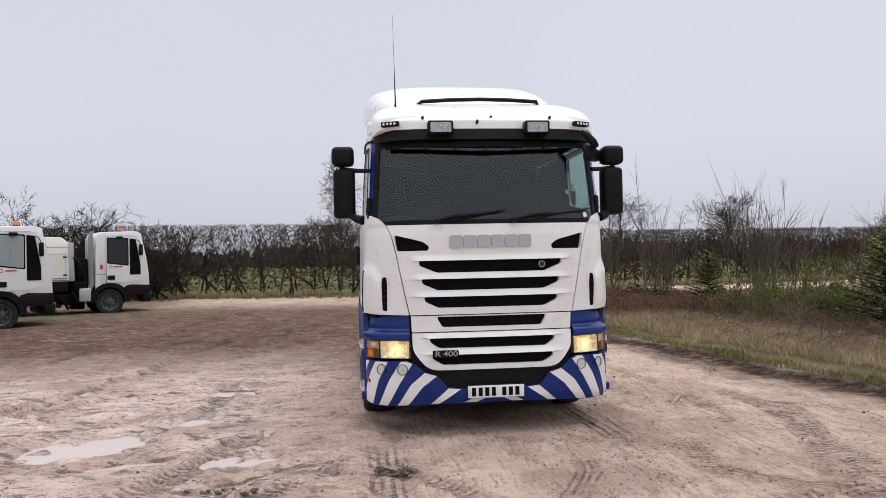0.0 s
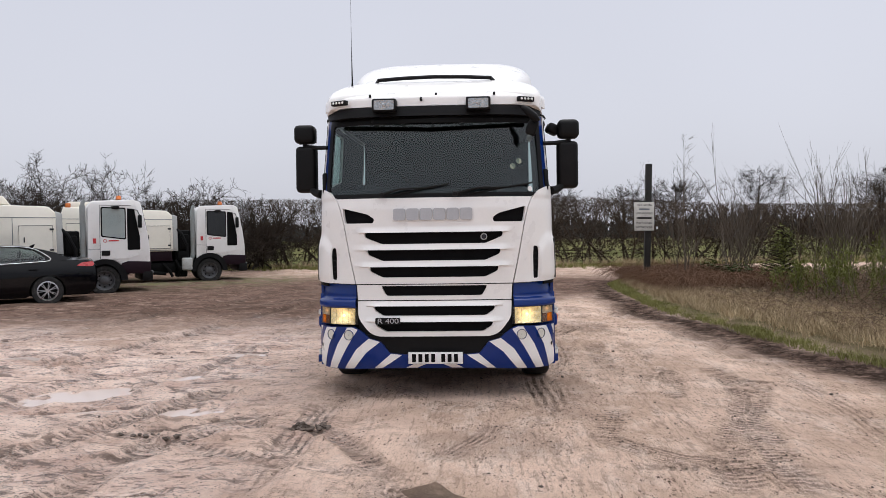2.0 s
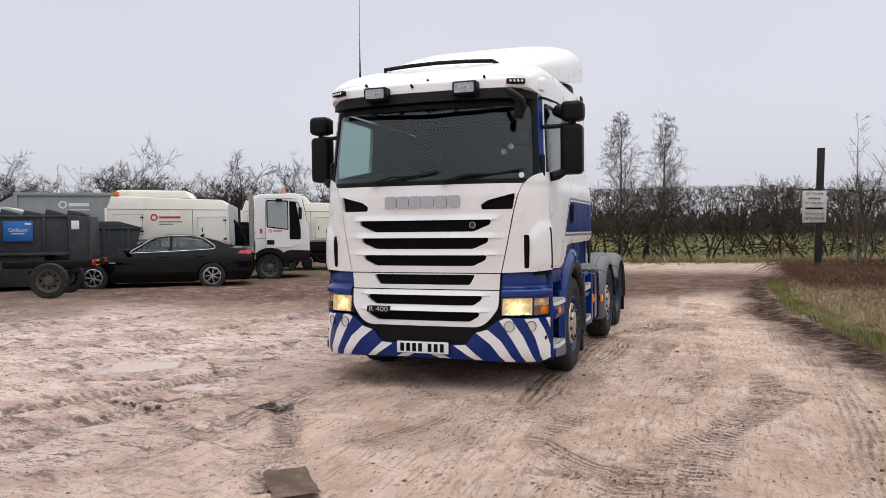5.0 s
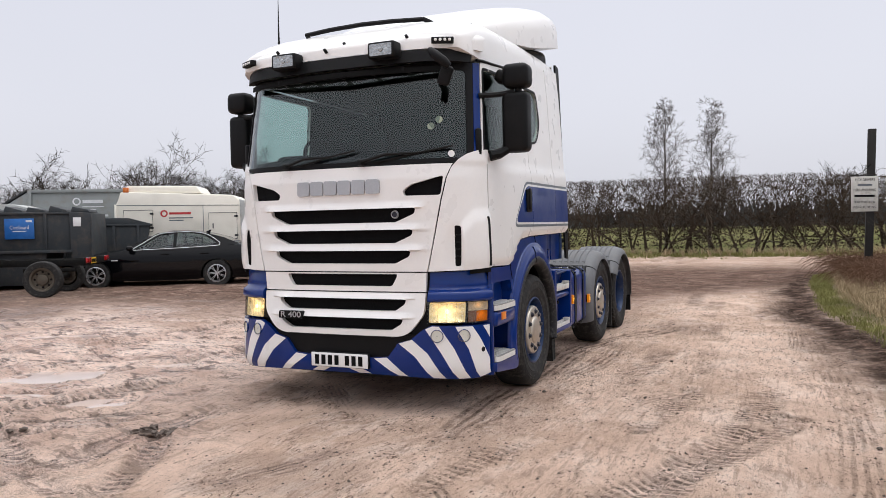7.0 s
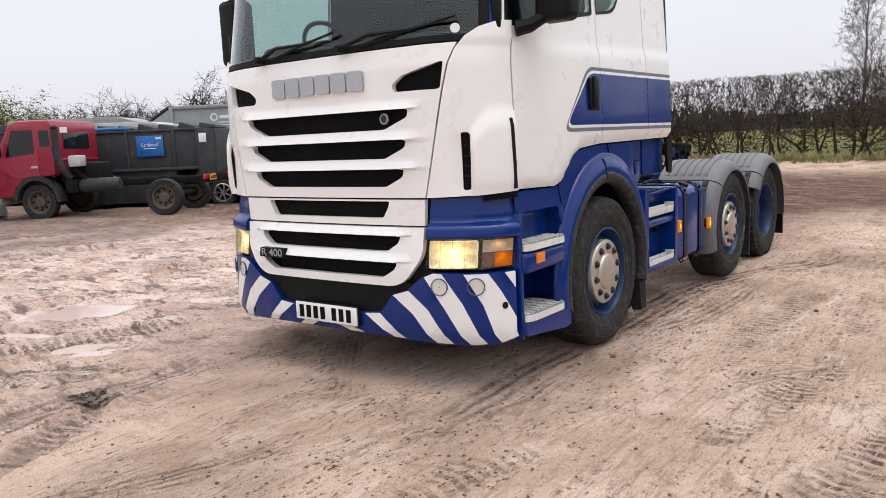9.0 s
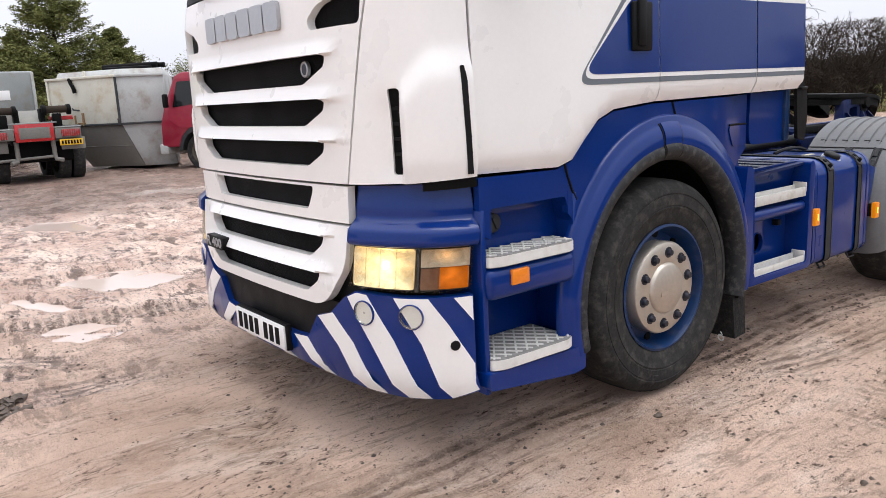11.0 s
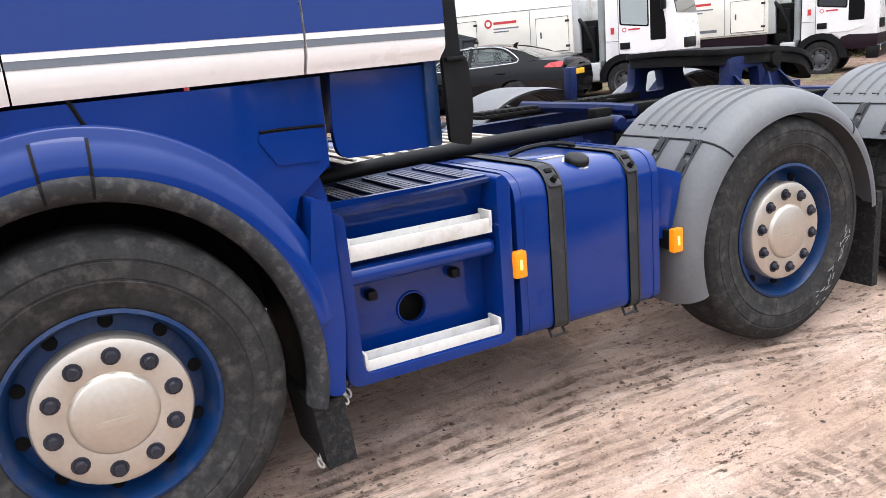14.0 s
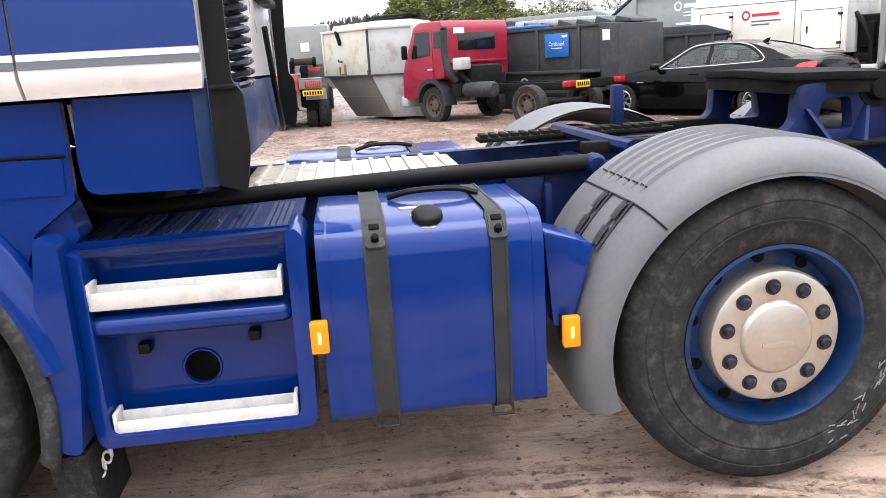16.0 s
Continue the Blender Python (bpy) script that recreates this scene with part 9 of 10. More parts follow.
# ---- hedge, bushes, trees, verge ----
prng = np.random.default_rng(11)
# the clipped field hedge behind the track


def top_drop(x):
    """The hedge is clipped lower towards the east."""
    return -0.45 * min(1.0, max(0.0, (x - 4) / 8))


segs = []
for x in np.arange(-26, 62, 1.0):
    y = float(hedge_y(x)) + prng.normal() * 0.15
    z = ground_z(x, y)
    for k in range(3):
        bx, by = x + prng.normal() * 0.3, y + prng.normal() * 0.2
        dx = prng.normal() * 0.35
        branch(segs, prng, (bx, by, z), (dx, prng.normal() * 0.12, 1.0), 1.7 + 0.5 * prng.random(), 0.045 + 0.03 * prng.random(), 3 if -16 < x < 30 else 2, 0.62, 0.0, (3, 5), 0.16, z + top_drop(x) + 3.05 + 0.08 * math.sin(x * 1.7) + 0.12 * prng.random(), 0.66, 0.007)
    n_fill = 430 if -16 < x < 30 else 260
    for _ in range(n_fill):
        fz = z + 0.75 + (2.35 + top_drop(x)) * prng.random() ** 0.85
        p = np.array([x + prng.uniform(-0.6, 0.6), y + prng.normal() * 0.33, fz])
        d = np.array([prng.normal() * 0.55, prng.normal() * 0.5, 0.75])
        d /= np.linalg.norm(d)
        q = p + d * prng.uniform(0.18, 0.5)
        q[2] = min(q[2], z + top_drop(x) + 3.22 - 0.1 * prng.random())
        segs.append((tuple(p), tuple(q), 0.010, 0.006))
hedge = part("hedge", twig_mesh(segs), "hedgeleaf", None)
tagged(hedge, "long clipped bare hawthorn hedge along the track", "hedge", kind="stuff")
pts = []
for x in np.arange(-26, 62, 0.5):
    y = float(hedge_y(x))
    n = 250 if -16 < x < 30 else 110
    p = np.stack([x + prng.uniform(-0.5, 0.5, n), y + prng.normal(size=n) * 0.3, ground_z(x, y) + 0.25 + (2.7 + top_drop(x)) * prng.random(n) ** 1.15], 1)
    pts.append(p)
lv = part("hedge_litter", leaf_mesh(np.vstack(pts), 0.05, prng), "hedgeleaf", None)
tagged(lv, "brown withered leaves caught in the hedge", "leaves", kind="stuff")


def bare_bush(x, y, h, spread, stems, name="bare_bush", mtl="bark", label="leafless winter bush with fine dark twigs", depth=3, r0=0.05, kids=(3, 5), lean=0.45, cat="bush", group="bushes round the yard", fork=0.62, rmin=0.008, wide=0.45):
    s = []
    z = ground_z(x, y)
    for _ in range(stems):
        d = (prng.normal() * lean, prng.normal() * lean, 1.0)
        branch(s, prng, (prng.normal() * spread * 0.15, prng.normal() * spread * 0.15, -0.05), d, h * (0.38 + 0.18 * prng.random()), r0 * (0.7 + 0.5 * prng.random()), depth, wide, -0.02, kids, 0.15 if wide > 0.3 else 0.07, None, fork, rmin)
    t = thing(name, label, cat, pose(x, y, z), group)
    part("crown", twig_mesh(s), mtl, t)
    return t


# bushes behind the sweepers
for x, y, h in ((-27, 15, 5.6), (-24, 18, 5.4), (-21.5, 20.5, 5.6), (-19, 21.5, 5.2), (-17, 23, 5.8), (-15, 24.5, 4.8), (-12.5, 25.8, 5.2), (-10.2, 26.4, 4.4), (-29, 20, 5.5), (-23.5, 23, 5.5), (-31, 12.5, 3.2)):
    bare_bush(x, y, h * 1.0, 2.8, 18, depth=4, kids=(4, 5), lean=0.62, r0=0.05, fork=0.57, rmin=0.0075, wide=0.48)


def upright_tree(x, y, h, name, label, mtl, limbs, r, crown, up=0.8, start=0.25, twig=2, cat="tree", rmin=0.02):
    """A leafless tree with one trunk."""
    t = thing(name, label, cat, pose(x, y, ground_z(x, y)), "trees in the distance" if cat == "tree" else "")
    tr, s = [], []
    n = 10
    px, py = 0.0, 0.0
    pts = []
    for k in range(n + 1):
        pts.append((px, py, h * k / n * 0.97))
        px += prng.normal() * h * 0.006
        py += prng.normal() * h * 0.006
    for k in range(n):
        tr.append((pts[k], pts[k + 1], r * (1 - 0.92 * k / n), r * (1 - 0.92 * (k + 1) / n)))
    for k in range(limbs):
        f = start + (0.97 - start) * (k + prng.random()) / limbs
        i = min(int(f * n), n - 1)
        a = 2 * math.pi * prng.random()
        ln = crown * (1 - ((f - start) / (1 - start)) ** 1.4 * 0.75) * (0.7 + 0.5 * prng.random())
        base = np.array(pts[i]) + (np.array(pts[i + 1]) - np.array(pts[i])) * (f * n - i)
        branch(s, prng, base, (math.cos(a), math.sin(a), up), ln, r * 0.30 * (1.1 - f), twig, 0.45, -0.03, (3, 5), 0.14, None, 0.6, rmin)
    part("trunk", twig_mesh(tr, 8), mtl, t)
    part("crown", twig_mesh(s), mtl, t)
    return t


upright_tree(-2.0, 34, 7.6, "birch_tree", "slender leafless birch tree behind the hedge", "barkbirch", 64, 0.09, 1.45, 1.3, 0.15, 3, rmin=0.0055)
upright_tree(0.0, 34.4, 7.3, "birch_tree", "slender leafless birch tree behind the hedge", "barkbirch", 60, 0.08, 1.4, 1.3, 0.17, 3, rmin=0.0055)
for x, y, h, c in ((62, 172, 14.5, 8.0), (31, 120, 8.5, 5.5), (85, 163, 13.5, 7.5), (24, 128, 8, 5), (12, 130, 7.5, 5), (-6, 135, 7.5, 5), (95, 120, 6.5, 5), (78, 150, 10, 5)):
    upright_tree(x, y, h, "field_tree", "round leafless tree standing far off in a field", "bark", 34, 0.35, c, 0.55, 0.25, 3)


# sign post at the verge
pz = ground_z(5.1, 15.3) + 0.05
sp = thing("sign_post", "dark timber post with a small weathered notice board", "sign post", pose(5.1, 15.3, pz, 0, 1.5, 0))
part("post", rbox((0, 0, 1.70), (0.17, 0.17, 3.5), 0.012), "post", sp)
bd = part("notice_board", rbox((-0.13, -0.12, 1.93), (0.56, 0.02, 0.82), 0.012, rot=(0, -1.5, 0)), "signboard", sp, "weathered white notice board")
for txt, zz, w in (("HGV DRIVERS", 2.26, 0.40), ("HERE AND RING", 2.02, 0.46), ("FOR FURTHER", 1.74, 0.44), ("INSTRUCTIONS", 1.62, 0.46)):
    words(txt, 0.085, pose(-0.13, -0.133, zz, 90, 0, 0), "ink", bd, width=w)
part("number_bar", rbox((-0.13, -0.132, 1.885), (0.42, 0.003, 0.05), 0.0), "ink", bd)
part("faded_bar", rbox((-0.13, -0.132, 2.14), (0.3, 0.003, 0.04), 0.0), "band", bd)
part("wire", tube([(-0.4, -0.1, 2.36), (-0.2, -0.1, 2.42), (-0.02, -0.09, 2.62)], 0.008, 5), "ink", sp)
part("bracket", rbox((-0.2, -0.09, 2.37), (0.5, 0.03, 0.03), 0.006), "post", sp)

upright_tree(5.75, 13.6, 4.3, "young_tree", "thin young leafless tree beside the sign post", "barkpale", 26, 0.03, 0.8, 1.6, 0.15, 1, "sapling", 0.004)

# saplings and shrubs on the verge
for x, y, h, st, ln in ((7.4, 13.9, 3.7, 13, 0.21), (8.3, 10.4, 3.6, 14, 0.14), (5.9, 14.4, 3.2, 4, 0.14), (10.6, 12.8, 3.0, 8, 0.2), (12.6, 11.4, 2.4, 7, 0.2), (9.2, 7.9, 2.6, 8, 0.3), (14.5, 9.5, 2.4, 8, 0.2), (17.5, 12, 3.0, 8, 0.2)):
    bare_bush(x, y, h * 1.22, 1.4, int(st * 1.8), "sapling_clump", "barkpale", "clump of thin pale leafless saplings on the verge", 2, 0.016, (3, 5), ln, "sapling", "saplings on the verge", 0.50, 0.0035, 0.2)


def bramble_patch(n, where, mtl, name, label, length, r, cat):
    s = []
    for _ in range(n):
        x, y = where()
        z = ground_z(x, y) + 0.1
        p = np.array([x, y, z])
        a = 2 * math.pi * prng.random()
        d = np.array([math.cos(a) * 0.7, math.sin(a) * 0.7, 1.0])
        ln = length * (0.5 + prng.random())
        for k in range(4):
            q = p + d / np.linalg.norm(d) * ln / 4
            s.append((tuple(p), tuple(q), r, r * 0.8))
            p = q
            d = d + np.array([prng.normal() * 0.2, prng.normal() * 0.2, -0.55])
    ob = part(name, twig_mesh(s), mtl, None)
    tagged(ob, label, cat, kind="stuff")


def on_verge(lo, hi, ymin=-4.0, ymax=18.5, far=16.0):
    while True:
        y = prng.uniform(ymin, ymax)
        x = float(np.interp(y, VERGE_Y, VERGE_X)) + prng.uniform(lo, hi)
        if x < far and float(verge_in(x, y)) > lo * 0.5:
            return x, y


bramble_patch(15000, lambda: on_verge(0.9, 10.0), "bramble", "bramble_thicket", "tangle of dead brown bramble stems on the verge", 0.5, 0.003, "brambles")
bramble_patch(5200, lambda: (prng.uniform(4.5, 8.0), prng.uniform(10.5, 17.5)), "bracken", "dead_bracken", "rust-brown dead bracken and dock stems round the sign post", 0.95, 0.0032, "bracken")
bramble_patch(1600, lambda: on_verge(1.6, 10.0), "hedgeleaf", "briar_thicket", "tangle of dark briar stems on the verge", 0.8, 0.0035, "briars")


def blades(n, where, mtl, name, label, h, w, cat, base=0.08):
    tufts = np.array([where() for _ in range(n // 9)])
    xy = tufts[prng.integers(0, len(tufts), n)] + prng.normal(size=(n, 2)) * 0.055
    z = base_h(xy[:, 0], xy[:, 1]) + base
    a = prng.uniform(0, 2 * math.pi, n)
    hh = h * (0.4 + 0.9 * prng.random(n))
    lean = prng.normal(size=(n, 2)) * 0.45 * hh[:, None]
    p = np.stack([xy[:, 0], xy[:, 1], z - 0.02], 1)
    side = np.stack([np.cos(a), np.sin(a), np.zeros(n)], 1) * w
    mid = p + np.stack([lean[:, 0] * 0.4, lean[:, 1] * 0.4, hh * 0.6], 1)
    tip = p + np.stack([lean[:, 0], lean[:, 1], hh], 1)
    v = np.stack([p - side, p + side, mid + side * 0.7, mid - side * 0.7, tip], 1).reshape(-1, 3)
    o = np.arange(n)[:, None] * 5
    f4 = (o + np.array([[0, 1, 2, 3]])).tolist()
    f3 = (o + np.array([[3, 2, 4]])).tolist()
    me = bpy.data.meshes.new(name)
    me.from_pydata(v.tolist(), [], f4 + f3)
    ob = part(name, me, mtl, None)
    tagged(ob, label, cat, kind="stuff")


blades(72000, lambda: on_verge(0.04, 0.95), "grass", "verge_grass", "short damp green grass along the verge", 0.085, 0.005, "grass", 0.05)
blades(52000, lambda: on_verge(0.45, 2.6), "straw", "dead_grass", "long straw-coloured dead grass on the verge", 0.22, 0.0055, "dead grass", 0.08)
blades(7000, lambda: (lambda x: (x, float(hedge_y(x)) - 0.2 - abs(prng.normal()) * 0.9))(prng.uniform(-16, 30)), "straw", "hedge_bottom_grass", "rough grass at the foot of the hedge", 0.3, 0.012, "dead grass", 0.02)
blades(26000, lambda: (lambda x: (x, float(hedge_y(x)) - 0.3 - abs(prng.normal()) * 1.2))(prng.uniform(-16, 30)), "grass", "hedge_side_grass", "green grass strip in front of the hedge", 0.13, 0.012, "grass", 0.02)


def leafy_shrub(x, y, h, w, n, mtl, label, name="evergreen_shrub", cat="shrub"):
    t = thing(name, label, cat, pose(x, y, ground_z(x, y) + 0.05), "evergreen shrubs")
    s, tips = [], []
    for _ in range(10):
        branch(s, prng, (0, 0, 0), (prng.normal() * 0.5, prng.normal() * 0.5, 1), h * 0.6, 0.02, 2, 0.5, 0, (3, 4), 0.15)
    part("stems", twig_mesh(s), "bark", t)
    ends = np.array([q for _, q, _, _ in s])
    ends = ends[ends[:, 2] > h * 0.12]
    p = ends[prng.integers(0, len(ends), n)] + prng.normal(size=(n, 3)) * 0.06 * w
    part("leaves", leaf_mesh(p, 0.035, prng), mtl, t)
    return t


for x, y, h, w in ((7.0, 12.9, 0.75, 0.8), (7.9, 12.4, 0.6, 0.8), (6.7, 14.2, 0.7, 0.8), (9.4, 9.0, 0.9, 0.9), (12.4, 9.6, 1.2, 1.2)):
    leafy_shrub(x, y, h, w, 1800, "evergreen", "small green leafy shrub among dead brambles")


def conifer(x, y, h, w, n, label, group="conifers beyond the skips", leaf=0.085):
    t = thing("conifer_tree", label, "tree", pose(x, y, ground_z(x, y)), group)
    part("trunk", rod((0, 0, 0), (0, 0, h * 0.96), 0.028 * h, 0.02, 10), "bark", t)
    s, p = [], []
    limbs = 170 if h < 3 else 420
    for k in range(limbs):
        f = prng.random() ** 1.25
        z = 0.3 + f * (h - 0.35)
        a = 2 * math.pi * prng.random()
        ln = w * (1 - f) ** 0.75 * (0.62 + 0.55 * prng.random()) + 0.12
        q = np.array([math.cos(a) * ln, math.sin(a) * ln, z + ln * 0.28])
        s.append(((0, 0, z), tuple(q), 0.02, 0.006))
        m = max(6, int(n / limbs))
        u = prng.random(m) ** 0.55
        wide = (0.10 + 0.10 * ln * (1 - u)) if h < 3 else (0.05 + 0.15 * ln * (1 - u))
        c = np.array([0, 0, z]) + (q - np.array([0, 0, z])) * u[:, None] + prng.normal(size=(m, 3)) * wide[:, None] * [1, 1, 0.6]
        c[:, 2] -= 0.10 * np.abs(prng.normal(size=m)) * min(1.0, h / 4)
        p.append(c)
    part("branches", twig_mesh(s), "bark", t)
    part("foliage", leaf_mesh(np.vstack(p), leaf, prng), "conifer", t)
    return t


conifer(7.62, 11.65, 1.65, 0.45, 3000, "small dark self-sown spruce on the verge", "spruces on the verge", 0.022)
conifer(8.45, 6.2, 1.95, 0.62, 4600, "small green self-sown spruce on the verge", "spruces on the verge", 0.024)


def broom(x, y, h, spread, stems):
    """An upright yellow-green broom bush of many fine stems."""
    t = thing("broom_bush", "yellow-green upright broom bush among dead brambles", "bush", pose(x, y, ground_z(x, y) + 0.05), "broom on the verge")
    s, dead = [], []
    for k in range(stems):
        d = (prng.normal() * 0.34, prng.normal() * 0.34, 1.0)
        branch(s if k % 4 else dead, prng, (prng.normal() * spread, prng.normal() * spread, 0), d, h * (0.5 + 0.35 * prng.random()), 0.007, 2, 0.34, -0.03, (4, 6), 0.1, None, 0.55, 0.003)
    part("crown", twig_mesh(s), "broomgreen", t)
    tagged(part("deadwood", twig_mesh(dead), "barkpale", t), "pale dead growth", kind="stuff")
    ends = np.array([q for _, q, _, _ in s])
    ends = ends[ends[:, 2] > h * 0.2]
    p = ends[prng.integers(0, len(ends), 1300)] + prng.normal(size=(1300, 3)) * 0.03
    part("leaves", leaf_mesh(p, 0.014, prng, 1.4), "broomgreen", t)


for bx, by, bh in ((7.4, 7.7, 1.3), (8.1, 8.3, 1.4), (8.4, 7.1, 1.1), (7.0, 8.7, 0.9)):
    broom(bx, by, bh, 0.24, 16)
for x, y, h, w in ((-45.5, 9.0, 9.0, 4.6), (-46.5, 12.4, 6.2, 3.2), (-47.0, 7.2, 6.0, 2.4)):
    conifer(x, y, h, w, 60000, "bushy olive green conifer beyond the skips", leaf=0.06)


def thicket(x, y, h, w, leaves):
    """A tall half-bare bush of fine upright stems with thin olive growth."""
    t = thing("yard_edge_bush", "tall half-bare olive bush behind the skips", "bush", pose(x, y, ground_z(x, y)), "bushes behind the skips")
    s = []
    for _ in range(16):
        branch(s, prng, (prng.normal() * w * 0.3, prng.normal() * w * 0.3, 0), (prng.normal() * 0.4, prng.normal() * 0.4, 1), h * (0.5 + 0.3 * prng.random()), 0.035, 3, 0.5, 0.0, (3, 5), 0.16, None, 0.6, 0.008)
    part("branchwork", twig_mesh(s), "bark", t)
    ends = np.array([q for _, q, _, _ in s])
    ends = ends[ends[:, 2] > h * 0.15]
    part("leaves", leaf_mesh(ends[prng.integers(0, len(ends), leaves)] + prng.normal(size=(leaves, 3)) * 0.16, 0.05, prng), "conifer", t)


for x, y, h, n in ((-31, 12.5, 3.2, 6000), (-28, 11.5, 2.7, 4000), (-34, 16, 3.3, 4500), (-36, 12.2, 3.9, 7000), (-40, 14.5, 4.4, 7000), (-38, 18.5, 3.5, 4500), (-33, 19.5, 3.1, 4000)):
    thicket(x, y, h, 3.2, n)

# low woods and hedges on the horizon
s = []
for k in range(5200):
    a = prng.uniform(-2.6, 1.35)
    rr = prng.uniform(150, 230)
    x, y = math.sin(a) * rr, math.cos(a) * rr
    h = 3.5 + 3.5 * (0.5 + 0.5 * math.sin(a * 23) * math.sin(a * 7.3)) * prng.random()
    z = 0.2
    s.append(((x, y, z - 1), (x + prng.normal() * 1.5, y, z + h), 0.7, 0.15))
# the rising ground to the west: a field below, woods along its brow
hb = bmesh.new()
grid = []
for a in np.linspace(math.pi * 0.86, math.pi * 1.14, 60):
    side = 0.25 + 0.75 * soft(1.9 - 2.1 * abs(a - math.pi) / (math.pi * 0.14))
    grid.append([hb.verts.new((math.cos(a) * r, math.sin(a) * r, -1.5 + side * z * (1 + 0.12 * math.sin(a * 31)))) for r, z in ((240, 0.0), (285, 6.5), (330, 13.0), (380, 17.5), (440, 19.0), (520, 10.0))])
for r0, r1 in zip(grid[:-1], grid[1:]):
    for k in range(5):
        hb.faces.new((r0[k], r0[k + 1], r1[k + 1], r1[k]))
bmesh.ops.recalc_face_normals(hb, faces=hb.faces)
tagged(part("far_hill", hb, "hillfield", None, smooth=60), "distant green field rising to a wooded brow", "hill", kind="structure")
for k in range(2600):
    a = prng.uniform(math.pi * 0.865, math.pi * 1.135)
    rr = prng.uniform(372, 436)
    side = 0.25 + 0.75 * soft(1.9 - 2.1 * abs(a - math.pi) / (math.pi * 0.14))
    z = -2.0 + side * float(np.interp(rr, [330, 380, 440], [13.0, 17.5, 19.0])) * (1 + 0.12 * math.sin(a * 31))
    x, y = math.cos(a) * rr, math.sin(a) * rr
    s.append(((x, y, z - 1), (x + prng.normal(), y + prng.normal() * 1.5, z + 4.0 + 4.0 * prng.random()), 1.3, 0.3))
fw_ob = part("far_woods", twig_mesh(s), "farwood", None)
tagged(fw_ob, "low dark line of far woods on the horizon", "woods", kind="stuff")

# clods and stones on the mud
grng = np.random.default_rng(5)
def clod(x, y, r, label, name="mud_clod"):
    b = bmesh.new()
    bmesh.ops.create_icosphere(b, subdivisions=2, radius=1.0)
    for vtx in b.verts:
        k = 0.7 + 0.6 * noise.noise(vtx.co * 1.7 + Vector((x * 3, y * 3, 0)))
        vtx.co = Vector((vtx.co.x * r * k, vtx.co.y * r * k * 0.8, vtx.co.z * r * 0.55 * k))
    b.transform(pose(0, 0, r * 0.12, 0, 0, grng.uniform(0, 360)))
    t = part(name, b, "stone", None)
    t.matrix_world = pose(x, y, ground_z(x, y))
    tagged(t, label, "clod", "clods on the mud")


for k in range(26):
    clod(-0.97 + grng.normal() * 0.11, -1.03 + grng.normal() * 0.05, 0.03 + 0.035 * grng.random(), "dark lump of churned mud")
for _ in range(150):
    clod(grng.uniform(-5.5, 5.0), grng.uniform(-5.5, 6.0), 0.008 + 0.022 * grng.random() ** 2, "small stone trodden into the mud", "stone")



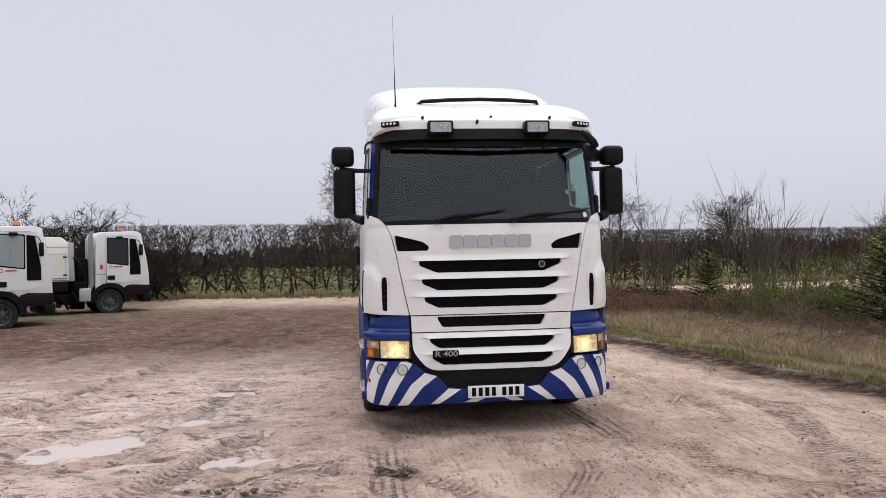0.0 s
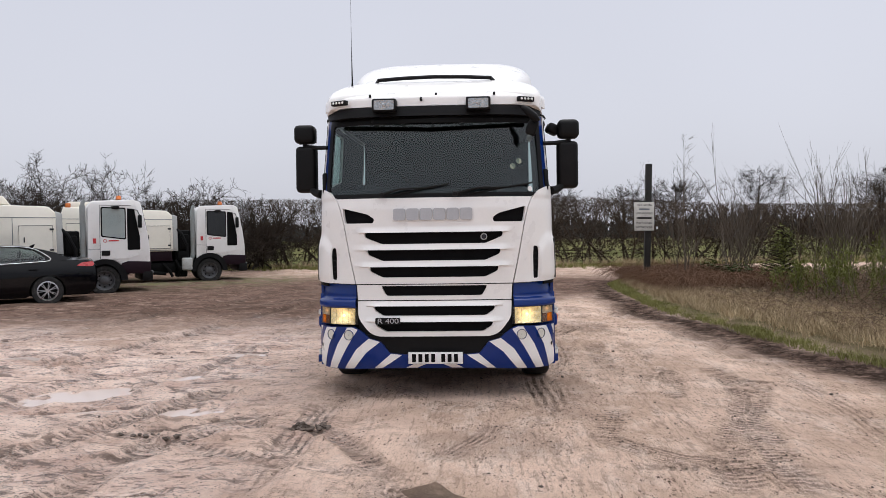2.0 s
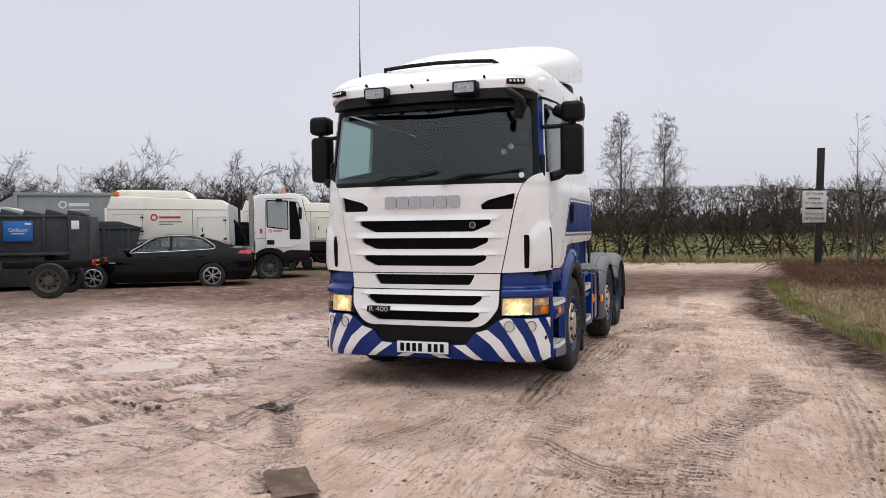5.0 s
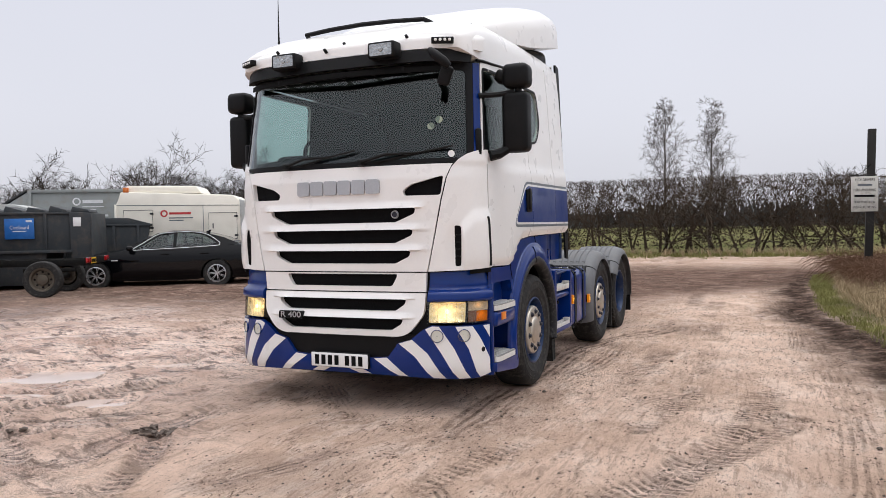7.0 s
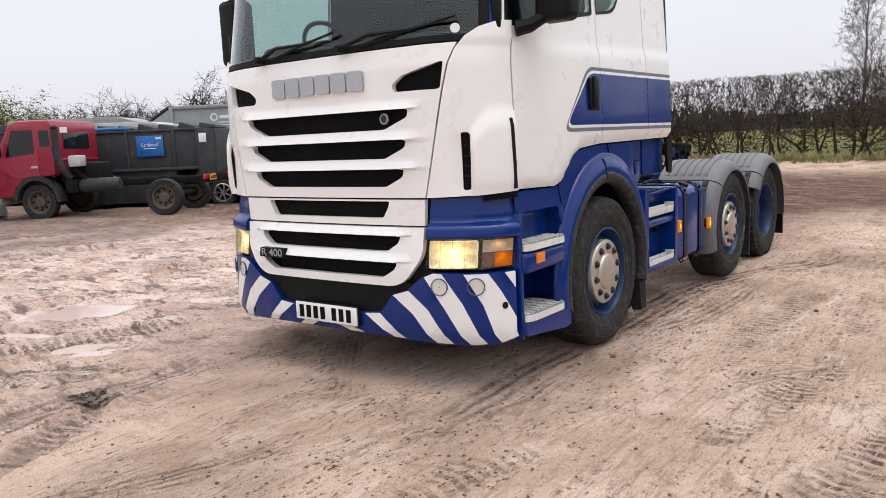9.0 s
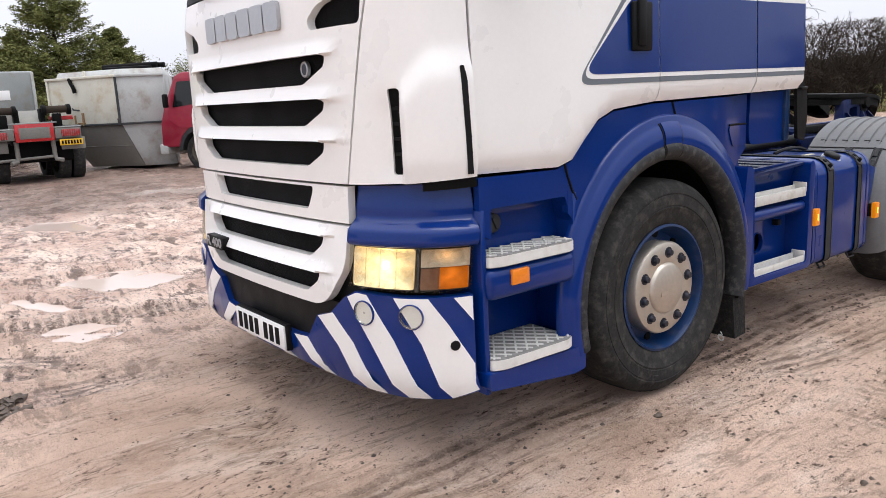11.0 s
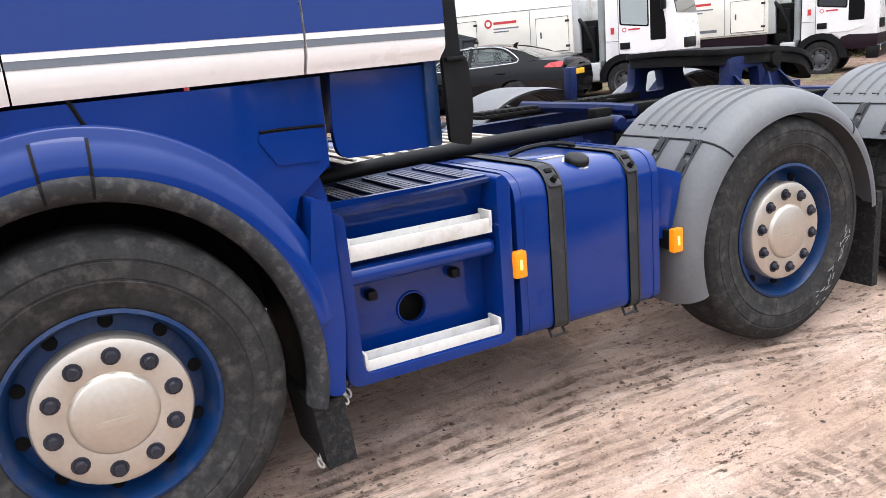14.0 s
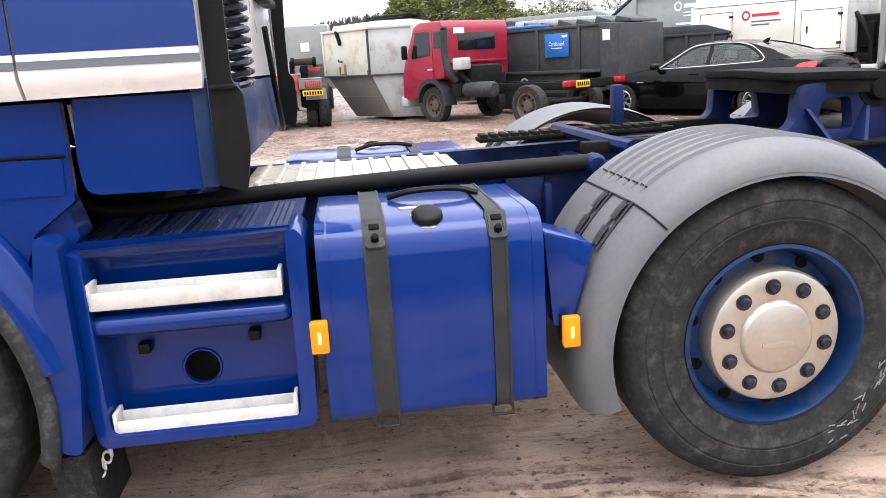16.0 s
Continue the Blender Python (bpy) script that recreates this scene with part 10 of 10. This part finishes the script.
# crumbs of loose mud, thickest along the tracks
def crumbs(n, x0, x1, y0, y1):
    xs, ys = grng.uniform(x0, x1, n * 6), grng.uniform(y0, y1, n * 6)
    ix, iy = np.clip(np.searchsorted(gx, xs), 1, nx - 1), np.clip(np.searchsorted(gy, ys), 1, ny - 1)
    chance = 0.10 + 0.9 * press[iy, ix] + 0.9 * smooth01((fbm(xs, ys, 0.9, 4, 53) - 0.52) * 6)
    keep = np.where((grng.random(n * 6) < chance) & (vg[iy, ix] < 0.1) & (pud[iy, ix] < 0.2))[0][:n]
    xs, ys, zs = xs[keep], ys[keep], Z[iy[keep], ix[keep]]
    n = len(keep)
    r = 0.003 + 0.010 * grng.random(n) ** 5
    base = np.array([(1, 0, 0), (0.3, 0.95, 0), (-0.8, 0.6, 0), (-0.75, -0.65, 0), (0.35, -0.95, 0), (0.1, 0.05, 0.75)])
    tri = np.array([(0, 1, 5), (1, 2, 5), (2, 3, 5), (3, 4, 5), (4, 0, 5)])
    a = grng.uniform(0, 2 * math.pi, n)
    jit = 0.7 + 0.6 * grng.random((n, 6, 1))
    p = base[None] * jit * r[:, None, None]
    c, d = np.cos(a)[:, None], np.sin(a)[:, None]
    v = np.stack([xs[:, None] + p[:, :, 0] * c - p[:, :, 1] * d, ys[:, None] + p[:, :, 0] * d + p[:, :, 1] * c, zs[:, None] + p[:, :, 2] - 0.001], -1)
    f = (np.arange(n)[:, None, None] * 6 + tri[None]).reshape(-1, 3)
    me = bpy.data.meshes.new("mud_crumbs")
    me.from_pydata(v.reshape(-1, 3).tolist(), [], f.tolist())
    tagged(part("mud_crumbs", me, "stone", None), "loose dark crumbs of mud scattered over the yard", "mud crumbs", kind="stuff")


crumbs(20000, -4.5, 4.4, -4.8, 7.5)


# a flat muddy board trodden into the yard
bd = bmesh.new()
cols, rows_n = 9, 5
grid_v = []
for a in range(cols):
    for c in range(rows_n):
        u, v = (a / (cols - 1) - 0.5) * 0.52, (c / (rows_n - 1) - 0.5) * 0.27
        grid_v.append(bd.verts.new((u + 0.012 * noise.noise(Vector((v * 9, a, 1))), v + 0.012 * noise.noise(Vector((u * 9, c, 5))), 0.022 + 0.012 * noise.noise(Vector((u * 7, v * 7, 3))) + 0.02 * (u / 0.26) ** 2)))
for a in range(cols - 1):
    for c in range(rows_n - 1):
        k = a * rows_n + c
        bd.faces.new((grid_v[k], grid_v[k + rows_n], grid_v[k + rows_n + 1], grid_v[k + 1]))
bmesh.ops.solidify(bd, geom=list(bd.faces), thickness=0.018)
bmesh.ops.recalc_face_normals(bd, faces=bd.faces)
board = part("flat_board", bd, "board", None)
board.matrix_world = pose(0.24, -2.84, ground_z(0.24, -2.84), 0, 0, -50)
tagged(board, "muddy flat board trodden into the yard", "board")
for k in range(9):
    clod(4.28 + grng.normal() * 0.10, 5.35 + grng.normal() * 0.06, 0.03 + 0.03 * grng.random(), "dark lump of churned mud beside the grass")
for k in range(14):
    clod(-2.3 + grng.normal() * 0.13, -1.27 + grng.normal() * 0.05, 0.02 + 0.025 * grng.random(), "dark lump of churned mud")
